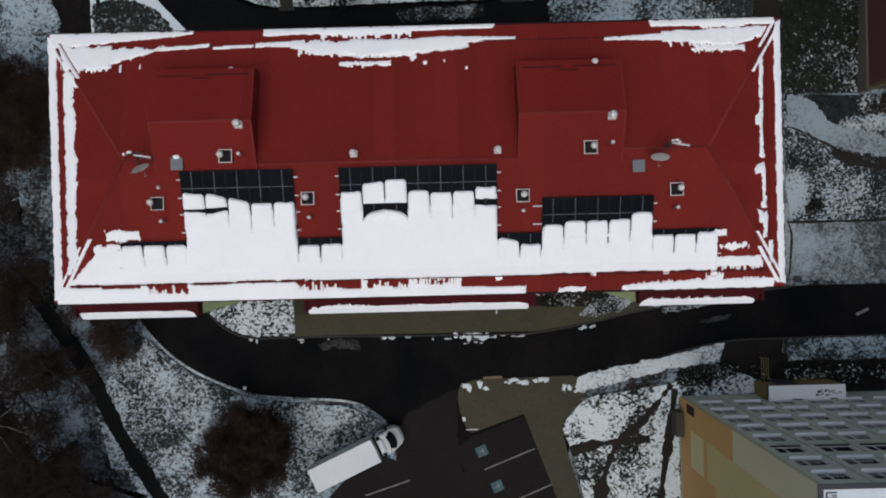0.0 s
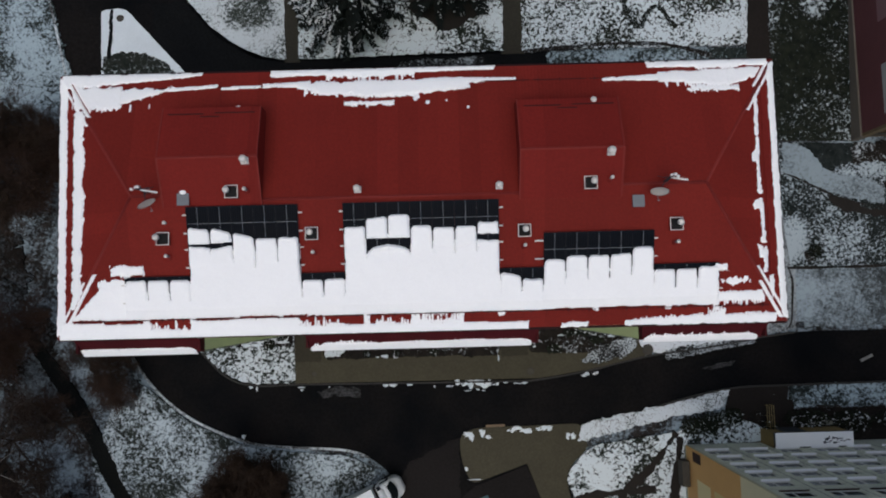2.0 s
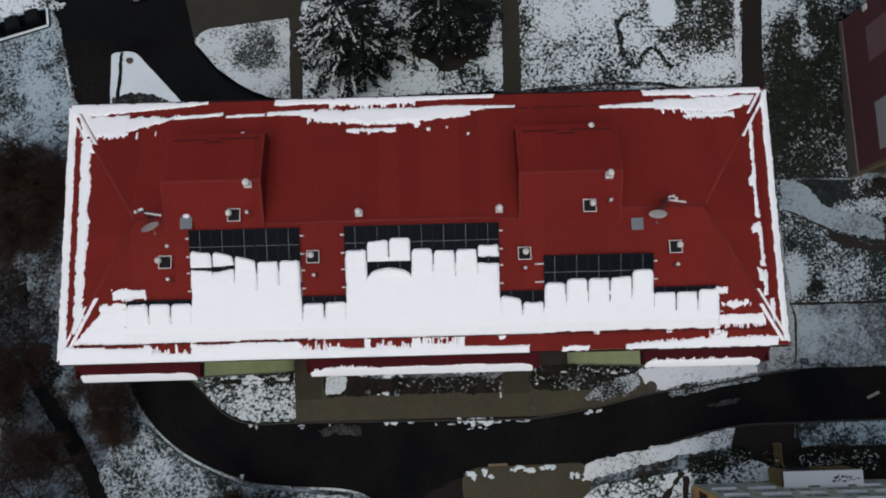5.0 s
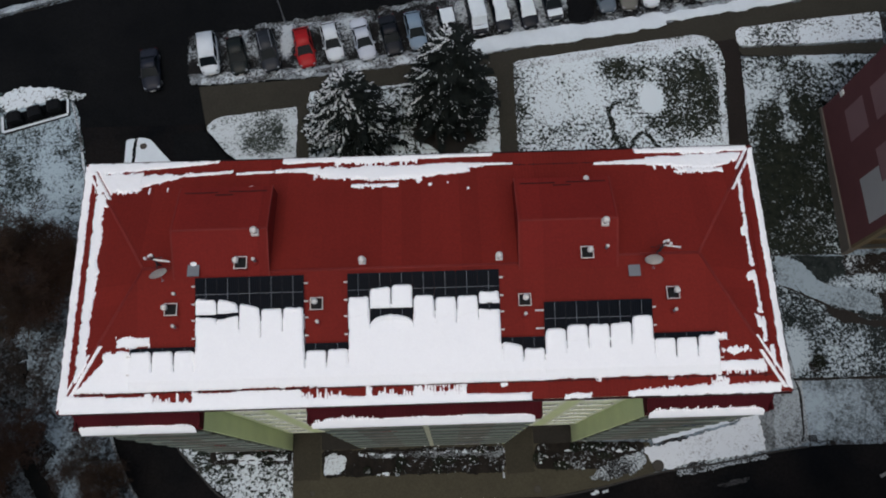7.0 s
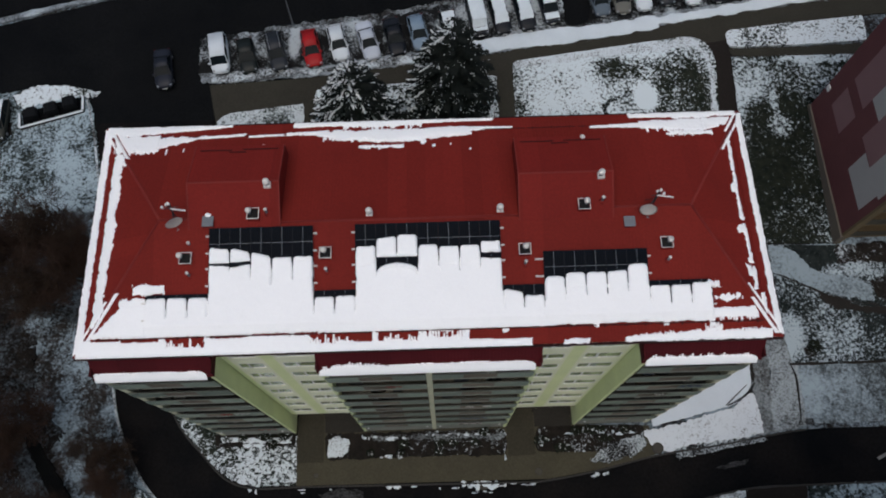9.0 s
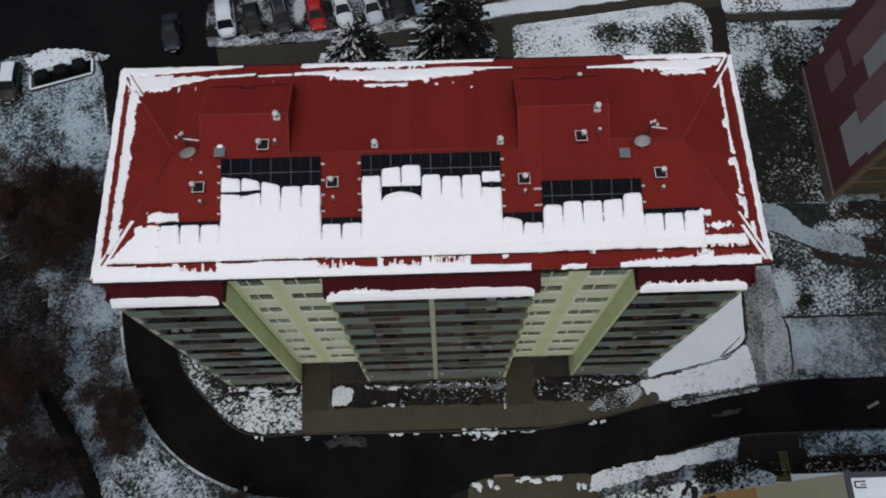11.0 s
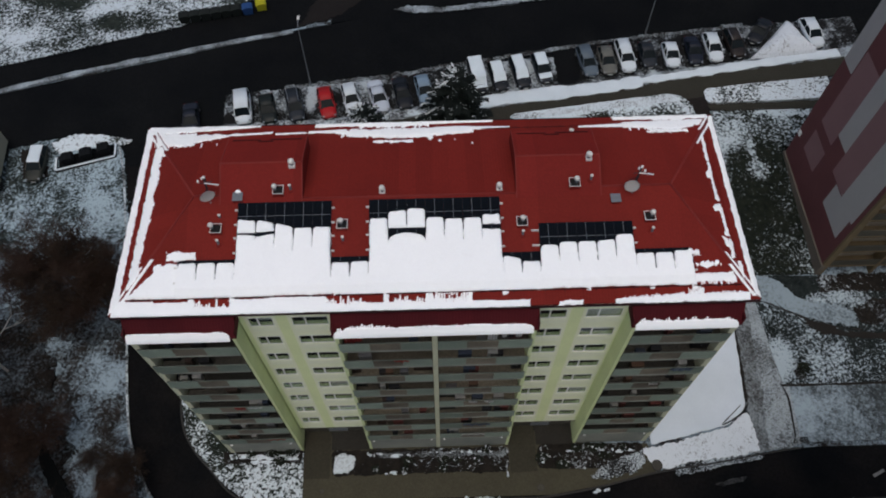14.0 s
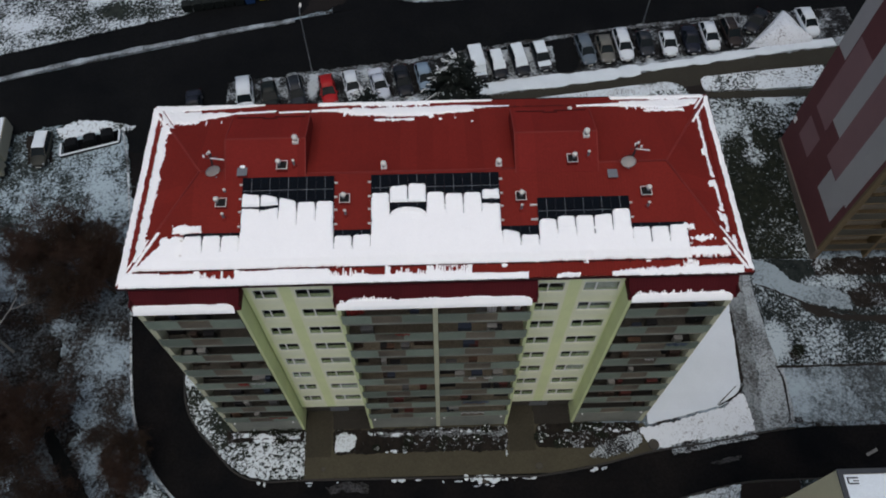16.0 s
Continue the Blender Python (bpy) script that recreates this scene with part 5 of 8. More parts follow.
def spots(x, y, places):
    return max(rounded_depth(r * (1 + 0.4 * noise.noise(Vector((x * 9, y * 9, r)))) - math.hypot(x - a, (y - b) * 0.8), 0.05, 0.05) for a, b, r in places)


TOPS = [2.93, 2.93, 2.9, 5.56, 5.42, 5.18, 4.98, 5.0, 2.74, 2.78, 5.47, 5.9, 6.02, 5.42, 5.33, 5.36, 5.56, 2.80, 2.52, 3.47, 3.64, 3.66, 3.70, 4.02, 2.84, 2.84, 2.93]
TILT = {3: -0.07, 4: -0.14, 5: -0.16, 11: 0.05, 17: -0.12, 22: 0.04}
CUP = {3: 0.05, 4: -0.04, 9: 0.03, 10: 0.06, 13: -0.03, 16: 0.09, 18: 0.06, 19: -0.05, 20: -0.03, 21: 0.03, 23: -0.05}
CRACKS = {5: (4.55, 0.06), 10: (4.42, 0.10), 14: (4.35, -0.08), 15: (4.4, 0.12), 7: (4.75, -0.05), 20: (2.9, 0.05)}
GAPS = {3: (4.62, 4.80, -0.08), 4: (4.58, 4.84, 0.12), 11: (4.46, 4.86, 0.0), 12: (4.46, 4.86, 0.0), 16: (4.62, 4.98, -0.04)}


def dome(c):
    """The rounded upper edge of the slab that has slid down in the middle of the array."""
    return 4.04 + 0.47 * math.sqrt(max(0.0, 1 - ((c - 12) / 0.96) ** 2))


def front_depth(x, y):
    c = (x - PV_X0) / PV_W
    k = int(math.floor(c))
    n = 0.04 * ragged(x, y, 0.7, 1)
    best = 0.0
    if 0 <= k < 27:
        u = (c - k) * PV_W
        v = 2 * u / PV_W - 1
        top = TOPS[k] + 0.03 + 0.02 * ragged(x, 5, 0.4, k) + TILT.get(k, 0) * v + CUP.get(k, 0.02) * (v * v - 0.5)
        seam = min(u, PV_W - u)
        d = top - y
        split = 1.15 + 0.9 * abs(noise.noise(Vector((k * 1.7, 0, 2))))
        if d > 0 and y > 0.95 + n * 2:
            side = seam - 0.02 - 0.05 * (1 - d / split) ** 2 - 0.012 * ragged(x, y, 0.3, 9) if d < split else 0.05 + 3 * max(seam, d - split)
            neighbour = TOPS[k - 1] if u < PV_W / 2 and k > 0 else TOPS[k + 1] if u >= PV_W / 2 and k < 26 else 0
            if y > neighbour:
                side = min(side, seam - 0.03 + 0.04 * ragged(x, y, 0.5, 4))
            inside = min(d, side, y - 0.95 - n * 2 + 0.25)
            if d < 0.17 and 0 < side < 0.17:
                inside = min(inside, 0.17 - math.hypot(0.17 - d, 0.17 - side))
            if k in GAPS:
                g0, g1, tilt = GAPS[k]
                sh = dome(c) - g0 + 0.02 * ragged(x, y, 0.5, 6) if k in (11, 12) else tilt * (u - PV_W / 2) + 0.05 * ragged(x, y, 0.5, 6)
                top_edge = g1 + (0.0 if k in (11, 12) else 0.3 * sh)
                if g0 + sh < y < top_edge:
                    inside = 0
                else:
                    inside = min(inside, abs(y - (g0 + sh)), abs(y - top_edge)) if g0 - 0.5 < y < g1 + 0.3 else inside
            best = rounded_depth(inside, 0.14 + n, 0.13)
            if k in CRACKS and abs(y - CRACKS[k][0] - CRACKS[k][1] * v - 0.03 * ragged(x, 1, 0.3, k)) < 0.025:
                best *= 0.75
            if abs(c - 12) * PV_W < 0.03 and 3.75 < y < 4.6:
                best *= 0.7
            if k in (11, 12):
                below = dome(c) - y
                if 0 < below < 0.26:
                    best *= 1 + 0.7 * math.sin(math.pi * below / 0.26)
                elif 0 < below < 0.9:
                    best *= 1 - 0.6 * max(0.0, 1 - ((c - 12) / 0.78) ** 2 - ((below - 0.34) / 0.46) ** 2)
    # snow beyond the array and down to the guard rail
    left = patch(x, y, -18.75 + max(0, y - 1.0) * 1.0, PV_X0 + 0.15, 0.92, 2.66, 0.08, 12, 0.05)
    best = max(best, rounded_depth(left, 0.12 + n))
    best = max(best, rounded_depth(patch(x, y, -16.5, -14.75, 3.25, 3.72, 0.16, 13, 0.08), 0.07))
    best = max(best, rounded_depth(patch(x, y, -17.3, -15.8, 2.55, 3.0, 0.14, 14, 0.05), 0.08))
    best = max(best, rounded_depth(patch(x, y, -17.6, 6.5, 0.88, 1.9, 0.03, 15), 0.14 + n))
    best = max(best, rounded_depth(patch(x, y, 6.5, 15.7, 1.12 + 0.12 * ragged(x, 2, 1.6, 5), 1.9, 0.03, 16), 0.13 + n))
    best = max(best, rounded_depth(patch(x, y, 15.9, 18.45 - 0.3 * (y - 1), 1.12, 1.62, 0.07, 17, 0.05), 0.08))
    best = max(best, rounded_depth(patch(x, y, 16.0, 17.4, 2.05, 2.3, 0.15, 18, 0.12), 0.05))
    best = max(best, rounded_depth(patch(x, y, 15.7, 16.3, 2.8, 3.05, 0.13, 19, 0.1), 0.05))
    # below the rail: a closed band, then loose strands between the rail and the eave
    best = max(best, rounded_depth(patch(x, y, -19.6, -5.4, EAVE_Y - 0.06, 0.86, 0.03, 20, 0.0), 0.10 + n))
    for a, b, y0, y1, comb in ((-3.15, -2.85, 0.2, 1.1, 0), (-0.62, -0.2, 0.25, 1.1, 0), (1.95, 2.2, 0.2, 1.1, 0), (4.1, 4.4, 0.62, 1.1, 0), (-2.6, -1.5, 0.30, 0.44, 0.5), (-0.4, 1.95, 0.32, 0.48, 0.55), (-5.3, -4.0, 0.30, 0.42, 0.3), (9.2, 9.45, 0.75, 1.3, 0), (13.1, 13.4, 0.75, 1.3, 0), (15.7, 15.95, 0.6, 1.3, 0)):
        best = max(best, rounded_depth(patch(x, y, a, b, y0, y1, 0.06, a, comb, 0.35), 0.07))
    best = max(best, rounded_depth(patch(x, y, -5.6, 5.7, EAVE_Y - 0.06, 0.34 - 0.012 * max(0, x), 0.025, 21, 0.05), 0.09))
    best = max(best, rounded_depth(patch(x, y, 7.5, 8.9, EAVE_Y - 0.02, 0.16, 0.06, 22, 0.0), 0.07))
    best = max(best, rounded_depth(patch(x, y, 10.9, 19.1, EAVE_Y - 0.02, 0.16 + 0.22 * max(0, min(1, (x - 11) / 4)), 0.05, 23, 0.06), 0.08))
    best = max(best, rounded_depth(patch(x, y, 15.5, 16.3, 0.40, 0.50, 0.08, 24, 0.25), 0.06))
    # thin dark lines at the rail, and red sheet showing through
    for a, b, y0, y1, rag in ((-18.8, -17.2, 0.76, 0.93, 0.02), (-17.1, -15.0, 0.67, 0.86, 0.025), (-12.2, -10.1, 0.76, 0.91, 0.02), (-9.85, -7.8, 0.82, 0.97, 0.02), (-7.5, -6.2, 0.80, 0.97, 0.02), (-14.7, -12.5, 0.70, 0.90, 0.02), (-14.6, -12.5, 0.34, 0.86, 0.10), (-6.6, -5.1, 0.36, 0.90, 0.12)):
        if patch(x, y, a, b, y0, y1, rag, a + 40, 0.0, 0.3) > 0:
            best = 0.0
    for x0, x1, root, reach, seed, share in ((-14.6, -13.1, 0.36, 0.45, 3, 0.75), (-13.1, -12.5, 0.36, 0.3, 3, 0.4), (-6.7, -5.2, 0.36, 0.5, 4, 0.75), (-5.2, -4.3, 0.32, 0.4, 5, 0.6), (-2.5, -1.7, 0.32, 0.5, 6, 0.8), (-1.3, -0.7, 0.32, 0.4, 7, 0.6), (-0.45, 2.15, 0.32, 0.55, 8, 0.75), (-0.45, 2.15, 0.93, -0.35, 9, 0.6), (15.4, 16.4, 0.42, 0.4, 10, 0.8), (16.0, 18.4, 1.16, -0.35, 11, 0.85), (16.1, 17.6, 2.15, 0.15, 12, 0.6), (11.3, 18.9, 0.18 + 0.18 * max(0, min(1, (x - 11) / 4)), 0.16, 13, 0.8)):
        best = max(best, strands(x, y, x0, x1, root, reach, seed, share))
    # strips along the hips
    for sx, lo, hi in ((-1, 0.1, 3.4), (1, 0.2, 2.2)):
        along = y - EAVE_Y
        off = (HX - abs(x)) * END_SLOPE / FRONT_SLOPE - along
        if x * sx > 0 and lo < along < hi:
            best = max(best, rounded_depth(0.16 + 0.05 * ragged(x, y, 0.6, 30) - abs(off - 0.28) , 0.07))
    return best


def front_base(x, y):
    c = (x - PV_X0) / PV_W
    k = int(math.floor(c))
    b = roof_z(x, y)
    if 0 <= k < 27:
        row = (PV_TOP - y) / PV_STEP_Y
        cols = ((3, 8), (10, 17)) if row < 1 else ((3, 8), (10, 17), (19, 24)) if row < 2 else ((0, 27),)
        if 0 <= row <= 3 and any(p <= k < q for p, q in cols):
            return b + 0.185
    if y > 1.0 and y < 1.4 and -15.8 < x < 15.9:
        return b + 0.185 * (y - 1.0) / 0.4
    return b


snow_sheet("roof_snow", -19.7, 19.7, -0.12, 6.2, front_depth, front_base, 0.042, "thick white snow slabs sliding down over the solar panels")


REAR = [  # x from, to; distance from the eave of the near edge at both ends, of the far edge at both ends; raggedness, comb, depth
    (-19.6, -11.9, -0.05, -0.05, 0.80, 0.14, 0.05, 0.0, 0.10), (-18.9, -16.2, 0.75, 0.75, 2.0, 2.0, 0.14, 0.25, 0.12), (-16.3, -13.4, 0.85, 0.82, 1.75, 1.0, 0.12, 0.1, 0.10),
    (-13.5, -11.0, 0.84, 0.70, 1.04, 0.90, 0.03, 0.0, 0.07), (-10.8, -8.6, 0.86, 0.80, 1.0, 0.93, 0.02, 0.0, 0.06), (-8.5, -5.9, 0.72, 0.62, 0.95, 0.95, 0.03, 0.0, 0.08),
    (-6.6, -5.3, 0.78, 0.76, 1.05, 1.3, 0.06, 0.0, 0.09), (-5.6, -1.5, 0.75, 0.70, 1.40, 1.60, 0.10, 0.2, 0.12), (-1.6, 2.9, 0.70, 0.60, 1.60, 1.25, 0.08, 0.15, 0.12), (2.3, 5.4, 0.60, 0.72, 0.95, 0.82, 0.03, 0.0, 0.08)] + [(-8.1, 4.3, -0.05, -0.05, 0.32, 0.16, 0.04, 0.0, 0.10), (-5.0, -0.2, 0.15, 0.15, 0.38, 0.38, 0.08, 0.5, 0.07), (-4.0, -1.3, 1.95, 1.95, 2.10, 2.10, 0.10, 0.1, 0.05), (-0.2, 0.05, 1.45, 1.45, 1.75, 1.75, 0.06, 0.0, 0.05),
    (12.7, 19.4, -0.05, -0.05, 0.30, 0.32, 0.04, 0.0, 0.10), (15.4, 17.8, 0.2, 0.2, 0.40, 0.40, 0.06, 0.4, 0.07), (10.2, 13.5, 0.84, 0.72, 1.02, 1.10, 0.04, 0.0, 0.08), (13.3, 17.2, 0.60, 0.50, 1.15, 1.50, 0.08, 0.2, 0.11), (17.1, 19.0, 0.50, 0.42, 1.50, 0.85, 0.08, 0.15, 0.10), (15.0, 17.6, 1.45, 1.45, 1.75, 1.75, 0.12, 0.4, 0.06)]


def rear_depth(x, y):
    q = BACK_Y - y
    best = 0.0
    for x0, x1, a0, a1, b0, b1, rag, comb, th in REAR:
        if x0 - 0.3 < x < x1 + 0.3:
            f = min(max((x - x0) / (x1 - x0), 0), 1)
            best = max(best, rounded_depth(patch(x, q, x0, x1, a0 + (a1 - a0) * f, b0 + (b1 - b0) * f, rag, x0, comb * 0.5), th + 0.02 * ragged(x, y, 0.6, 2)))
    for x0, x1, root, reach, seed, share in ((-5.0, -3.6, 0.26, 0.38, 21, 0.75), (-3.3, 0.0, 0.26, 0.42, 22, 0.75), (-6.2, -4.9, 1.25, 0.35, 23, 0.6), (0.2, 2.7, 1.05, 0.35, 24, 0.8), (-4.6, -0.2, 1.5, 0.2, 25, 0.6), (-18.6, -14.6, 1.85, 0.4, 26, 0.3), (15.2, 17.8, 0.28, 0.2, 27, 0.7), (13.6, 17.4, 1.2, 0.45, 28, 0.8), (14.8, 17.6, 1.7, 0.2, 29, 0.5), (-3.9, -1.0, 2.0, 0.25, 30, 0.35)):
        best = max(best, strands(x, q, x0, x1, root, reach, seed, share))
    best = max(best, spots(x, q, ((0.55, 2.05, 0.08), (1.6, 1.95, 0.04), (2.75, 2.4, 0.045), (-0.1, 1.8, 0.10), (-17.9, 2.35, 0.07))))
    for sx, hi in ((-1, 3.2), (1, 1.6)):
        off = (HX - abs(x)) * END_SLOPE / BACK_SLOPE - q
        if x * sx > 0 and 0.15 < q < hi:
            best = max(best, rounded_depth(0.14 + 0.05 * ragged(x, y, 0.6, 31) - abs(off - 0.30), 0.07))
        if x * sx > 0 and 0.45 < q < hi and 0.42 < off < 0.62:
            best = 0.0
    return best


snow_sheet("roof_snow", -19.7, 19.7, 11.9, 14.48, rear_depth, roof_z, 0.046, "ragged snow along the rear eave of the red roof")


def end_depth(sx):
    def depth(x, y):
        e = HX - abs(x)
        best = rounded_depth(patch(e, y, -0.08, 0.42 if sx < 0 else 0.34, 0.1, 14.3, 0.06, 50 + sx, 0), 0.10)
        if sx < 0:
            best = max(best, rounded_depth(patch(e, y, 0.88, 1.55 + 0.25 * ragged(3, y, 1.2, 8), 1.5, 12.3, 0.10, 53, 0.0), 0.11))
        else:
            for y0, y1, e0, e1 in ((9.3, 12.2, 1.12, 1.32), (6.9, 9.2, 1.15, 1.38), (8.6, 9.2, 1.3, 1.6), (4.2, 6.6, 1.05, 1.3), (6.0, 6.5, 1.2, 1.65), (2.6, 4.0, 1.0, 1.25), (1.0, 2.4, 0.7, 0.95), (3.4, 4.0, 1.2, 1.5)):
                best = max(best, rounded_depth(patch(e, y, e0, e1, y0, y1, 0.09, y0, 0.0), 0.08))
        for q, slope in ((y - EAVE_Y, FRONT_SLOPE), (BACK_Y - y, BACK_SLOPE)):
            off = e * END_SLOPE / slope - q
            if 0.15 < q < 3.0 and abs(off) < 1.2:
                best = max(best, rounded_depth(0.13 + 0.05 * ragged(x, y, 0.6, 33) - abs(off + 0.33), 0.07)) if off < 0 else best
        inside = min((y - EAVE_Y) * FRONT_SLOPE, (BACK_Y - y) * BACK_SLOPE) - e * END_SLOPE
        return best if inside > -0.02 else 0.0
    return depth


snow_sheet("roof_snow", -19.76, -15.8, 0.0, 14.36, end_depth(-1), roof_z, 0.062, "bands of snow along the hipped end's eave")
snow_sheet("roof_snow", 17.6, 19.76, 0.0, 14.36, end_depth(1), roof_z, 0.062, "thin bands of snow along the hipped end's eave")


# snow on the aprons
def apron_z(x, y):
    t = (y - (LOGGIA_Y - 0.05)) / ((EAVE_Y + 0.1) - (LOGGIA_Y - 0.05))
    return 25.82 + t * (EAVE_Z - 0.35 - 25.82)


APRON_SNOW = [  # x from, to, width, length over which each end tapers, where fingers stand, their length
    (-19.1, -12.75, 0.30, 0.05, 0.5, -19.1, -19.1, 0.0), (-6.35, 6.0, 0.32, 2.2, 0.9, -6.1, -2.9, 0.22), (12.3, 18.7, 0.26, 0.7, 0.6, 12.5, 18.5, 0.20)]
for x0, x1, width, taper0, taper1, f0, f1, reach in APRON_SNOW:
    def apron_depth(x, y, x0=x0, x1=x1, width=width, taper0=taper0, taper1=taper1, f0=f0, f1=f1, reach=reach):
        if not x0 < x < x1:
            return 0.0
        t = min(1.0, (x - x0) / taper0) * min(1.0, (x1 - x) / taper1)
        wide = width * (0.25 + 0.75 * math.sqrt(t * (2 - t))) + 0.04 * ragged(x, 1, 1.4, x0)
        low = LOGGIA_Y - 0.14
        d = min(y - low + 0.06, low + 0.06 + wide - y + 0.03 * noise.noise(Vector((x / 0.12, 2, x0))))
        return max(rounded_depth(d, 0.13 * (0.45 + 0.55 * t), 0.12), strands(x, y, f0, f1, low + wide, reach, x0, 0.85))
    snow_sheet("apron_snow", x0 - 0.1, x1 + 0.1, LOGGIA_Y - 0.2, LOGGIA_Y + 0.6, apron_depth, apron_z, 0.045, "roll of snow along the apron's lower edge")

# ---------------------------------------------------------------- neighbouring blocks
FACADE_JOINT = surface("grey_joint_seal", (0.36, 0.37, 0.31), 0.85, vary=0.15)
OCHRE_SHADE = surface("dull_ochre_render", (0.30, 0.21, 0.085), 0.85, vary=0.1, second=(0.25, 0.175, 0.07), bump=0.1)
RUSTY = surface("dark_rusty_recess", (0.045, 0.014, 0.008), 0.8, vary=0.4, scale=2, second=(0.012, 0.007, 0.006))
OCHRE_PALE = surface("pale_ochre_render", (0.57, 0.51, 0.28), 0.85, vary=0.05, bump=0.1)
OCHRE = surface("ochre_render", (0.53, 0.44, 0.20), 0.85, vary=0.06, second=(0.48, 0.40, 0.18), bump=0.1)
ORANGE = surface("orange_ochre_render", (0.52, 0.31, 0.115), 0.85, vary=0.06, bump=0.1)
SAND = surface("pale_sand_render", (0.54, 0.51, 0.34), 0.85, vary=0.05, bump=0.1)
FACADE_GREY = surface("grey_panel_facade", (0.66, 0.68, 0.56), 0.85, vary=0.10, second=(0.56, 0.58, 0.48), bump=0.1)
MAROON = surface("maroon_render", (0.118, 0.041, 0.044), 0.85, vary=0.08, second=(0.102, 0.036, 0.039), bump=0.1)
ROSE = surface("dusty_rose_render", (0.205, 0.113, 0.120), 0.85, vary=0.06, bump=0.1)
PALE_GREY = surface("pale_grey_render", (0.33, 0.318, 0.32), 0.85, vary=0.05, bump=0.1)
UMBER = surface("dull_umber_render", (0.145, 0.108, 0.06), 0.85, vary=0.08, second=(0.115, 0.085, 0.047), bump=0.1)
DULL = surface("dull_brown_parapet", (0.068, 0.063, 0.047), 0.8, vary=0.15, second=(0.048, 0.044, 0.034), per_object=0.2)
SLATE = surface("dark_slate_sheet", (0.045, 0.050, 0.056), 0.5, vary=0.12, spec=0.2)
TAN = surface("tan_plinth", (0.13, 0.11, 0.09), 0.85, vary=0.1, bump=0.15)


def ochre_block():
    x0, y1, top = 22.5, -11.72, 25.0
    b = empty("apartment_building", x0, y1, 0, "ochre and grey panel block with a flat snow-covered roof", "building")
    M = Matrix.Translation((-x0, -y1, 0))
    holes = []
    for k in range(8):
        z = 3.05 + 2.82 * k
        for i in range(7):
            a = x0 + 0.8 + i * 3.05
            holes.append((a, a + (1.9 if i % 2 == 0 else 2.2), z, z + 1.35))
    bm = wall_with_openings(x0 + 0.3, x0 + 24, 0, top, y1 - 0.3, y1, holes)
    part("front_wall", bm, FACADE_GREY, b, "grey panel wall with rows of windows", M)
    # dark sheet behind the panes, painted as the rooms' darkness
    part("unlit_room_sheet", boxes((x0 + 0.4, x0 + 24, y1 - 1.6, y1 - 1.5, 0, top - 0.1)), DARK, b, "", M)
    for (a, c, z, zt) in holes:
        m = (a * 0.62 + c * 0.38)
        w = part("window", boxes((a, c, y1 - 0.12, y1 - 0.06, z, z + 0.07), (a, c, y1 - 0.12, y1 - 0.06, zt - 0.07, zt), (a, a + 0.06, y1 - 0.12, y1 - 0.06, z, zt), (c - 0.06, c, y1 - 0.12, y1 - 0.06, z, zt), (m - 0.05, m + 0.05, y1 - 0.12, y1 - 0.06, z, zt)), WHITE, b, "", M)
        bare = abs(z - 3.05 - 2.82 * 5) < 0.1
        part("sill", boxes((a - 0.08, c + 0.08, y1 - 0.05, y1 + (0.08 if bare else 0.17), z - 0.09, z + 0.0), bevel=0.02), RUSTY if bare else SNOW, w, "bare brown metal sill" if bare else "white metal sill dusted with snow")
        part("pane", boxes((a + 0.06, c - 0.06, y1 - 0.1, y1 - 0.085, z + 0.07, zt - 0.07)), DIM_GLASS, w)
    part("gable_wall", boxes((x0, x0 + 0.3, y1 - 30, y1, 0, top)), SAND, b, "pale sand gable wall", M)
    for ya, yb, za, zb, mt, lab in ((0, 2.4, 0.3, 12.4, ORANGE, "orange-ochre painted field"), (2.4, 5.6, 0.3, 2.9, ORANGE, "orange-ochre painted field"), (2.4, 5.6, 2.9, 6.05, OCHRE_PALE, "pale ochre painted field"), (2.4, 5.6, 6.05, 6.9, ORANGE, "orange-ochre painted field"), (2.4, 30, 8.7, 20.8, OCHRE, "ochre painted field"), (2.4, 5.6, 6.9, 8.7, OCHRE, "ochre painted field"), (5.6, 30, 0.3, 8.7, ORANGE, "orange-ochre painted field")):
        part("painted_field", boxes((x0 - 0.006, x0 + 0.02, y1 - yb, y1 - ya, za, zb)), mt, b, lab, M)
    part("gable_opening", boxes((x0 - 0.02, x0 + 0.02, y1 - 1.05, y1 - 0.22, 2.0, 4.0)), RUSTY, b, "small dark vent opening", M)
    part("downpipe", boxes((x0 - 0.75, x0 - 0.1, y1 - 3.4, y1 - 1.2, 0, 1.4), bevel=0.04), PLINTH, b, "low brown cellar hood", M)
    part("flat_roof", boxes((x0 + 0.28, x0 + 24, y1 - 30, y1 - 0.28, top - 0.1, top + 0.02)), CLEAN_SNOW, b, "flat roof under smooth snow", M)
    part("parapet", boxes((x0 - 0.04, x0 + 0.26, y1 - 30, y1 + 0.04, top, top + 0.10), (x0 + 0.26, x0 + 24, y1 - 0.26, y1 + 0.04, top, top + 0.10)), SLATE, b, "dark sheet-metal parapet capping", M)
    part("roof_mark", boxes((x0 + 0.42, x0 + 0.5, y1 - 0.78, y1 - 0.42, top + 0.03, top + 0.06), (x0 + 0.5, x0 + 1.05, y1 - 0.5, y1 - 0.42, top + 0.03, top + 0.06), (x0 + 0.5, x0 + 1.05, y1 - 0.82, y1 - 0.74, top + 0.03, top + 0.06), (x0 + 0.75, x0 + 1.05, y1 - 0.66, y1 - 0.6, top + 0.03, top + 0.06)), SLATE, b, "grey hatch outline", M)
    for i in range(1, 8):
        xj = x0 + 0.3 + i * 3.05 - 0.06
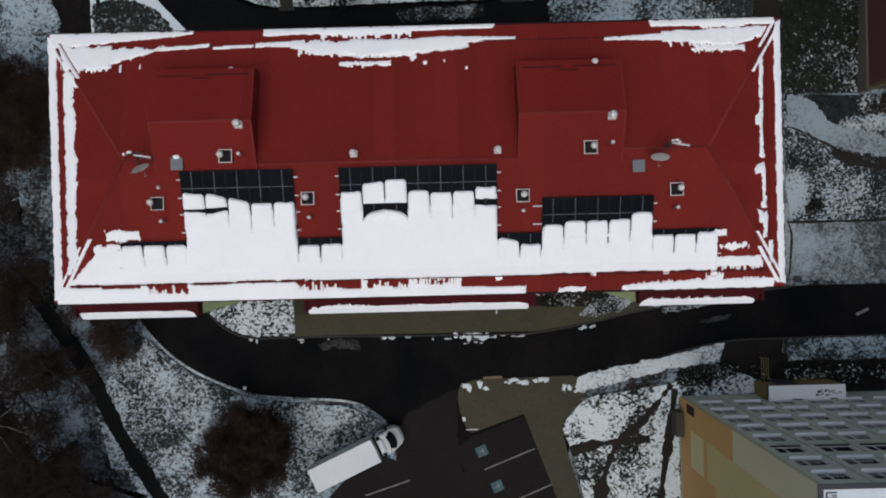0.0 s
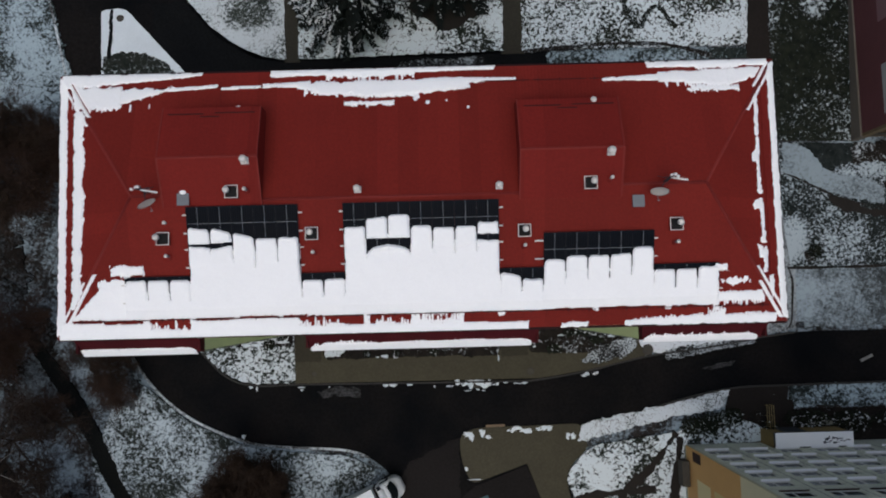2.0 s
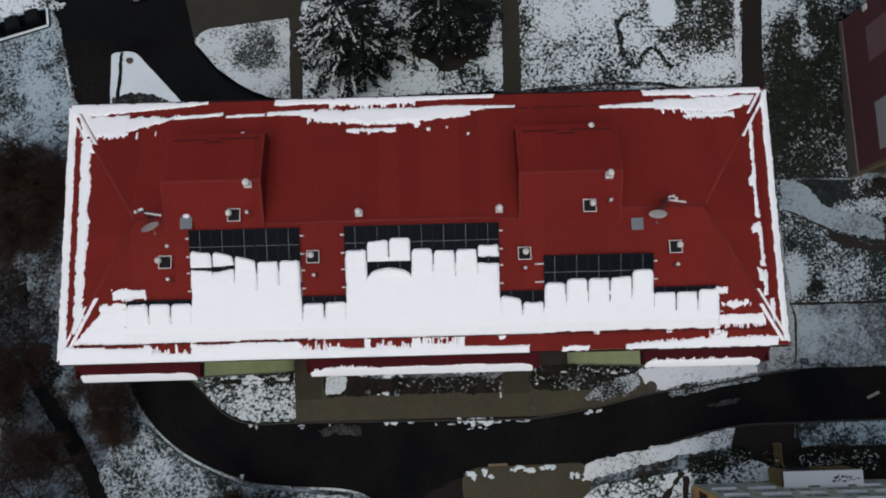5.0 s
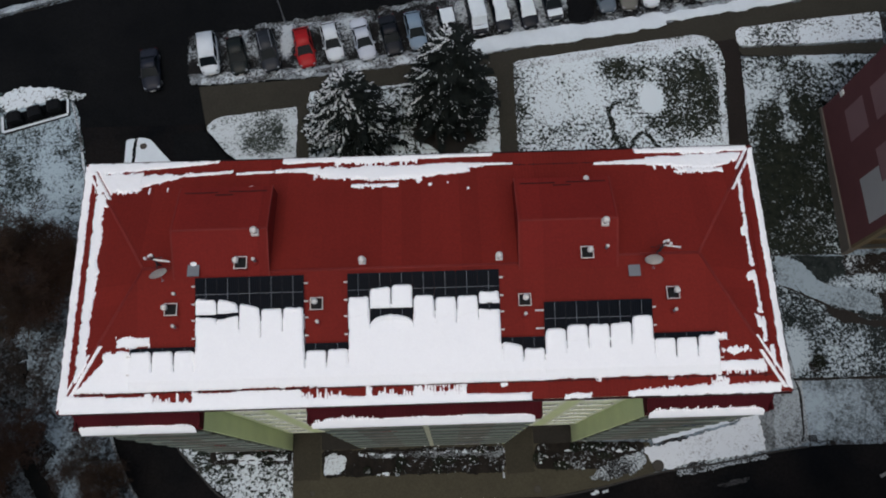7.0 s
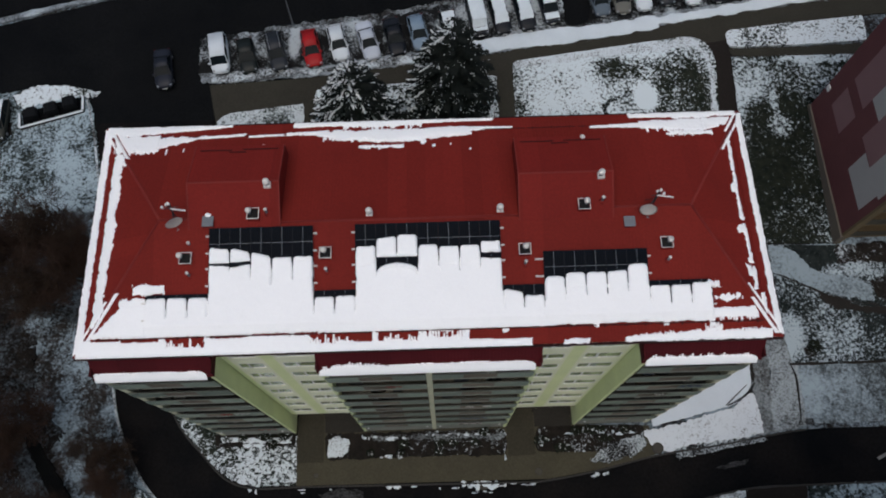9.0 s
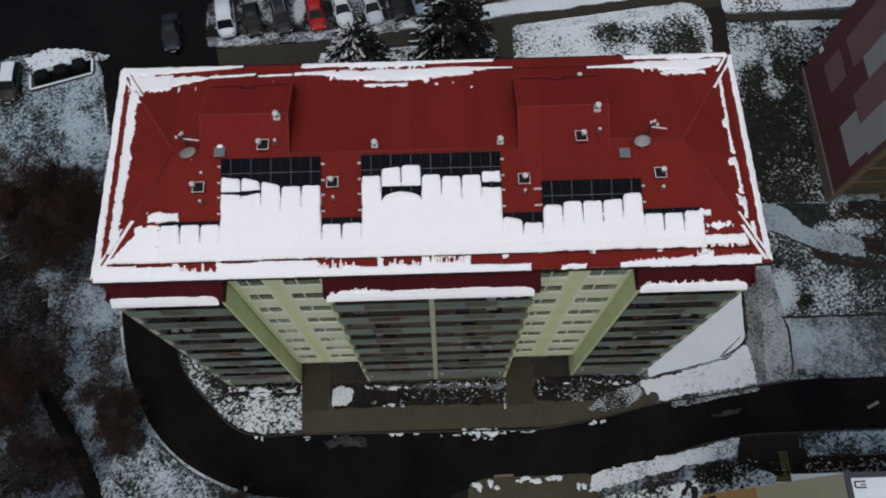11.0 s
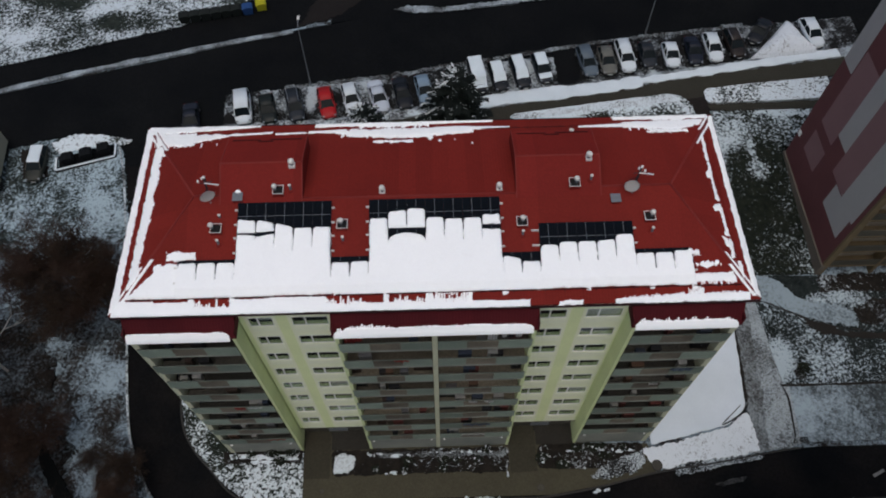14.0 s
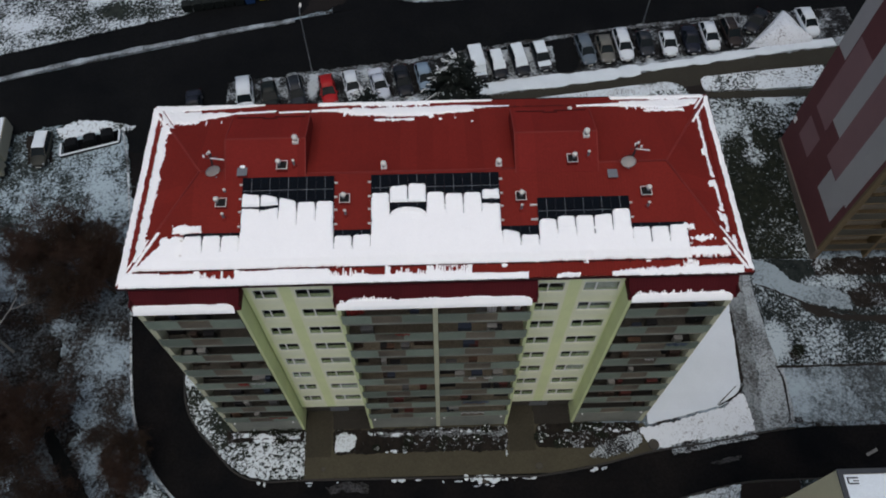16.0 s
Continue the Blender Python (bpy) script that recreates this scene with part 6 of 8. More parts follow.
        part("panel_joint", boxes((xj, xj + 0.05, y1 - 0.02, y1 + 0.006, 0.4, top)), SLATE, b, "dark vertical joint between wall panels", M)
    for k in range(1, 8):
        part("panel_joint", boxes((x0 + 0.3, x0 + 24, y1 - 0.02, y1 + 0.004, 2.45 + 2.82 * k, 2.49 + 2.82 * k)), FACADE_JOINT, b, "thin horizontal joint between wall panels", M)
    v = part("vestibule", boxes((29.3, 36.0, y1 + 0.01, y1 + 1.27, 0, 2.74)), OCHRE_SHADE, b, "ochre walls of the entrance porch", M)
    part("door", boxes((30.4, 32.4, y1 + 1.26, y1 + 1.31, 0.1, 2.3), bevel=0.01), SLATE, v, "dark glazed porch door")
    c = part("entrance_canopy", boxes((29.3, 36.1, y1 + 0.02, y1 + 1.36, 2.75, 2.93), bevel=0.02), SLATE, b, "dark-edged entrance canopy with snow", M)
    bm = boxes((29.36, 36.05, y1 + 0.12, y1 + 1.32, 2.935, 3.05), bevel=0.04)
    part("canopy_snow", bm, SNOW, c, "smooth snow on the canopy")
    r = random.Random(8)
    for i in range(26):
        mx, my = 33.4 + 2.3 * r.random(), y1 + 0.25 + 0.65 * r.random()
        w, d = r.uniform(0.06, 0.45), r.uniform(0.05, 0.12)
        part("melt_mark", boxes((mx, mx + w, my, my + d, 3.04, 3.056)), SLATE, c)


def pink_block():
    x0, y0, y1, top = 38.7, 15.2, 29.6, 27.0
    b = empty("apartment_building", x0, y0, 1.2, "maroon, rose and grey panel block with loggias", "building")
    M = Matrix.Translation((-x0, -y0, -1.2))
    part("gable_wall", boxes((x0, x0 + 0.3, y0 + 0.3, y1, 2.9, top)), MAROON, b, "maroon gable wall with painted fields", M)
    part("plinth", boxes((x0 - 0.18, x0 + 0.3, y0 - 0.02, y1 + 0.1, 0.3, 2.9)), TAN, b, "tan plinth of the gable", M)
    for ya, yb, za, zb, mt in ((24.3, 27.45, 6.3, 9.3, ROSE), (24.3, 27.45, 10.6, 20.0, ROSE), (22.1, 24.3, 12.2, 24.0, PALE_GREY), (19.1, 22.1, 9.5, 22.0, ROSE), (16.4, 20.6, 6.35, 9.4, PALE_GREY), (16.0, 19.1, 9.4, 26.0, PALE_GREY), (27.6, 29.6, 16.9, 26.0, PALE_GREY)):
        part("painted_field", boxes((x0 - 0.006, x0 + 0.02, ya, yb, za, zb)), mt, b, "rose painted field" if mt is ROSE else "pale grey painted field", M)
    part("gable_lamp", boxes((x0 - 0.12, x0, 28.9, 29.4, 6.3, 6.9), bevel=0.03), WHITE, b, "white box on the gable", M)
    part("corner_strip", boxes((x0 - 0.02, x0 + 0.6, y0 + 0.02, y0 + 0.3, 0.3, top)), UMBER, b, "ochre corner strip", M)
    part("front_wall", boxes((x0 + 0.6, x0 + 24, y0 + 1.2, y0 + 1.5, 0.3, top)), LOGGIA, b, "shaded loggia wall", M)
    for k in range(9):
        z = 2.6 + 2.82 * k
        s = part("balcony", boxes((x0 + 0.62, x0 + 16, y0 + 0.05, y0 + 1.2, z, z + 0.2)), UMBER, b, "balcony with ochre slab edge", M)
        part("parapet_panel", boxes((x0 + 0.62, x0 + 5.4, y0 + 0.06, y0 + 0.14, z + 0.25, z + 1.25), bevel=0.01), DULL, s)
        part("parapet_panel", boxes((x0 + 5.7, x0 + 16, y0 + 0.06, y0 + 0.14, z + 0.25, z + 1.25), bevel=0.01), DULL, s)
    part("loggia_side_wall", boxes((x0 + 5.4, x0 + 5.68, y0 + 0.02, y0 + 1.2, 0.3, top)), UMBER, b, "ochre dividing wall", M)
    part("rear_wall", boxes((x0 + 0.3, x0 + 24, y1 - 0.3, y1, 0.3, top)), MAROON, b, "maroon rear wall", M)
    part("flat_roof", boxes((x0, x0 + 24, y0, y1, top, top + 0.2)), CLEAN_SNOW, b, "flat roof under snow", M)


ochre_block()
pink_block()


def handrail(x, y0, y1):
    t = empty("handrail", x, y0, 0, "thin yellowish metal handrail beside the porch steps", "handrail", "porch handrails")
    L = y1 - y0
    bm = bmesh.new()
    for z in (0.5, 0.95):
        tube(bm, (0, 0, z), (0, L, z), 0.035, sides=8)
    part("rail", bm, BRASS, t)
    for k in range(3):
        bm = bmesh.new()
        tube(bm, (0, L * (0.04 + 0.46 * k), 0), (0, L * (0.04 + 0.46 * k), 0.95), 0.03, sides=8)
        part("post", bm, BRASS, t)


BRASS = surface("weathered_yellow_paint", (0.26, 0.20, 0.09), 0.6, vary=0.2)
handrail(29.85, -10.3, -8.3)
handrail(30.25, -10.3, -8.3)
slab("pavement", [(30.0, -10.4), (32.7, -10.4), (32.4, -8.0), (29.8, -8.0)], 0.10, DRIVE, "dark wet walk to the porch")
slab("kerb", [(33.2, -10.3), (35.9, -10.2), (35.6, -9.9), (33.4, -10.0)], 0.4, CONCRETE, "low concrete planter edge by the porch")

# ---------------------------------------------------------------- fixtures on the roof
def ball(bm, x, y, z, r, sides=14, squash=1.0):
    turned(bm, [(r * 0.04, z - r * squash)] + [(r * math.sin(a), z - r * squash * math.cos(a)) for a in (0.35, 0.7, 1.05, 1.4, 1.75, 2.1, 2.45, 2.8)] + [(r * 0.04, z + r * squash)], sides, (x, y, 0))
    return bm


def shaft_vent(x, y, dx):
    """A square shaft with a pale rim and a round turbine cowl on a stem."""
    z = roof_z(x, y) if not (-13.45 < x < -8.25 or 5.27 < x < 10.66) or y < 6.8 else dormer_z(y)
    t = empty("shaft_vent", x, y, z, "square pale-rimmed roof shaft with a white ball cowl", "roof vent", "roof vents")
    h = 0.20
    part("kerb_wall", boxes((-0.33, 0.33, -0.33, -0.29, -0.15, h), (-0.33, 0.33, 0.29, 0.33, -0.15, h), (-0.33, -0.29, -0.29, 0.29, -0.15, h), (0.29, 0.33, -0.29, 0.29, -0.15, h)), RED_PLAIN, t, "red metal shaft wall")
    part("rim", boxes((-0.345, 0.345, -0.345, -0.305, h + 0.002, h + 0.025), (-0.345, 0.345, 0.305, 0.345, h + 0.002, h + 0.025), (-0.345, -0.305, -0.305, 0.305, h + 0.002, h + 0.025), (0.305, 0.345, -0.305, 0.305, h + 0.002, h + 0.025)), ZINC, t, "pale metal rim")
    # black block set high in the shaft, in place of its deep shade
    part("shaft_shade_fill", boxes((-0.285, 0.285, -0.285, 0.285, -0.02, 0.15)), BLACK, t, "black fill for the shade in the shaft")
    stem = bmesh.new()
    tube(stem, (dx, 0.06, 0.0), (dx, 0.06, 0.44), 0.10, sides=12)
    part("stem", stem, GREY_METAL, t)
    cow = part("cowl", ball(bmesh.new(), dx, 0.06, 0.50, 0.175), ZINC, t, "white ball cowl", smooth=True)
    fins = bmesh.new()
    for k in range(12):
        a = k * math.tau / 12
        tube(fins, (dx + 0.178 * math.cos(a), 0.06 + 0.178 * math.sin(a), 0.45), (dx + 0.178 * math.cos(a + 0.2), 0.06 + 0.178 * math.sin(a + 0.2), 0.59), 0.010, sides=4)
    part("vane", fins, GREY_METAL, cow)


for x, y, dx in ((-9.74, 7.42, -0.2), (-5.72, 5.2, -0.06), (5.5, 5.08, 0.04), (-13.55, 5.12, -0.26), (13.52, 5.22, 0.14), (8.95, 7.42, 0.12)):
    shaft_vent(x, y, dx)


def pipe_vent(x, y, z):
    t = empty("pipe_vent", x, y, z, "small grey pipe vent with a rain cap", "roof vent", "pipe vents")
    bm = bmesh.new()
    tube(bm, (0, 0, -0.1), (0, 0, 0.48), 0.075, sides=10)
    part("pipe", bm, GREY_METAL, t)
    part("flashing", turned(bmesh.new(), [(0.2, -0.08), (0.18, 0.03), (0.09, 0.08)], 12), RED_PLAIN, t)
    part("rain_cap", turned(bmesh.new(), [(0.10, 0.5), (0.10, 0.53), (0.02, 0.60)], 12), ZINC, t, "pale rain cap", smooth=True)


for x, y in ((-13.35, 4.2), (-5.66, 4.22), (5.5, 4.3), (13.55, 4.28)):
    pipe_vent(x, y, roof_z(x, y))
for x, y in ((-8.98, 7.5), (10.0, 7.62)):
    pipe_vent(x, y, dormer_z(y))
pipe_vent(-13.4, 5.95, roof_z(-13.4, 5.95) - 0.3)


def cowl_vent(x, y, z, r):
    t = empty("cowl_vent", x, y, z, "white ball vent on a square base", "roof vent", "cowl vents")
    part("flange", boxes((-r * 0.85, r * 0.95, -r * 0.95, r * 0.75, -0.15, 0.12), bevel=0.03), ZINC, t, "pale square base")
    part("throat", turned(bmesh.new(), [(r * 0.62, 0.1), (r * 0.62, 0.32)], 14), GREY_METAL, t)
    part("cowl", ball(bmesh.new(), 0, 0, 0.40, r * 0.92), ZINC, t, "white ball cowl", smooth=True)


for x, y, z, r in ((-3.24, 7.45, 29.05, 0.21), (4.21, 7.45, 29.05, 0.21), (-8.9, 8.95, 30.05, 0.22), (9.94, 8.93, 30.05, 0.22), (-9.5, 11.95, 28.55, 0.19), (9.35, 11.9, 28.75, 0.19)):
    cowl_vent(x, y, z, r)

for x, y, snowy in ((-12.3, 7.1, True), (11.5, 6.45, False)):
    t = empty("roof_hatch", x, y, roof_z(x, y) if not snowy else dormer_z(y), "grey metal roof hatch with a raised lid", "roof hatch", "roof hatches")
    part("hatch_kerb", boxes((-0.29, 0.29, -0.29, 0.29, -0.25, 0.12), bevel=0.02), RED_PLAIN, t)
    part("lid", boxes((-0.32, 0.32, -0.32, 0.32, 0.124, 0.18), bevel=0.02), GREY_METAL, t, "flat grey metal lid")
    if snowy:
        bm = ball(bmesh.new(), 0, 0.36, 0.19, 0.12, squash=0.55)
        for v in bm.verts:
            v.co.x *= 1.5
        part("snow_lump", bm, SNOW, t, "lump of snow", smooth=True)


MAST = surface("dark_mast", (0.035, 0.035, 0.04), 0.6, vary=0.15, spec=0.15)


def satellite_mast(x, y, z, face, yagi):
    t = empty("satellite_mast", x, y, z, "grey satellite dish and aerials on a short mast", "antenna", "aerials")
    mast = bmesh.new()
    tube(mast, (0, 0, -0.3), (0, 0, 1.75), 0.03, sides=8)
    tube(mast, (0, 0, 0.9), (0.22, 0.35, 0), 0.015, sides=6)
    tube(mast, (0, 0, 0.9), (-0.3, 0.3, 0), 0.015, sides=6)
    tube(mast, (-0.3, 0.0, 1.2), (0.5, 0.1, 1.3), 0.025, sides=6)
    tube(mast, (0, 0, 0.75), (-0.42 if yagi > 0 else 0.1, -0.52, 0.78), 0.03, sides=6)
    tube(mast, (0, -0.1, 0.5), (0.1, 0.12, 1.6), 0.05, sides=6)
    part("mast", mast, MAST, t, "dark mast and brackets")
    # the dish: a shallow bowl tipped up and turned to its satellite
    bm = bmesh.new()
    rings = []
    for i in range(7):
        r = 0.49 * i / 6
        rings.append([bm.verts.new((r * math.cos(k * math.tau / 24), r * 0.90 * math.sin(k * math.tau / 24), 0.30 * r * r)) for k in range(24)] if i else [bm.verts.new((0, 0, 0))])
    for k in range(24):
        bm.faces.new((rings[0][0], rings[1][k], rings[1][(k + 1) % 24]))
        for p, q in zip(rings[1:], rings[2:]):
            bm.faces.new((p[k], q[k], q[(k + 1) % 24], p[(k + 1) % 24]))
    bmesh.ops.solidify(bm, geom=bm.faces[:], thickness=0.012)
    m = pose(-0.42 if yagi > 0 else 0.1, -0.58, 0.75, 70 if yagi > 0 else 86, 0, face)
    d = part("dish", bm, ZINC, t, "light grey dish", m, True)
    arm = bmesh.new()
    tube(arm, (0, -0.43, 0.06), (0, -0.24, 0.44), 0.014, sides=6)
    tube(arm, (-0.07, -0.24, 0.46), (0.07, -0.24, 0.46), 0.03, sides=8)
    part("feed_arm", arm, GREY_METAL, d)
    for dx, dy, dz in ((-0.05, 0.05, 1.65), (0.10, 0.06, 1.78), (0.34 * yagi, 0.0, 1.45)):
        part("aerial_box", boxes((dx - 0.06, dx + 0.06, dy - 0.06, dy + 0.06, dz - 0.09, dz + 0.09), bevel=0.015), WHITE, t, "white receiver box")
    ya = bmesh.new()
    tube(ya, (0, 0, 1.25), (0.9, -0.16, 1.27), 0.035, sides=8)
    for k in range(7):
        u = 0.2 + 0.11 * k
        tube(ya, (u, -0.16 * u / 0.9 - 0.09, 1.26), (u, -0.16 * u / 0.9 + 0.09, 1.26), 0.008, sides=5)
    part("yagi_aerial", ya, WHITE, t, "white directional aerial")


satellite_mast(-14.15, 7.5, 29.1, 30, -1)
satellite_mast(12.85, 7.45, 29.1, -8, 1)

# ends of the mounting rails that stick out beside the panels
rail_ends = []
for row, spans in ((0, ((3, 8), (10, 17))), (1, ((3, 8), (10, 17), (19, 24))), (2, ((0, 27),))):
    for p, q in spans:
        for off in (0.42, 1.36):
            y = PV_TOP - row * PV_STEP_Y - off
            for x, s in ((PV_X0 + p * PV_W, -1), (PV_X0 + q * PV_W, 1)):
                ln = 0.45 if (p == 19 and s < 0) else 0.2
                z = roof_z(x, y) + 0.12
                rail_ends.append((x, x + s * ln, y, z))
for xa, xb, y, z in rail_ends:
    a, b = sorted((xa, xb))
    put("rail_end", mesh_of("rail_end", [(u, v, w) for u in (a, b) for v in (y - 0.035, y + 0.035) for w in (z - 0.12, z + 0.03)], [(0, 1, 3, 2), (4, 6, 7, 5), (0, 4, 5, 1), (2, 3, 7, 6), (0, 2, 6, 4), (1, 5, 7, 3)], ZINC), label="bright aluminium mounting-rail end beside the panels", category="rail", group="rail ends")

# ---------------------------------------------------------------- vehicles
TYRE = surface("tyre_rubber", (0.012, 0.012, 0.012), 0.8, vary=0.1)
CAR_GLASS = surface("dark_car_glass", (0.013, 0.020, 0.024), 0.2, vary=0.05, spec=0.10)
LAMP_GLASS = surface("headlight_glass", (0.26, 0.28, 0.30), 0.15, vary=0.05, spec=0.5)
TAIL = surface("tail_light", (0.07, 0.005, 0.006), 0.25, vary=0.05)
PAINT = {}


def paint(name, rgb):
    if name not in PAINT:
        PAINT[name] = surface("car_paint_" + name, rgb, 0.40, vary=0.05, spec=0.22, scale=2.0, second=tuple(c * 0.9 for c in rgb))
    return PAINT[name]


def loft(sections, closed_ends=True):
    """A skin over cross sections, each a list of points; the sections have the same number."""
    bm = bmesh.new()
    rows = [[bm.verts.new(p) for p in s] for s in sections]
    n = len(rows[0])
    for a, b in zip(rows, rows[1:]):
        for i in range(n - 1):
            bm.faces.new((a[i], a[i + 1], b[i + 1], b[i]))
    if closed_ends:
        bm.faces.new(rows[0][::-1])
        bm.faces.new(rows[-1])
    bmesh.ops.recalc_face_normals(bm, faces=bm.faces[:])
    return bm


def car(x, y, heading, length, kind, colour, rgb, snow, label):
    """A car; its nose points along heading. kind: hatch, saloon, estate, van.
    snow: 1 on the roof, 2 all over, 3 on roof and windscreen, 4 on roof and bonnet."""
    L, W = length, 1.78 if kind != "van" else 1.86
    belt = 0.92 if kind != "van" else 1.05
    roof = {"hatch": 1.46, "saloon": 1.43, "estate": 1.47, "van": 1.82}[kind]
    t = empty("car", x, y, rise(y) + 0.02, label, "car", "parked cars", turn=heading)
    mt = paint(colour, rgb)
    hood = {"hatch": 0.26, "saloon": 0.27, "estate": 0.25, "van": 0.17}[kind] * L
    nose, tail = L / 2, -L / 2

    def ring(px, half, low, high, crown):
        return [(px, -half * 0.92, low), (px, -half, low + 0.18), (px, -half, high - 0.16), (px, -half * 0.93, high - 0.03), (px, -half * 0.5, high + crown), (px, 0, high + crown * 1.25), (px, half * 0.5, high + crown), (px, half * 0.93, high - 0.03), (px, half, high - 0.16), (px, half, low + 0.18), (px, half * 0.92, low)]

    trunk = belt - 0.02
    secs = [ring(tail, W / 2 * 0.72, 0.42, trunk - 0.22, 0.02), ring(tail + 0.10, W / 2 * 0.90, 0.30, trunk - 0.05, 0.03), ring(tail + 0.45, W / 2 * 0.98, 0.24, trunk, 0.04), ring(0, W / 2, 0.22, belt, 0.03), ring(nose - hood, W / 2, 0.22, belt - 0.02, 0.04), ring(nose - 0.55, W / 2 * 0.97, 0.24, belt - 0.13, 0.05), ring(nose - 0.18, W / 2 * 0.88, 0.28, belt - 0.24, 0.04), ring(nose, W / 2 * 0.66, 0.38, belt - 0.40, 0.02)]
    part("body", loft(secs), mt, t, "", None, True)
    # greenhouse: a glass core with the painted roof laid on its pillars
    c0 = nose - hood + 0.05
    c1 = tail + {"hatch": 0.22, "saloon": 0.95, "estate": 0.15, "van": 0.10}[kind]
    r0 = c0 - {"van": 0.55}.get(kind, 0.85)
    r1 = c1 + {"hatch": 0.55, "saloon": 0.62, "estate": 0.35, "van": 0.18}[kind]
    wb, wr = W / 2 * 0.93, W / 2 * 0.74 if kind != "van" else W / 2 * 0.84
    z0, z1 = belt - 0.03, roof - 0.05

    def quad(a, b, c, d, out):
        bm = bmesh.new()
        f = bm.faces.new([bm.verts.new(p) for p in (a, b, c, d)])
        bmesh.ops.solidify(bm, geom=[f], thickness=0.03)
        bmesh.ops.recalc_face_normals(bm, faces=bm.faces[:])
        return bm

    part("windscreen", quad((c0, -wb * 0.94, z0), (c0, wb * 0.94, z0), (r0, wr * 0.93, z1), (r0, -wr * 0.93, z1), 1), CAR_GLASS, t, "dark sloping windscreen")
    part("rear_window", quad((c1, wb * 0.92, z0), (c1, -wb * 0.92, z0), (r1, -wr * 0.92, z1), (r1, wr * 0.92, z1), 1), CAR_GLASS, t, "dark rear window")
    for s in (-1, 1):
        part("side_window", quad((c0 - 0.10, s * wb, z0), (c1 + 0.08, s * wb, z0), (r1 + 0.03, s * wr, z1), (r0 - 0.04, s * wr, z1), s), CAR_GLASS, t)
        for a, b in (((c0, s * wb, z0), (r0, s * wr, z1)), ((c1, s * wb, z0), (r1, s * wr, z1)), (((c0 + c1) / 2, s * (wb + 0.012), z0), ((r0 + r1) / 2, s * (wr + 0.012), z1))):
            pil = bmesh.new()
            tube(pil, a, b, 0.045, sides=6)
            part("pillar", pil, mt, t)
        mir = boxes((c0 - 0.32, c0 - 0.18, min(s * (W / 2 + 0.02), s * (W / 2 + 0.17)), max(s * (W / 2 + 0.02), s * (W / 2 + 0.17)), z0 + 0.02, z0 + 0.14), bevel=0.02)
        part("mirror", mir, mt, t)
        part("headlight", boxes((nose - 0.34, nose - 0.12, min(s * W * 0.29, s * W * 0.42), max(s * W * 0.29, s * W * 0.42), belt - 0.38, belt - 0.225), bevel=0.03), LAMP_GLASS, t, "clear headlight")
        part("tail_light", boxes((tail + 0.03, tail + 0.14, min(s * W * 0.33, s * W * 0.45), max(s * W * 0.33, s * W * 0.45), belt - 0.30, belt - 0.08), bevel=0.02), TAIL, t, "red tail light")
    rr = lambda px, half, z, cr: [(px, -half, z - 0.05), (px, -half * 0.9, z), (px, 0, z + cr), (px, half * 0.9, z), (px, half, z - 0.05)]
    roofbm = loft([rr(r1 - 0.05, wr * 0.96, z1 + 0.02, 0.02), rr((r0 + r1) / 2, wr * 1.02, z1 + 0.05, 0.04), rr(r0 + 0.04, wr * 0.98, z1 + 0.02, 0.03)], False)
    bmesh.ops.solidify(roofbm, geom=roofbm.faces[:], thickness=0.03)
    part("roof", roofbm, mt, t, "", None, True)
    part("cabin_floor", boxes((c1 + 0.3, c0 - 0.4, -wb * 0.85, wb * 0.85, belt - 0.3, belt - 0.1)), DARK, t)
    part("number_plate", boxes((nose - 0.01, nose + 0.02, -0.26, 0.26, belt - 0.60, belt - 0.49)), WHITE, t)
    part("bumper", boxes((nose - 0.2, nose + 0.015, -W * 0.32, W * 0.32, 0.30, 0.42), bevel=0.03), PV_FRAME, t, "dark lower bumper")
    for px in (nose - 0.85, tail + 0.80):
        for s in (-1, 1):
            wh = bmesh.new()
            tube(wh, (px, s * (W / 2 - 0.20), 0.31), (px, s * (W / 2 + 0.005), 0.31), 0.31, sides=14)
            w = part("wheel", wh, TYRE, t)
            rim = bmesh.new()
            tube(rim, (px, s * (W / 2 + 0.004), 0.31), (px, s * (W / 2 + 0.014), 0.31), 0.19, sides=10)
            part("rim", rim, ALU, w)
    if "roof rails" in label:
        for s in (-1, 1):
            bar = bmesh.new()
            tube(bar, (r1 + 0.1, s * wr * 0.86, z1 + 0.10), (r0 - 0.1, s * wr * 0.86, z1 + 0.10), 0.022, sides=6)
            for px in (r1 + 0.12, r0 - 0.12):
                tube(bar, (px, s * wr * 0.86, z1 + 0.03), (px, s * wr * 0.86, z1 + 0.10), 0.02, sides=6)
            part("roof_rail", bar, ALU, t, "pale metal roof rail")
    if snow:
        def blanket(px0, px1, half, z_at, thick):
            cells = 9
            bm = bmesh.new()
            grid = []
            for i in range(cells + 1):
                row = []
                for j in range(cells + 1):
                    u, v = i / cells, j / cells
                    e = min(u, 1 - u, v, 1 - v) * 2
                    px = px0 + (px1 - px0) * u + 0.05 * noise.noise(Vector((u * 3, v * 3, x)))
                    py = half * (2 * v - 1) + 0.05 * noise.noise(Vector((u * 3, v * 3, x + 5)))
                    row.append(bm.verts.new((px, py, z_at(px) + thick * math.sqrt(min(1, e * 3)) * (0.8 + 0.3 * noise.noise(Vector((u * 2, v * 2, x + 9)))) - 0.01)))
                grid.append(row)
            for i in range(cells):
                for j in range(cells):
                    bm.faces.new((grid[i][j], grid[i + 1][j], grid[i + 1][j + 1], grid[i][j + 1]))
            bmesh.ops.recalc_face_normals(bm, faces=bm.faces[:])
            return bm
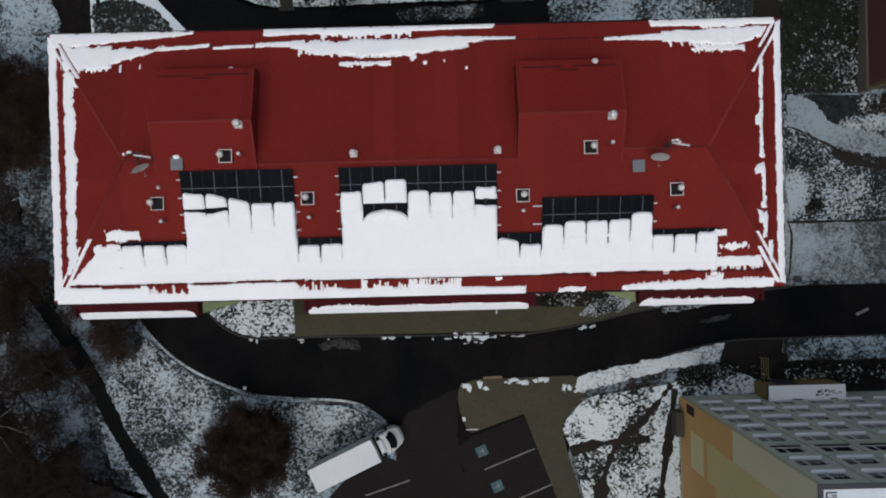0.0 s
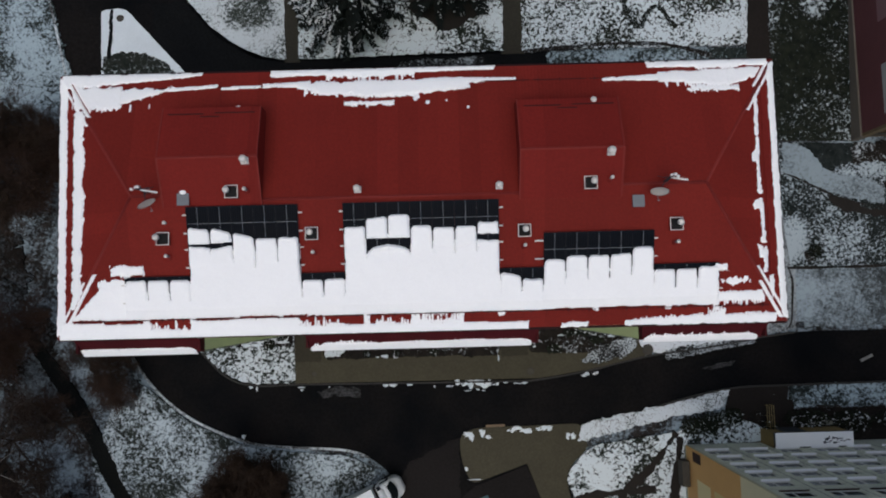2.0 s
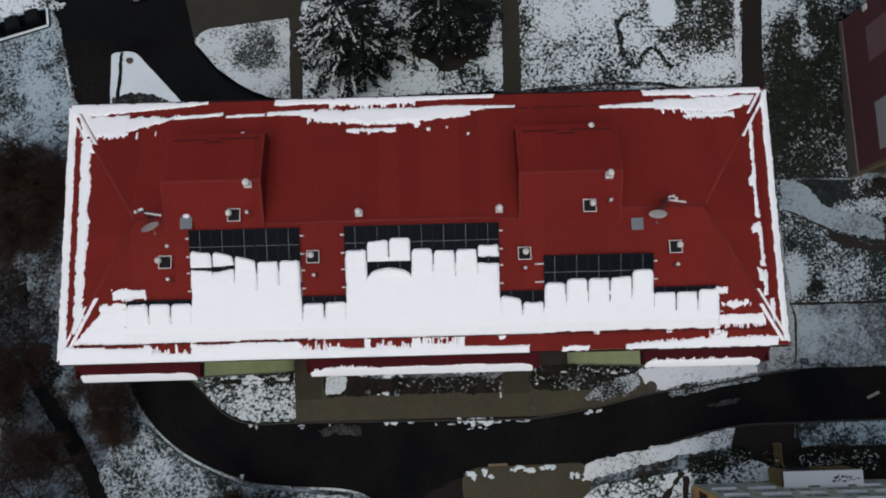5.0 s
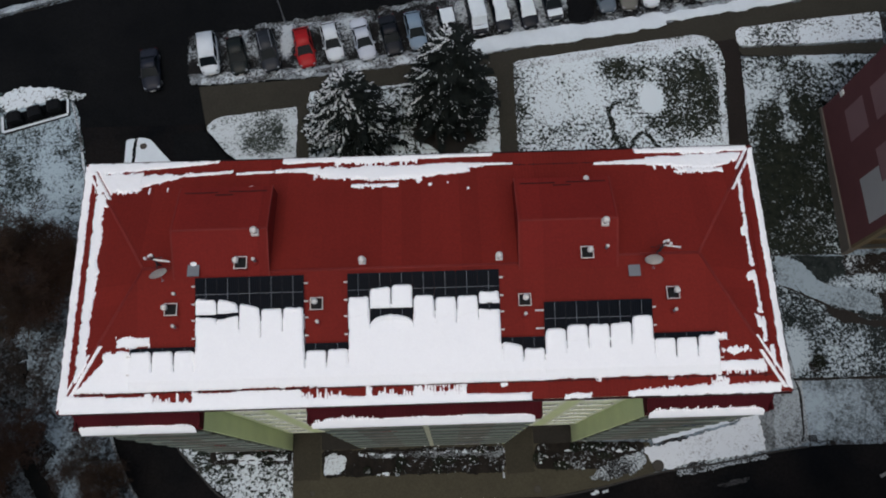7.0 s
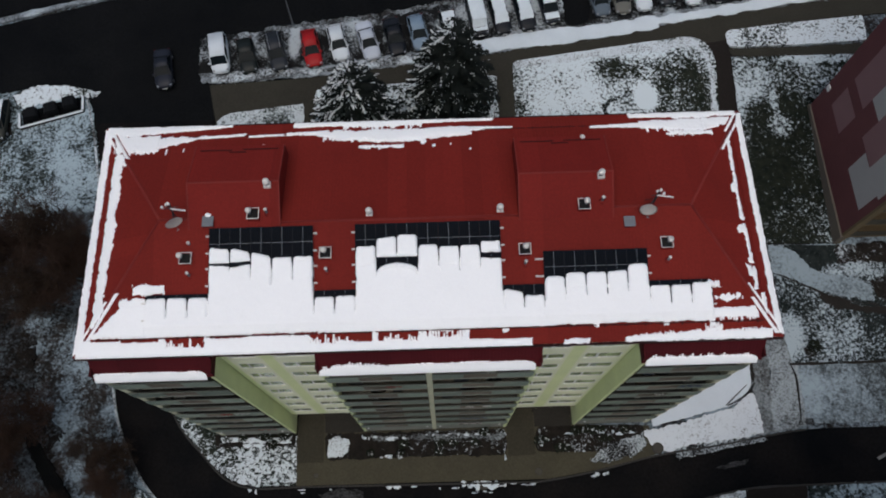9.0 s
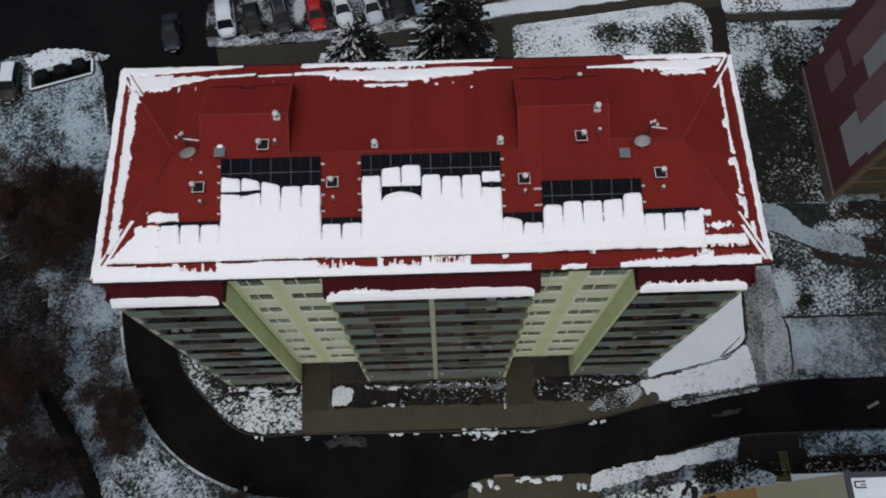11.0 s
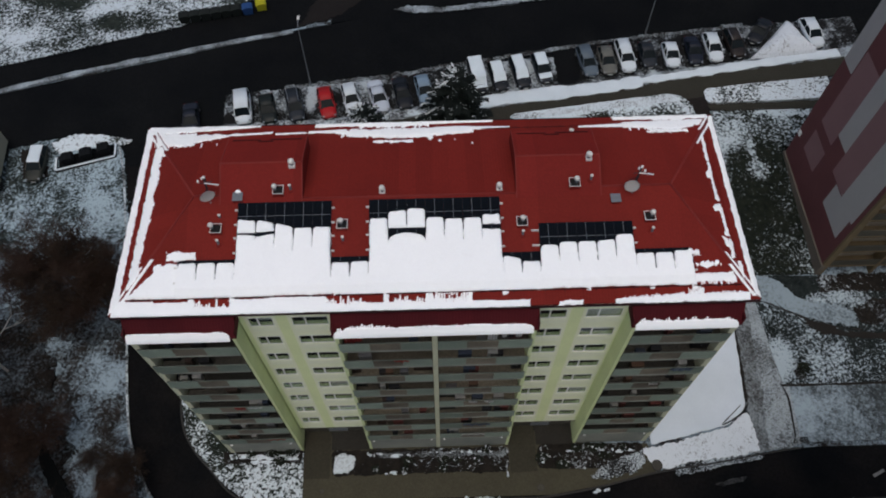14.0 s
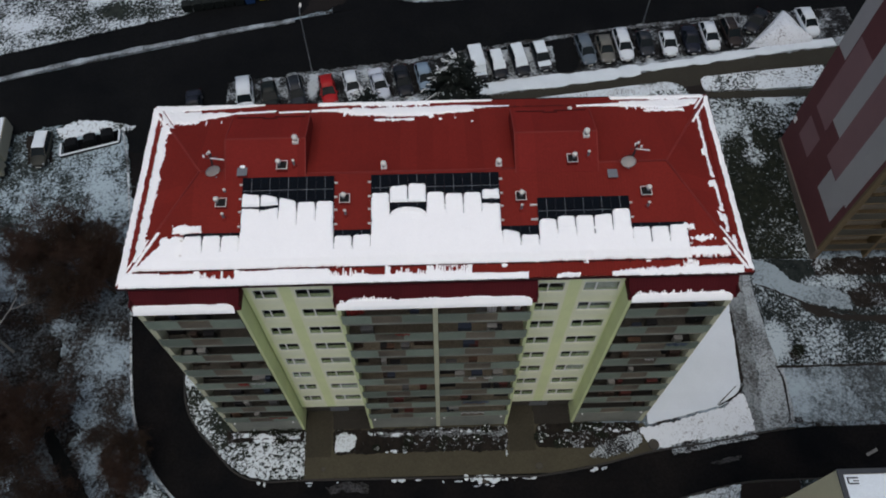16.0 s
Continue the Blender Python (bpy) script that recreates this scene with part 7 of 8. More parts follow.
        part("snow_cover", blanket(r1 - 0.1, r0 + 0.1, wr * 1.0, lambda px: z1 + 0.06, 0.14), CLEAN_SNOW, t, "thick snow on the roof", None, True)
        if snow in (2, 3):
            part("snow_cover", blanket(r0 + 0.02, c0 + 0.02, wb * 0.9, lambda px: z1 + 0.04 + (z0 - z1) * (px - r0) / (c0 - r0), 0.10), CLEAN_SNOW, t, "snow on the windscreen", None, True)
        if snow in (2, 4):
            part("snow_cover", blanket(nose - hood + 0.1, nose - 0.35, W / 2 * 0.85, lambda px: belt + 0.0 - 0.16 * max(0, (px - nose + hood) / hood), 0.10), CLEAN_SNOW, t, "snow on the bonnet", None, True)
    return t


WHITE_P, BLACK_P = ("white", (0.62, 0.68, 0.72)), ("black", (0.010, 0.012, 0.016))
GREY_P, RED_P, BLUE_P, NAVY_P = ("dark_grey", (0.020, 0.024, 0.030)), ("red", (0.34, 0.010, 0.012)), ("pale_blue", (0.20, 0.28, 0.36)), ("navy", (0.010, 0.013, 0.023))
GREEN_P, OLIVE_P = ("dark_green", (0.010, 0.014, 0.013)), ("olive_grey", (0.13, 0.13, 0.115))
for x, y, hd, ln, kind, (cn, rgb), snow, label in (
    (-21.2, 37.0, -81, 4.3, "van", WHITE_P, 0, "white compact van parked on wet asphalt"),
    (-18.4, 36.9, -78, 4.2, "hatch", GREEN_P, 0, "dark green hatchback parked on wet asphalt"),
    (-15.4, 37.3, -76, 4.6, "estate", GREY_P, 0, "dark grey estate car with roof rails"),
    (-11.8, 37.6, -78, 4.5, "hatch", RED_P, 0, "bright red hatchback parked before the spruce"),
    (-9.05, 38.2, -77, 4.4, "hatch", WHITE_P, 0, "white hatchback parked on wet asphalt"),
    (-5.95, 38.3, -75, 4.7, "saloon", ("silver_white", (0.48, 0.53, 0.60)), 0, "silver-white saloon parked on wet asphalt"),
    (-3.2, 38.7, -78, 4.6, "saloon", BLACK_P, 0, "black saloon parked on wet asphalt"),
    (-0.7, 39.2, -79, 4.3, "hatch", BLUE_P, 0, "pale blue hatchback behind the spruce"),
    (2.6, 39.7, -80, 4.2, "hatch", BLACK_P, 1, "black hatchback with snow on its roof"),
    (5.5, 40.9, -81, 4.7, "van", BLACK_P, 2, "dark van thickly covered with snow"),
    (7.9, 41.0, -79, 4.5, "hatch", BLACK_P, 3, "black hatchback with snow on roof and windscreen"),
    (10.5, 41.5, -79, 4.8, "estate", BLACK_P, 3, "dark estate car with thick snow over roof and windscreen"),
    (13.1, 42.2, -80, 4.5, "hatch", GREY_P, 4, "dark hatchback with snow on roof and bonnet"),
    (18.5, 43.0, -81, 4.6, "estate", ("blue_grey", (0.10, 0.13, 0.16)), 0, "blue-grey estate car parked on wet asphalt"),
    (20.85, 43.1, -86, 4.3, "hatch", OLIVE_P, 0, "olive-grey hatchback parked on wet asphalt"),
    (23.1, 43.7, -85, 4.9, "estate", WHITE_P, 0, "white estate car parked on wet asphalt"),
    (25.7, 43.8, -86, 3.8, "hatch", GREY_P, 0, "small dark grey hatchback with dirty snow round it"),
    (28.5, 43.7, -88, 3.8, "hatch", WHITE_P, 0, "small white hatchback parked on wet asphalt"),
    (31.3, 44.3, -90, 4.3, "saloon", NAVY_P, 0, "navy saloon parked on wet asphalt"),
    (33.7, 44.8, -87, 4.5, "hatch", WHITE_P, 0, "white hatchback near the heap of snow"),
    (36.4, 45.3, -84, 4.4, "estate", ("dark_umber", (0.022, 0.017, 0.015)), 0, "dark brown estate car with roof rails"),
    (39.9, 47.2, -126, 4.3, "saloon", BLACK_P, 0, "black saloon beside the heap of snow"),
    (46.1, 46.8, -84, 4.7, "hatch", WHITE_P, 0, "white hatchback beyond the heap of snow"),
    (-26.85, 35.6, -81, 4.6, "saloon", ("slate", (0.014, 0.017, 0.026)), 0, "slate-blue saloon standing on the street"),
    (-42.9, 30.3, -88, 4.6, "estate", ("dark_olive", (0.028, 0.030, 0.024)), 1, "dark estate car with snow on its roof"),
):
    car(x, y, hd, ln, kind, cn, rgb, snow, label)


def lorry(x, y, heading):
    t = empty("lorry", x, y, 0.03, "white box lorry parked beside the grass", "lorry", turn=heading)
    WH = surface("lorry_white", (0.63, 0.67, 0.69), 0.5, vary=0.05, second=(0.58, 0.62, 0.64))
    part("cargo_box", boxes((-3.4, 2.75, -1.08, 1.08, 0.95, 3.05), bevel=0.03), WH, t, "white cargo box")
    part("chassis", boxes((-3.3, 4.6, -0.45, 0.45, 0.5, 0.9)), PV_FRAME, t, "dark chassis")
    sec = lambda px, half, z: [(px, -half, 0.5), (px, -half, z - 0.18), (px, -half * 0.85, z), (px, half * 0.85, z), (px, half, z - 0.18), (px, half, 0.5)]
    part("cab", loft([sec(3.0, 0.98, 2.35), sec(3.95, 0.98, 2.4), sec(4.45, 0.94, 1.60), sec(4.8, 0.84, 1.46), sec(5.0, 0.66, 1.30), sec(5.12, 0.42, 1.05)]), WH, t, "white cab", None, True)
    part("wind_deflector", loft([sec(3.1, 0.80, 2.62), sec(3.4, 0.72, 2.60), sec(3.62, 0.52, 2.50)]), WH, t, "white wind deflector", None, True)
    bm = bmesh.new()
    upper, lower = [], []
    for k in range(9):
        v = k / 4 - 1
        upper.append(bm.verts.new((3.72 + 0.28 * (1 - v * v), v * 0.97, 2.50 - 0.16 * v * v)))
        lower.append(bm.verts.new((4.18 + 0.44 * (1 - v * v), v * 1.0, 1.86 - 0.08 * v * v)))
    faces = [bm.faces.new((upper[k], lower[k], lower[k + 1], upper[k + 1])) for k in range(8)]
    bmesh.ops.solidify(bm, geom=faces, thickness=-0.03)
    part("windscreen", bm, CAR_GLASS, t, "dark windscreen")
    part("roof_vent", boxes((3.1, 3.42, -0.95, -0.62, 2.50, 2.66), bevel=0.01), PV_FRAME, t, "black roof vent")
    part("roof_vent", boxes((3.1, 3.42, 0.62, 0.95, 2.50, 2.66), bevel=0.01), PV_FRAME, t, "black roof vent")
    # black box fills the gap to draw the shade behind the cab
    part("gap_shade_fill", boxes((2.78, 3.0, -0.95, 0.95, 0.9, 2.3)), BLACK, t, "black fill for the shade behind the cab")
    for s in (-1, 1):
        part("side_window", boxes((3.35, 4.2, min(s * 0.97, s * 1.0), max(s * 0.97, s * 1.0), 1.5, 2.1)), CAR_GLASS, t)
        part("mirror", boxes((4.05, 4.2, min(s * 1.02, s * 1.22), max(s * 1.02, s * 1.22), 1.6, 2.0), bevel=0.02), PV_FRAME, t, "black mirror")
        part("headlight", boxes((4.85, 5.0, min(s * 0.5, s * 0.78), max(s * 0.5, s * 0.78), 0.7, 0.95), bevel=0.03), LAMP_GLASS, t)
        part("tail_light", boxes((-3.44, -3.4, min(s * 0.7, s * 1.0), max(s * 0.7, s * 1.0), 0.7, 0.85)), TAIL, t)
        for px in (-2.2, 3.9):
            wh = bmesh.new()
            tube(wh, (px, s * 0.68, 0.42), (px, s * 1.0, 0.42), 0.42, sides=16)
            part("wheel", wh, TYRE, t)


lorry(-7.45, -16.35, 25)


def delivery_truck(x, y, heading):
    t = empty("lorry", x, y, rise(y) + 0.02, "cream flat-sided lorry parked beside the snowy lawn", "lorry", turn=heading)
    CREAM = surface("cream_paint", (0.32, 0.31, 0.24), 0.5, vary=0.08)
    part("cargo_box", boxes((-3.2, 1.6, -1.1, 1.1, 0.9, 2.6), bevel=0.04), CREAM, t, "cream cargo box")
    part("snow_cover", boxes((-3.1, 1.5, -1.02, 1.02, 2.605, 2.72), bevel=0.05), CLEAN_SNOW, t, "snow on the box")
    part("cab", boxes((1.75, 3.3, -1.0, 1.0, 0.5, 2.2), bevel=0.15), CREAM, t, "cream cab")
    part("windscreen", boxes((3.28, 3.33, -0.85, 0.85, 1.3, 2.0)), CAR_GLASS, t)
    for px in (-2.0, 2.5):
        for s in (-1, 1):
            wh = bmesh.new()
            tube(wh, (px, s * 0.7, 0.42), (px, s * 1.02, 0.42), 0.42, sides=14)
            part("wheel", wh, TYRE, t)


delivery_truck(-47.4, 30.0, -84)

# ---------------------------------------------------------------- trees and shrubs
BARK = surface("dark_bark", (0.035, 0.026, 0.020), 0.9, vary=0.25, scale=4, bump=0.5)
TWIG = surface("brown_twigs", (0.026, 0.016, 0.011), 0.9, vary=0.25, scale=3, island=0.35)
RUST = surface("rusty_twigs", (0.036, 0.0185, 0.0115), 0.9, vary=0.25, scale=3, island=0.35)
DEEP = surface("dark_brown_twigs", (0.029, 0.0165, 0.0095), 0.9, vary=0.25, scale=3, island=0.35)
PALE_BARK = surface("pale_birch_bark", (0.36, 0.34, 0.31), 0.8, vary=0.25, scale=5)
GREY_BARK = surface("grey_bark", (0.30, 0.30, 0.29), 0.85, vary=0.25, scale=5)
NEEDLE = surface("spruce_needles", (0.0065, 0.0100, 0.0085), 0.95, vary=0.3, scale=3, island=0.35)
NEEDLE_SNOW = surface("snow_on_boughs", (0.62, 0.66, 0.68), 0.85, vary=0.08, island=0.1)
SHRUB = surface("shrub_leaves", (0.014, 0.018, 0.010), 0.9, vary=0.3, island=0.4)


def thin_prism(verts, faces, a, b, r0, r1):
    """A three-sided twig."""
    d = (b - a)
    u = d.orthogonal().normalized()
    v = d.normalized().cross(u)
    k = len(verts)
    for p, r in ((a, r0), (b, r1)):
        for i in range(3):
            w = u * math.cos(i * 2.0944) + v * math.sin(i * 2.0944)
            verts.append(tuple(p + w * r))
    faces += [(k, k + 1, k + 4, k + 3), (k + 1, k + 2, k + 5, k + 4), (k + 2, k, k + 3, k + 5)]


def bare_tree_meshes(seed, height, spread, twigs_per, fine, stout, sparse):
    rnd = random.Random(seed)
    wood_v, wood_f, twig_v, twig_f = [], [], [], []

    def grow(p, d, length, r, level):
        steps = 3
        for s in range(steps):
            q = p + d * length / steps
            r2 = r * (1 - 0.22 * (s + 1) / steps * 1.3)
            if level < 3:
                thin_prism(wood_v, wood_f, p, q, max(r, 0.012), max(r2, 0.010))
            else:
                thin_prism(twig_v, twig_f, p, q, max(r, fine), max(r2, fine * 0.6))
            if level < 4:
                n = (2 if level == 0 and s == 0 else 3) if level < 3 else twigs_per
                if sparse:
                    n = (2, 1, 1, 0)[level]
                for _ in range(n if (s or level) else 0):
                    side = Vector((rnd.gauss(0, 1), rnd.gauss(0, 1), rnd.gauss(0.25, 0.5))).normalized()
                    nd = (d * rnd.uniform(0.35, 0.7) + side * spread).normalized()
                    grow(q, nd, length * rnd.uniform(0.48, 0.66), r2 * (0.78 if sparse else 0.55 + 0.12 * (stout > 1)), level + 1)
            p, r = q, r2
            d = (d + Vector((rnd.gauss(0, 0.10), rnd.gauss(0, 0.10), rnd.gauss(0.02, 0.06)))).normalized()

    grow(Vector((0, 0, -0.2)), Vector((rnd.gauss(0, 0.04), rnd.gauss(0, 0.04), 1)).normalized(), height * 0.62, height * 0.017 * stout, 0)
    return (wood_v, wood_f), (twig_v, twig_f)


def bare_tree(name, seed, height, spread, twigs_per, fine, bark, twig, label, stout=1.0, sparse=False):
    (wv, wf), (tv, tf) = bare_tree_meshes(seed, height, spread, twigs_per, fine, stout, sparse)
    t = empty(name, 0, 0, 0, label, "tree", "bare trees")
    put("trunk", mesh_of("trunk", wv, wf, bark), t, label="dark trunk with bare limbs")
    put("crown", mesh_of("crown", tv, tf, twig), t, label="fine leafless twigs", kind="stuff")
    return t


kinds = [bare_tree("tree", 1, 11, 0.85, 1, 0.013, BARK, TWIG, "leafless brown tree standing in leaf litter", 1.15), bare_tree("tree", 2, 9, 0.95, 3, 0.014, BARK, RUST, "leafless rust-brown tree standing in snowy grass"), bare_tree("tree", 3, 12, 0.75, 2, 0.011, PALE_BARK, TWIG, "leafless pale-barked tree at the wood's edge"), bare_tree("tree", 14, 11, 1.0, 0, 0.022, GREY_BARK, GREY_BARK, "sparse pale-barked tree with bare spreading limbs", 0.8, True), bare_tree("tree", 22, 8.6, 1.0, 4, 0.017, BARK, DEEP, "dense dark brown leafless tree in snowy grass"), bare_tree("tree", 27, 5.6, 1.45, 4, 0.017, BARK, DEEP, "low wide dark brown leafless tree beside the lorry")]
places = [(5, -16.2, -14.5, 1.2), (5, -19.0, -14.8, 1.05), (5, -17.9, -16.8, 1.1), (5, -15.3, -17.2, 1.05), (5, -13.6, -15.2, 1.0), (5, -14.6, -12.7, 1.0), (5, -17.4, -12.4, 1.0)]
# the rusty thicket beside the lawn, and two more by the loop road
places += [(4, -34.0, 14.6, 1.0), (1, -36.5, 16.2, 1.0), (1, -32.2, 13.2, 0.9), (4, -35.6, 12.6, 0.9), (1, -38.3, 14.6, 0.9), (1, -31.7, 15.6, 0.7)]
places += [(1, -36.8, -0.8, 0.95), (1, -34.9, 0.6, 0.7), (4, -37.8, -2.4, 0.8), (1, -39.5, 0.2, 0.9), (4, -28.2, -3.6, 0.60), (1, -27.5, -5.3, 0.58), (0, -29.4, -1.2, 0.5)]
# open wood
places += [(0, -32.6, -14.6, 0.75), (0, -33.8, -17.4, 0.7), (0, -35.6, -9.4, 0.9), (0, -31.6, -8.2, 0.7), (1, -33.5, -6.6, 0.6), (0, -38.8, -16.4, 0.9), (2, -39.5, -12.0, 1.0), (0, -36.0, -19.5, 1.0), (1, -29.5, -21.0, 0.8), (0, -34.2, -12.4, 0.8), (4, -31.6, -17.6, 0.75), (0, -29.2, -18.6, 0.75), (1, -33.2, -20.4, 0.8)]
places += [(0, -46.5, 11.5, 1.0), (0, -47.0, 16.0, 1.0), (0, -42.0, -2.5, 1.0), (1, -46.0, -8.0, 1.0), (2, -45.5, 4.0, 1.05), (0, -43.6, 10.0, 1.0), (3, -41.2, 7.4, 1.0), (3, -40.6, 3.0, 0.95)]
placed = set()
for i, (k, x, y, s) in enumerate(places):
    m = pose(x, y, rise(y), 0, 0, (i * 67) % 360)
    own = kinds[k].scale.copy()
    kinds[k].scale = (s, s, s)
    if k in placed:
        copy_thing(kinds[k], m)
        kinds[k].scale = own
    else:
        placed.add(k)
        kinds[k].matrix_basis = m @ Matrix.Diagonal((s, s, s, 1))


def spruce(x, y, height, radius, seed, snow_share, fullness, label):
    """Whorls of drooping boughs, each a fan of needled twigs; snow lies along the tops of the boughs."""
    rnd = random.Random(seed)
    t = empty("spruce", x, y, rise(y), label, "tree", "spruces")
    bm = bmesh.new()
    tube(bm, (0, 0, -0.2), (0, 0, height * 0.97), 0.22, 0.02, sides=9)
    part("trunk", bm, BARK, t, "dark straight trunk")
    nv, nf, sv, sf = [], [], [], []

    def spray(verts, faces, p, d, ln, w, lift):
        side = d.cross(Vector((0, 0, 1))).normalized() * w
        k = len(verts)
        mid, up = p + d * ln * 0.5, Vector((0, 0, lift))
        verts += [tuple(p), tuple(mid + side), tuple(p + d * ln), tuple(mid - side), tuple(mid + up)]
        faces += [(k, k + 1, k + 4), (k + 1, k + 2, k + 4), (k + 2, k + 3, k + 4), (k + 3, k, k + 4)]

    z = height * 0.07
    while z < height * 0.985:
        f = 1 - z / height
        n = 6 + int(6 * f)
        a0 = rnd.uniform(0, math.tau)
        for b in range(n):
            a = a0 + b * math.tau / n + rnd.gauss(0, 0.12)
            reach = (radius * (f ** fullness) + 0.10) * rnd.uniform(0.74, 1.1)
            out = Vector((math.cos(a), math.sin(a), 0))
            across = Vector((-out.y, out.x, 0))
            bow = rnd.uniform(-0.22, 0.22)
            load = snow_share + 0.25 * (-0.75 * out.x + 0.35 * out.y) + 0.5 * noise.noise(Vector((a * 1.3, z * 0.7, seed))) + rnd.gauss(0, 0.12)
            steps = max(3, int(reach / 0.17))
            base = Vector((0, 0, z))
            last = base
            for s in range(1, steps + 1):
                u = s / steps
                q = base + out * reach * u + across * bow * reach * u * u + Vector((0, 0, reach * (0.12 - 0.30 * u * u + 0.10 * u ** 4) + 0.5 * (1 - f) * u))
                d = (q - last).normalized()
                fan = (0.80 * min(1.0, reach / 2.5) + 0.14) * (1 - 0.62 * u) + 0.08
                spray(nv, nf, last, d, (q - last).length * 1.9, 0.09, 0.04)
                for side in (-1, 1):
                    for _ in range(2):
                        dd = (Matrix.Rotation(side * rnd.uniform(0.65, 1.15), 3, "Z") @ d + Vector((0, 0, rnd.gauss(-0.22, 0.12)))).normalized()
                        ln = fan * rnd.uniform(0.7, 1.25)
                        spray(nv, nf, last.lerp(q, rnd.random()), dd, ln, 0.045 + 0.10 * ln, 0.03)
                        if load > 0.32 and u > 0.3 and rnd.random() < 0.55 * load + 0.12:
                            spray(sv, sf, last + dd * ln * rnd.uniform(0.1, 0.45) + Vector((0, 0, 0.07)), dd, ln * rnd.uniform(0.35, 0.7), rnd.uniform(0.035, 0.075), 0.05)
                if u > 0.22 and rnd.random() < min(0.96, 0.55 + load) and load > 0.24:
                    turn = (Matrix.Rotation(rnd.gauss(0, 0.22), 3, "Z") @ d).normalized()
                    spray(sv, sf, last + Vector((rnd.gauss(0, 0.03), rnd.gauss(0, 0.03), 0.09)), turn, rnd.uniform(0.26, 0.46), rnd.uniform(0.06, 0.10) + 0.07 * max(0, load), 0.07)
                elif rnd.random() < 0.16 + 0.30 * max(0, load) and u > 0.45:
                    for _ in range(3):
                        turn = (Matrix.Rotation(rnd.gauss(0, 0.7), 3, "Z") @ d).normalized()
                        spray(sv, sf, q + Vector((rnd.gauss(0, 0.16), rnd.gauss(0, 0.16), 0.08)), turn, rnd.uniform(0.12, 0.36), rnd.uniform(0.018, 0.05), 0.04)
                last = q
        z += 0.30 + 0.30 * f
    put("needle_crown", mesh_of("needle_crown", nv, nf, NEEDLE), t, label="dark needled boughs", kind="stuff")
    put("crown_snow", mesh_of("crown_snow", sv, sf, NEEDLE_SNOW), t, label="snow lying on the boughs", kind="stuff")


spruce(-6.7, 28.2, 10.8, 5.0, 5, 0.34, 0.55, "tall spruce with heavy snow on its boughs")
spruce(2.5, 31.0, 12.0, 4.7, 8, 0.06, 0.42, "tall dark spruce flecked with snow")


def shrub(x, y, z, rx, ry, h, seed, snowy, label):
    rnd = random.Random(seed)
    v, f, sv, sf = [], [], [], []
    for _ in range(int(260 * rx * ry) + 60):
        a, r = rnd.uniform(0, math.tau), math.sqrt(rnd.random())
        px, py = r * rx * math.cos(a), r * ry * math.sin(a)
        pz = h * math.sqrt(max(0, 1 - r * r)) * rnd.uniform(0.3, 1.05)
        d = Vector((rnd.gauss(0, 1), rnd.gauss(0, 1), rnd.uniform(-0.1, 0.9))).normalized()
        s = rnd.uniform(0.10, 0.24)
        u = d.orthogonal().normalized() * s * 0.6
        tv, tf = (sv, sf) if (rnd.random() < snowy and pz > h * 0.4) else (v, f)
        k = len(tv)
        p = Vector((px, py, pz))
        tv += [tuple(p), tuple(p + d * s * 0.5 + u), tuple(p + d * s), tuple(p + d * s * 0.5 - u)]
        tf.append((k, k + 1, k + 2, k + 3))
    t = empty("shrub", x, y, z, label, "shrub", "shrubs")
    stem = bmesh.new()
    for i in range(5):
        a = i * 1.26
        tube(stem, (0, 0, -0.1), (rx * 0.5 * math.cos(a), ry * 0.5 * math.sin(a), h * 0.6), 0.02, 0.008, sides=5)
    part("stems", stem, BARK, t)
    put("foliage", mesh_of("foliage", v, f, SHRUB), t, label="dark small leaves", kind="stuff")
    if sf:
        put("snow_fleck", mesh_of("snow_fleck", sv, sf, NEEDLE_SNOW), t, label="flecks of snow", kind="stuff")


for i, (x, y, rx, ry, h, s) in enumerate(((22.9, -10.0, 0.9, 0.7, 1.0, 0.05), (24.6, -9.7, 1.3, 0.8, 1.1, 0.05), (26.7, -9.3, 1.0, 0.7, 1.0, 0.1), (33.4, -9.7, 2.2, 0.8, 1.0, 0.2), (37.4, -10.0, 2.0, 0.9, 1.0, 0.22), (41.2, -9.8, 1.8, 0.8, 0.9, 0.2), (34.9, 5.3, 0.55, 0.7, 0.9, 0.0), (30.2, -10.4, 0.8, 0.6, 0.8, 0.1))):
    shrub(x, y, rise(y) + 0.05, rx, ry, h, 60 + i, s, "low dark evergreen shrub flecked with snow")

# low plants and scraps of snow in the beds before the loggias
for i in range(26):
    rnd = random.Random(200 + i)
    bx = rnd.choice(((-9.4, 5.8), (9.2, 18.0), (-19.6, -12.8)))
    x, y = rnd.uniform(*bx), rnd.choice((-1.35, -1.5, -2.9, -2.2))
    if bx[0] < -15:
        y = -1.12 if i % 2 else -1.85
    if -9.9 < x < -7.4:
        continue
    shrub(x, y, 0.12, rnd.uniform(0.35, 0.7), rnd.uniform(0.22, 0.4), rnd.uniform(0.3, 0.6), 300 + i, 0.12, "low dark bed plant flecked with snow")

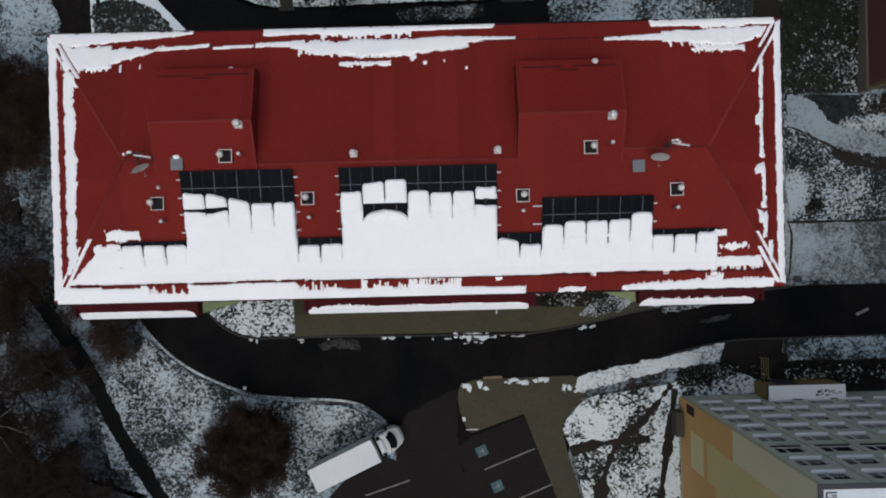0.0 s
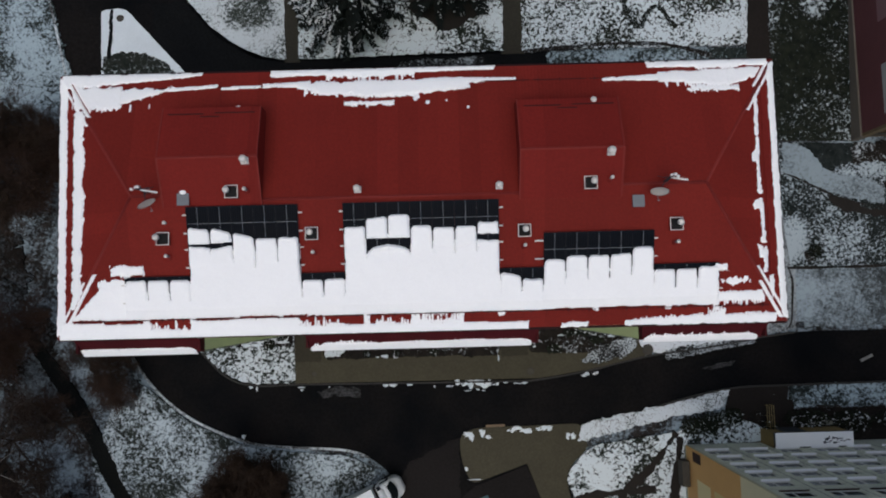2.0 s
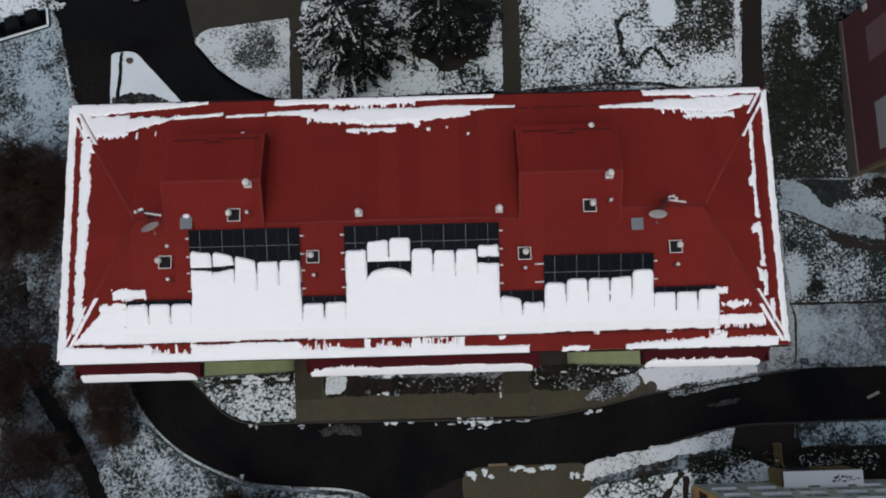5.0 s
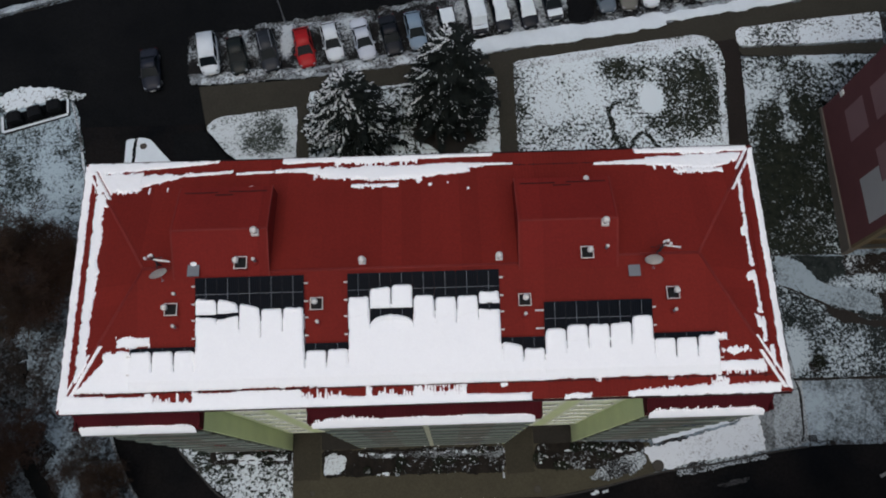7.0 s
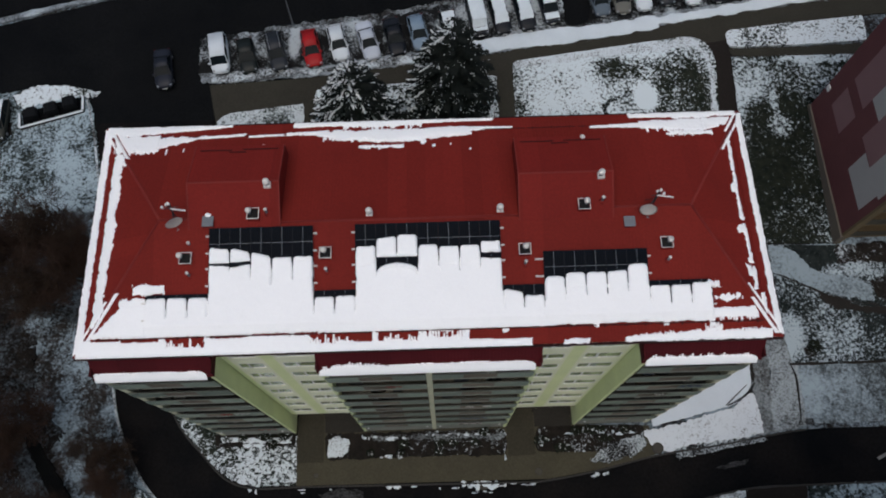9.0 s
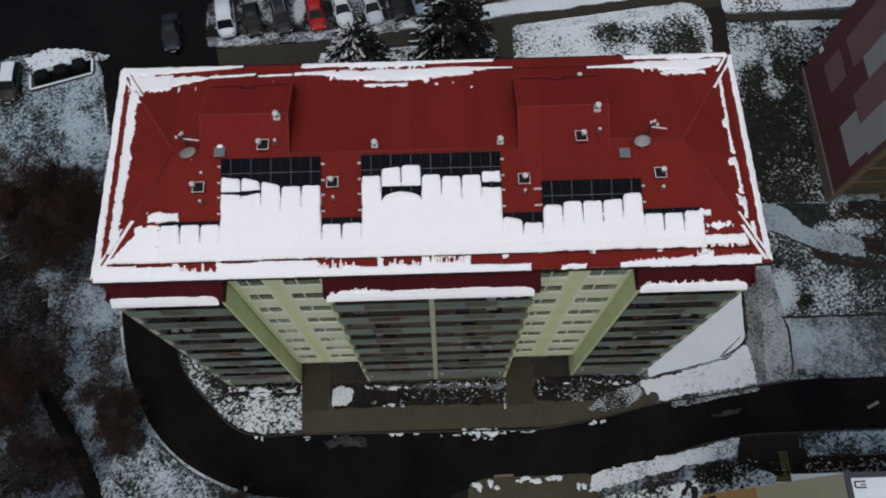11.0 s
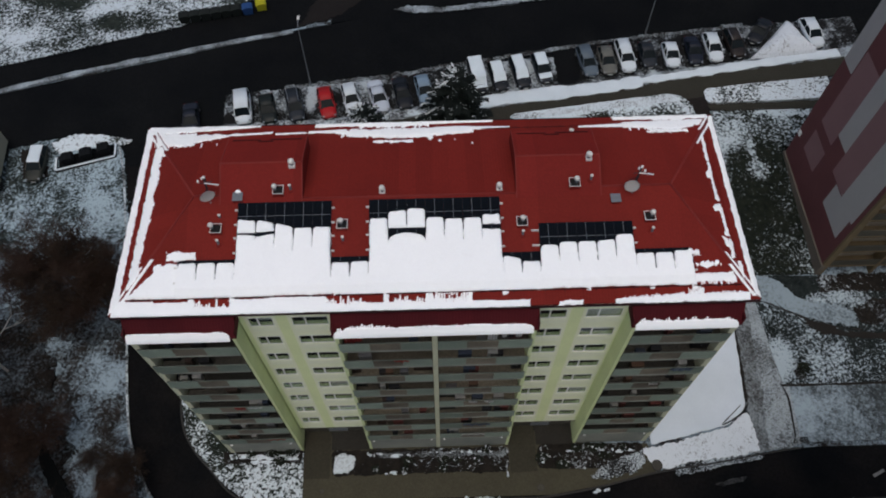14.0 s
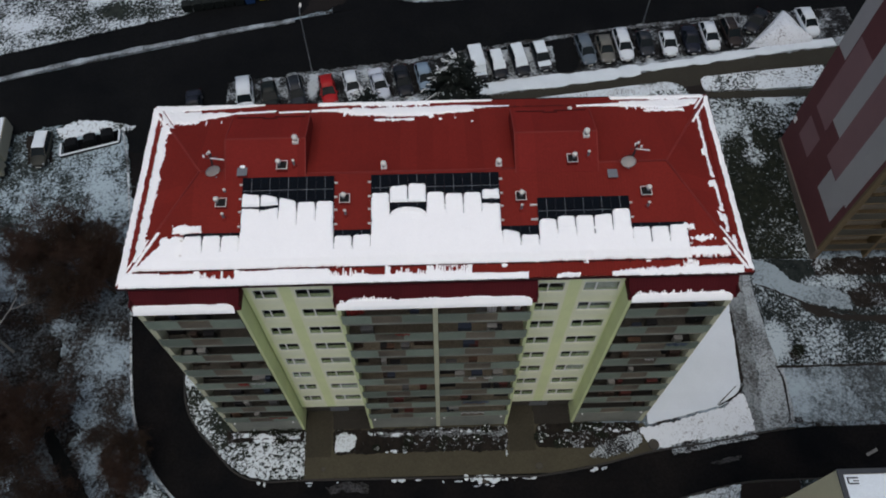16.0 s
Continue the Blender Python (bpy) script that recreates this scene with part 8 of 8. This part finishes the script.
# ---------------------------------------------------------------- street furniture and small things
def street_lamp(x, y, h):
    t = empty("street_lamp", x, y, rise(y), "tall grey steel street lamp with a curved arm", "street lamp", "street lamps")
    bm = bmesh.new()
    tube(bm, (0, 0, -0.1), (0, 0, 1.2), 0.09, 0.08, sides=10)
    tube(bm, (0, 0, 1.2), (0, 0, h - 0.4), 0.065, 0.045, sides=10)
    part("pole", bm, GREY_METAL, t)
    arm = bmesh.new()
    pts = [(0, 0, h - 0.4), (0, 0.15, h - 0.1), (0, 0.5, h + 0.05), (0, 1.0, h + 0.1)]
    for a, b in zip(pts, pts[1:]):
        tube(arm, a, b, 0.04, sides=8)
    part("arm", arm, GREY_METAL, t)
    head = part("lamp_head", boxes((-0.13, 0.13, 0.85, 1.45, h + 0.04, h + 0.18), bevel=0.05), ZINC, t, "pale lamp head")
    part("lens", boxes((-0.1, 0.1, 0.95, 1.4, h + 0.01, h + 0.035)), LAMP_GLASS, head)


street_lamp(-13.9, 40.9, 8.9)
street_lamp(26.3, 47.9, 8.9)


def wheelie_bin(x, y, turn, rgb, name, label):
    t = empty("rubbish_bin", x, y, rise(y), label, "rubbish bin", "bins by the lane", turn=turn)
    mt = surface("bin_plastic_" + name, rgb, 0.8, vary=0.1, spec=0.1)
    sec = lambda z, a, b: [(-a, -b, z), (a, -b, z), (a, b, z), (-a, b, z), (-a, -b, z)]
    bm = bmesh.new()
    rings = [[bm.verts.new(p) for p in sec(z, a, b)[:4]] for z, a, b in ((0.16, 0.52, 0.40), (0.95, 0.62, 0.50), (1.05, 0.66, 0.53))]
    for p, q in zip(rings, rings[1:]):
        for i in range(4):
            bm.faces.new((p[i], p[(i + 1) % 4], q[(i + 1) % 4], q[i]))
    bm.faces.new(rings[0][::-1])
    bm.faces.new(rings[-1])
    part("body", bm, mt, t)
    lid = bmesh.new()
    turnz = [(-0.66, 1.06), (-0.5, 1.22), (0.0, 1.30), (0.5, 1.22), (0.66, 1.06)]
    va = [lid.verts.new((xx, -0.53, zz)) for xx, zz in turnz]
    vb = [lid.verts.new((xx, 0.53, zz)) for xx, zz in turnz]
    for i in range(4):
        lid.faces.new((va[i], va[i + 1], vb[i + 1], vb[i]))
    lid.faces.new(va[::-1])
    lid.faces.new(vb)
    lid.faces.new((va[0], vb[0], vb[4], va[4]))
    bmesh.ops.recalc_face_normals(lid, faces=lid.faces[:])
    part("lid", lid, mt, t, "domed lid")
    for sx in (-0.42, 0.42):
        for sy in (-0.32, 0.32):
            wh = bmesh.new()
            tube(wh, (sx, sy - 0.03, 0.09), (sx, sy + 0.03, 0.09), 0.09, sides=10)
            part("wheel", wh, TYRE, t)


for i in range(6):
    wheelie_bin(-29.9 + i * 1.25, 51.7 + i * 0.22, 12, (0.014, 0.017, 0.016), "black", "black wheeled rubbish container beside the lane")
wheelie_bin(-22.3, 52.95, 12, (0.02, 0.055, 0.16), "blue", "blue wheeled paper container beside the lane")
wheelie_bin(-20.7, 53.6, 12, (0.36, 0.34, 0.02), "yellow", "yellow wheeled plastics container beside the lane")


def low_wall(name, a, b, label):
    d = Vector(b) - Vector(a)
    t = empty(name, a[0], a[1], rise(a[1]), label, "wall", turn=math.degrees(math.atan2(d.y, d.x)))
    L = d.length
    part("wall_body", boxes((0, L, -0.09, 0.09, -0.2, 0.45)), KERB, t)
    part("snow_cap", boxes((0.02, L - 0.02, -0.11, 0.11, 0.455, 0.52), bevel=0.025), CLEAN_SNOW, t, "snow on the coping")


low_wall("low_wall", (-40.8, 29.5), (-34.7, 31.3), "low grey enclosure wall with snow on its coping")
low_wall("low_wall", (-34.7, 31.3), (-34.9, 32.9), "low grey enclosure side wall with snow")
low_wall("low_wall", (-40.8, 29.5), (-41.1, 31.2), "low grey enclosure side wall with snow")

for x, y in ((-39.6, 30.75), (-37.7, 31.3), (-35.9, 31.9)):
    wheelie_bin(x, y, 16, (0.007, 0.008, 0.009), "anthracite", "dark wheeled rubbish container inside the low wall")

# grate of the road drain by the footpath
grate = tagged(new("drain_grate"), label="small dark iron drain grate in the snow", category="drain grate")
grate.location = (33.45, -1.3, 0.10)
for name, w, d, px, py in [("frame", 0.70, 0.07, 0, -0.23), ("frame", 0.70, 0.07, 0, 0.23), ("frame", 0.07, 0.39, -0.315, 0), ("frame", 0.07, 0.39, 0.315, 0)] + [("bar", 0.05, 0.39, -0.22 + 0.11 * k, 0) for k in range(5)]:
    bm = bmesh.new()
    bmesh.ops.create_cube(bm, size=1, matrix=Matrix.Diagonal((w, d, 0.06, 1)))
    me = bpy.data.meshes.new(name)
    bm.to_mesh(me)
    bm.free()
    me.materials.append(DARK)
    piece = new(name, me)
    piece.parent = grate
    piece.location = (px, py, 0.02)

# manhole covers
for x, y, r, z, label in ((19.55, -3.2, 0.5, 0.14, "round dark manhole cover at the road's edge"), (8.9, -4.85, 0.32, 0.085, "round brown manhole cover in the paving"), (-27.3, 27.9, 0.35, 2.44, "dark cover in the snowy traffic island"), (4.0, -5.95, 0.36, 0.005, "dark manhole cover ringed with snow"), (-10.6, -4.6, 0.2, 0.085, "small round cover in the paving")):
    t = empty("manhole_cover", x, y, z, label, "manhole cover", "covers")
    part("rim", turned(bmesh.new(), [(r, -0.08), (r, 0.012), (r * 0.9, 0.016)], 24), KERB, t)
    part("cover", turned(bmesh.new(), [(r * 0.88, -0.05), (r * 0.88, 0.022), (r * 0.80, 0.026)], 24), PLINTH, t, "dark iron lid")

# painted marks in the parking bays
BAY_WHITE = surface("worn_road_paint", (0.22, 0.22, 0.21), 0.8, vary=0.35, scale=3)
BAY_BLUE = surface("faded_blue_road_paint", (0.07, 0.14, 0.16), 0.8, vary=0.35, scale=4)


def painted_bar(a, b, width, z, material, label):
    a, b = Vector(a), Vector(b)
    s = (b - a).normalized().orthogonal() * width / 2
    vs = [(p.x, p.y, z + dz) for dz in (-0.01, 0.004) for p in (a + s, b + s, b - s, a - s)]
    put("road_marking", mesh_of("road_marking", vs, [(4, 5, 6, 7), (0, 3, 2, 1), (0, 1, 5, 4), (1, 2, 6, 5), (2, 3, 7, 6), (3, 0, 4, 7)], material), label=label, kind="structure")


for a, b in (((4.6, -18.0), (9.2, -16.2)), ((6.3, -21.3), (10.7, -19.5)), ((-6.3, -20.1), (-2.2, -18.8)), ((7.8, -24.8), (12.2, -23.0))):
    painted_bar(a, b, 0.12, 0.035, BAY_WHITE, "worn white bay line")
for x, y in ((4.4, -16.3), (5.75, -19.55)):
    d, s = Vector((0.93, 0.37)), Vector((-0.37, 0.93))
    c = Vector((x, y))
    painted_bar(c - d * 0.5, c + d * 0.5, 0.95, 0.035, BAY_BLUE, "faded blue disabled-bay square")
    painted_bar(c - d * 0.28, c + d * 0.25, 0.10, 0.041, BAY_WHITE, "white bar of the bay symbol")
    painted_bar(c - s * 0.25 + d * 0.1, c + s * 0.25 + d * 0.1, 0.12, 0.042, BAY_WHITE, "white bar of the bay symbol")
painted_bar((4.7, -9.62), (6.4, -9.58), 0.22, 0.125, surface("wet_plank", (0.17, 0.12, 0.075), 0.7, vary=0.2), "pale timber board at the kerb")
painted_bar((38.8, -4.7), (39.9, -4.2), 0.26, 0.012, BAY_WHITE, "worn white arrow on the asphalt")


# scraps of snow along kerbs and on the asphalt
def snow_scrap(x, y, rx, ry, h, z, seed):
    rnd = random.Random(seed)
    bm = bmesh.new()
    n, rings = 18, 4
    rows = []
    shape = [1 + 0.35 * noise.noise(Vector((math.cos(k * math.tau / n) * 2.5, math.sin(k * math.tau / n) * 2.5, seed))) + rnd.uniform(-0.35, 0.3) for k in range(n)]
    top = bm.verts.new((x, y, z + h))
    for i in range(1, rings + 1):
        f = i / rings
        rows.append([bm.verts.new((x + rx * f * shape[k] * math.cos(k * math.tau / n), y + ry * f * shape[k] * math.sin(k * math.tau / n), z + h * (1 - f * f) * rnd.uniform(0.7, 1.1) - (0.02 if i == rings else 0))) for k in range(n)])
    for k in range(n):
        bm.faces.new((top, rows[0][k], rows[0][(k + 1) % n]))
        for p, q in zip(rows, rows[1:]):
            bm.faces.new((p[k], q[k], q[(k + 1) % n], p[(k + 1) % n]))
    me = bpy.data.meshes.new("snow_scrap")
    bm.to_mesh(me)
    bm.free()
    me.materials.append(CLEAN_SNOW)
    me.polygons.foreach_set("use_smooth", [True] * len(me.polygons))
    put("snow_scrap", me, label="small heap of leftover snow on the ground", category="snow", group="snow scraps")


scraps = [(-16.1, -5.75, 0.5, 0.3, 0.15, 0.0), (-17.0, -10.15, 0.42, 0.3, 0.2, 0.05), (-3.7, -5.75, 0.6, 0.22, 0.1, 0.0), (4.7, -5.75, 0.7, 0.25, 0.1, 0.0), (3.2, -5.7, 0.6, 0.2, 0.08, 0.0), (4.0, -6.4, 0.8, 0.12, 0.05, 0.0), (14.1, -5.25, 0.7, 0.2, 0.08, 0.0), (4.0, -10.4, 1.0, 0.35, 0.08, 0.09), (8.6, -9.95, 1.6, 0.32, 0.09, 0.09), (7.0, -10.0, 0.5, 0.22, 0.06, 0.09), (10.2, -9.9, 0.8, 0.25, 0.07, 0.09), (2.9, -13.1, 0.2, 0.4, 0.06, 0.09), (3.2, -5.75, 1.1, 0.4, 0.16, 0.02), (5.0, -5.95, 0.8, 0.25, 0.1, 0.0)] + [(3.6, -14.2, 0.4, 0.15, 0.05, 0.09), (12.2, -10.6, 0.5, 0.4, 0.06, 0.09), (6.1, -3.6, 0.18, 0.3, 0.2, 0.12), (-6.0, -1.5, 0.8, 0.18, 0.08, 0.12), (-3.6, -1.55, 1.0, 0.2, 0.08, 0.12), (0.5, -1.5, 1.3, 0.16, 0.08, 0.12), (3.5, -1.5, 1.2, 0.18, 0.08, 0.12), (9.4, -2.1, 0.35, 0.7, 0.1, 0.12), (-16.0, -1.75, 2.2, 0.22, 0.08, 0.12), (-4.2, -3.2, 1.0, 0.14, 0.08, 0.12), (13.2, -1.6, 1.5, 0.2, 0.08, 0.12), (16.4, -1.7, 1.2, 0.25, 0.08, 0.12)]
for i, s in enumerate(scraps):
    x, y, rx, ry, h, z = s
    pieces = 1 if rx < 0.5 else random.Random(i).choice((3, 4, 5))
    for k in range(pieces):
        r = random.Random(40 * i + k)
        snow_scrap(x + rx * (2 * (k + 0.5) / pieces - 1) + r.uniform(-0.35, 0.35) * rx, y + r.uniform(-0.7, 0.7) * ry, rx / pieces * r.uniform(0.35, 1.9), ry * r.uniform(0.4, 1.1), h * r.uniform(0.6, 1), z, 500 + 7 * i + k)
rnd = random.Random(77)
for i in range(60):
    x = rnd.uniform(-22, 40)
    y = -6.9 + rnd.uniform(-0.6, 0.3) if x > 27 else -5.75 - 0.25 * rnd.random() if -12 < x < 9 else None
    if y is None:
        continue
    snow_scrap(x, y, rnd.uniform(0.06, 0.35), rnd.uniform(0.04, 0.12), 0.04, 0.01, 600 + i)

# heap of ploughed snow in the car park
bm = bmesh.new()
base = [(37.9, 43.2), (46.6, 43.7), (45.6, 45.6), (43.9, 49.5), (42.2, 47.6), (39.6, 44.9)]
n = 26
apex = (43.2, 45.6)
rows = []
for i in range(7):
    f = i / 6
    row = []
    for k in range(n):
        u = k / n * len(base)
        a, b = base[int(u)], base[(int(u) + 1) % len(base)]
        w = u - int(u)
        px, py = a[0] + (b[0] - a[0]) * w, a[1] + (b[1] - a[1]) * w
        qx, qy = px + (apex[0] - px) * f, py + (apex[1] - py) * f
        row.append(bm.verts.new((qx, qy, 2.98 + 1.5 * math.sqrt(f) + 0.18 * ragged(qx, qy, 1.2, 3) * (1 if 0 < i else 0))))
    rows.append(row)
for p, q in zip(rows, rows[1:]):
    for k in range(n):
        bm.faces.new((p[k], p[(k + 1) % n], q[(k + 1) % n], q[k]))
bmesh.ops.recalc_face_normals(bm, faces=bm.faces[:])
me = bpy.data.meshes.new("snow_mound")
bm.to_mesh(me)
bm.free()
me.materials.append(VERGE_FRESH)
put("snow_mound", me, label="large heap of ploughed snow in the car park", category="snow")

# trodden and rutted tracks in the grass, the ditch and the wood path
MUD = surface("wet_dark_mud", (0.014, 0.011, 0.008), 0.8, vary=0.3, scale=2, bump=0.3)
for line, w, label, j in (
    ([(21.8, -10.6), (19.3, -13.7), (16.6, -16.2), (15.0, -20.8), (14.6, -26)], 1.0, "muddy track trodden through the lawn", 0.4),
    ([(22.1, -11.0), (21.4, -15.8), (20.6, -21.0), (20.2, -28)], 0.7, "muddy track along the ochre flats", 0.4),
    ([(12.5, -16.5), (15.1, -15.9), (19.7, -15.5)], 0.8, "muddy cross track in the lawn", 0.4),
    ([(32.5, 3.85), (36.2, 3.82), (42.6, 3.85), (60, 4.15)], 0.26, "dark narrow drain beside the plot", 0.35),
    ([(36.4, 10.1), (38.3, 9.4), (41.6, 8.6), (55, 8.0)], 0.95, "dark ditch across the rough grass", 0.5),
    ([(32.3, 12.4), (33.4, 12.0), (35.8, 10.8), (38.3, 9.7), (41.7, 9.1)], 0.16, "thin dark rut above the ditch", 0.7),
    ([(9.0, 24.0), (14.0, 24.35), (18.5, 24.5), (22.5, 24.2), (26.0, 23.2)], 0.3, "dark kerb behind the lawn", 0.3),
    ([(29.22, 9.6), (29.15, 6.7), (29.0, 4.2), (28.92, 2.4)], 0.26, "muddy edge of the gable path", 0.5),
    ([(26.3, 0.3), (27.5, 0.85), (28.5, 1.5), (29.0, 2.2)], 0.10, "thin dark rut round the snow", 0.5),
    ([(26.2, 0.35), (27.4, 1.35), (28.3, 2.1)], 0.08, "thin dark rut across the snow", 0.5),
    ([(32.5, 4.0), (32.9, 2.7), (32.85, 0.6), (32.7, -1.0), (32.2, -1.75)], 0.13, "dark rut beside the gable path", 0.5),
    ([(34.3, 5.4), (34.6, 4.9), (34.7, 4.4)], 0.6, "black puddle in the rough grass", 0.5),
):
    strip("track", smooth_line(line, 14), w, 0.135, MUD if "muddy" in label or "ditch" in label or "drain" in label else SOIL, label, jitter=min(0.75, j + 0.25))

# things on the balconies
CLOTH_RED = surface("red_cloth", (0.28, 0.03, 0.025), 0.9, vary=0.15)
CLOTH_WHITE = surface("white_laundry", (0.55, 0.55, 0.54), 0.9, vary=0.1)
for x, y, r, seed in ((-6.8, 28.3, 2.6, 1), (2.5, 29.9, 3.7, 2)):
    ring = [(x + r * (1 + 0.30 * noise.noise(Vector((math.cos(k * 0.21) * 3, math.sin(k * 0.21) * 3, seed)))) * math.cos(k * math.tau / 30), y + r * (1 + 0.30 * noise.noise(Vector((math.cos(k * 0.21) * 3, math.sin(k * 0.21) * 3, seed)))) * math.sin(k * math.tau / 30)) for k in range(30)]
    slab("bare_soil", ring, 0.132, MUD, "bare dark needle litter under a spruce", thick=0.1)
CLOTH_DARK = surface("dark_laundry", (0.03, 0.03, 0.035), 0.9, vary=0.15)
CLOTH_BLUE = surface("blue_grey_cloth", (0.10, 0.13, 0.18), 0.9, vary=0.15)


def laundry(x, floor, w, h, material, label, y=LOGGIA_Y - 0.14, lift=0.0):
    """A cloth hung over the parapet, with folds."""
    z = BALCONY + STOREY * floor + 1.36 + lift
    bm = bmesh.new()
    n = 10
    pts = [[(x + w * i / n, y - 0.02 - 0.025 * math.sin(i * 1.9 + x), z - 0.02) for i in range(n + 1)], [(x + w * i / n, y - 0.03 - 0.035 * math.sin(i * 1.9 + x), z - h * 0.6) for i in range(n + 1)], [(x + w * i / n, y - 0.02 - 0.05 * math.sin(i * 1.9 + x), z - h + 0.04 * math.sin(i * 0.9)) for i in range(n + 1)]]
    rows = [[bm.verts.new(p) for p in r] for r in pts]
    for p, q in zip(rows, rows[1:]):
        for i in range(n):
            bm.faces.new((p[i], p[i + 1], q[i + 1], q[i]))
    bmesh.ops.solidify(bm, geom=bm.faces[:], thickness=0.015)
    me = bpy.data.meshes.new("laundry")
    bm.to_mesh(me)
    bm.free()
    me.materials.append(material)
    put("laundry", me, label=label, category="laundry", group="washing on balconies")


laundry(-5.85, 7, 0.75, 1.05, CLOTH_RED, "red blanket hung on a line above a balcony rail", LOGGIA_Y + 0.12, 0.75)
laundry(-5.2, 7, 0.5, 0.8, CLOTH_RED, "red towel hung on a line above a balcony rail", LOGGIA_Y + 0.10, 0.75)
laundry(3.2, 7, 0.6, 0.95, CLOTH_WHITE, "white sheet hung on a line above a balcony rail", LOGGIA_Y + 0.02, 0.75)
laundry(4.1, 7, 0.3, 0.6, CLOTH_WHITE, "white shirt hung on a line above a balcony rail", LOGGIA_Y + 0.02, 0.75)
laundry(4.5, 7, 0.35, 0.65, CLOTH_DARK, "dark shirt hung on a line above a balcony rail", LOGGIA_Y + 0.02, 0.75)
laundry(4.95, 7, 0.4, 0.6, CLOTH_WHITE, "white towel hung on a line above a balcony rail", LOGGIA_Y + 0.02, 0.75)
for x0, x1 in ((-6.15, -0.31), (0.03, 5.98)):
    line = bmesh.new()
    tube(line, (x0, LOGGIA_Y + 0.05, BALCONY + STOREY * 7 + 2.09), (x1, LOGGIA_Y + 0.05, BALCONY + STOREY * 7 + 2.09), 0.012, sides=5)
    cord = part("washing_line", line, GREY_METAL, None)
    tagged(cord, "thin grey washing line across a top-floor loggia", "washing line", "washing lines")
laundry(-2.9, 6, 1.0, 0.25, CLOTH_RED, "red cloth on a balcony rail")
laundry(2.3, 3, 0.6, 0.4, CLOTH_WHITE, "white washing hung over a rail")
laundry(3.5, 3, 0.7, 0.4, CLOTH_WHITE, "white washing hung over a rail")
laundry(1.9, 0, 2.0, 0.35, CLOTH_WHITE, "pale sheet hung over a rail")
laundry(2.0, 1, 2.2, 0.5, CLOTH_BLUE, "blue-grey cover hung over a rail")
laundry(16.3, 5, 1.6, 0.5, CLOTH_BLUE, "blue cover hung over a rail")
laundry(-14.6, 3, 1.1, 0.3, CLOTH_WHITE, "white washing on a balcony rail")
laundry(-15.6, 3, 0.8, 0.5, CLOTH_RED, "red cloth on a balcony rail")
laundry(-14.9, 0, 1.6, 0.3, CLOTH_RED, "dull red cloth on a balcony rail")
laundry(15.4, 4, 0.7, 0.3, CLOTH_WHITE, "white washing on a balcony rail")



# globe lamps on the ground-floor fronts
for x in (-18.3, -13.1, -5.77, -0.71, 0.41, 5.48, 12.8, 18.1):
    t = empty("wall_lamp", x, LOGGIA_Y + 0.03, BALCONY - 0.16, "small white globe lamp on the ground-floor front", "lamp", "globe lamps")
    part("bracket", boxes((-0.05, 0.05, -0.06, -0.001, -0.05, 0.05), bevel=0.01), GREY_METAL, t)
    globe = bmesh.new()
    bmesh.ops.create_uvsphere(globe, u_segments=14, v_segments=9, radius=0.085, matrix=Matrix.Translation((0, -0.14, 0)))
    part("globe", globe, WHITE, t, smooth=True)

# boxes and crates standing on the balconies, and cupboards added to darken their ends
def cupboard(x, y, z, w, d, h, material):
    t = empty("storage_cupboard", x, y, z, "made-up cupboard darkening the end of a balcony", "cupboard", "balcony cupboards")
    part("body", boxes((0, w, 0.02, d, 0.002, h), bevel=0.01), material, t)
    for a, b in ((0.01, w / 2 - 0.005), (w / 2 + 0.005, w - 0.01)):
        door = part("door", boxes((a, b, 0, 0.018, 0.05, h - 0.03), bevel=0.004), material, t)
        part("handle", boxes((b - 0.05 if a < 0.1 else a + 0.03, b - 0.03 if a < 0.1 else a + 0.05, -0.02, -0.001, h * 0.5, h * 0.62)), GREY_METAL, door, "small grey metal handle")


crate_rnd = random.Random(31)
CRATE = [surface("crate_" + n, c, 0.7, vary=0.15) for n, c in (("brown", (0.09, 0.05, 0.03)), ("white", (0.24, 0.24, 0.22)), ("black", (0.015, 0.015, 0.017)), ("blue", (0.03, 0.04, 0.06)), ("red", (0.09, 0.025, 0.02)), ("grey", (0.10, 0.10, 0.10)), ("soot", (0.012, 0.012, 0.013)), ("dark_brown", (0.04, 0.025, 0.018)))]
for x0, x1, bays in BLOCKS:
    for bx0, bx1 in bays:
        for k in range(8):
            # made-up cupboards, strewn at random, give the bays their dark ends
            for end in (0, 1):
                if crate_rnd.random() < (0.62 if k < 7 else 0.2):
                    w = crate_rnd.uniform(0.6, 1.5)
                    cupboard(bx0 + 0.04 if end == 0 else bx1 - 0.04 - w, LOGGIA_Y + 0.55 + crate_rnd.uniform(0, 0.2), BALCONY + STOREY * k + 0.215, w, 0.4, crate_rnd.uniform(0.95, 1.75), CRATE[crate_rnd.choice((2, 6, 6, 7))])
            for _ in range(crate_rnd.choice((1, 2, 2, 3))):
                w, d, h = crate_rnd.uniform(0.3, 0.9), crate_rnd.uniform(0.25, 0.4), crate_rnd.uniform(0.5, 1.35)
                x = crate_rnd.uniform(bx0 + 0.3, bx1 - 0.3 - w)
                fz = BALCONY + STOREY * k + 0.215
                t = empty("storage_box", x, LOGGIA_Y + 0.22, fz, "storage box standing on a balcony floor", "box", "balcony clutter")
                mt = crate_rnd.choice(CRATE)
                part("box_body", boxes((0, w, 0, d, 0.002, h), bevel=0.02), mt, t)
                part("lid", boxes((-0.015, w + 0.015, -0.015, d + 0.015, h + 0.002, h + 0.04), bevel=0.012), mt, t)
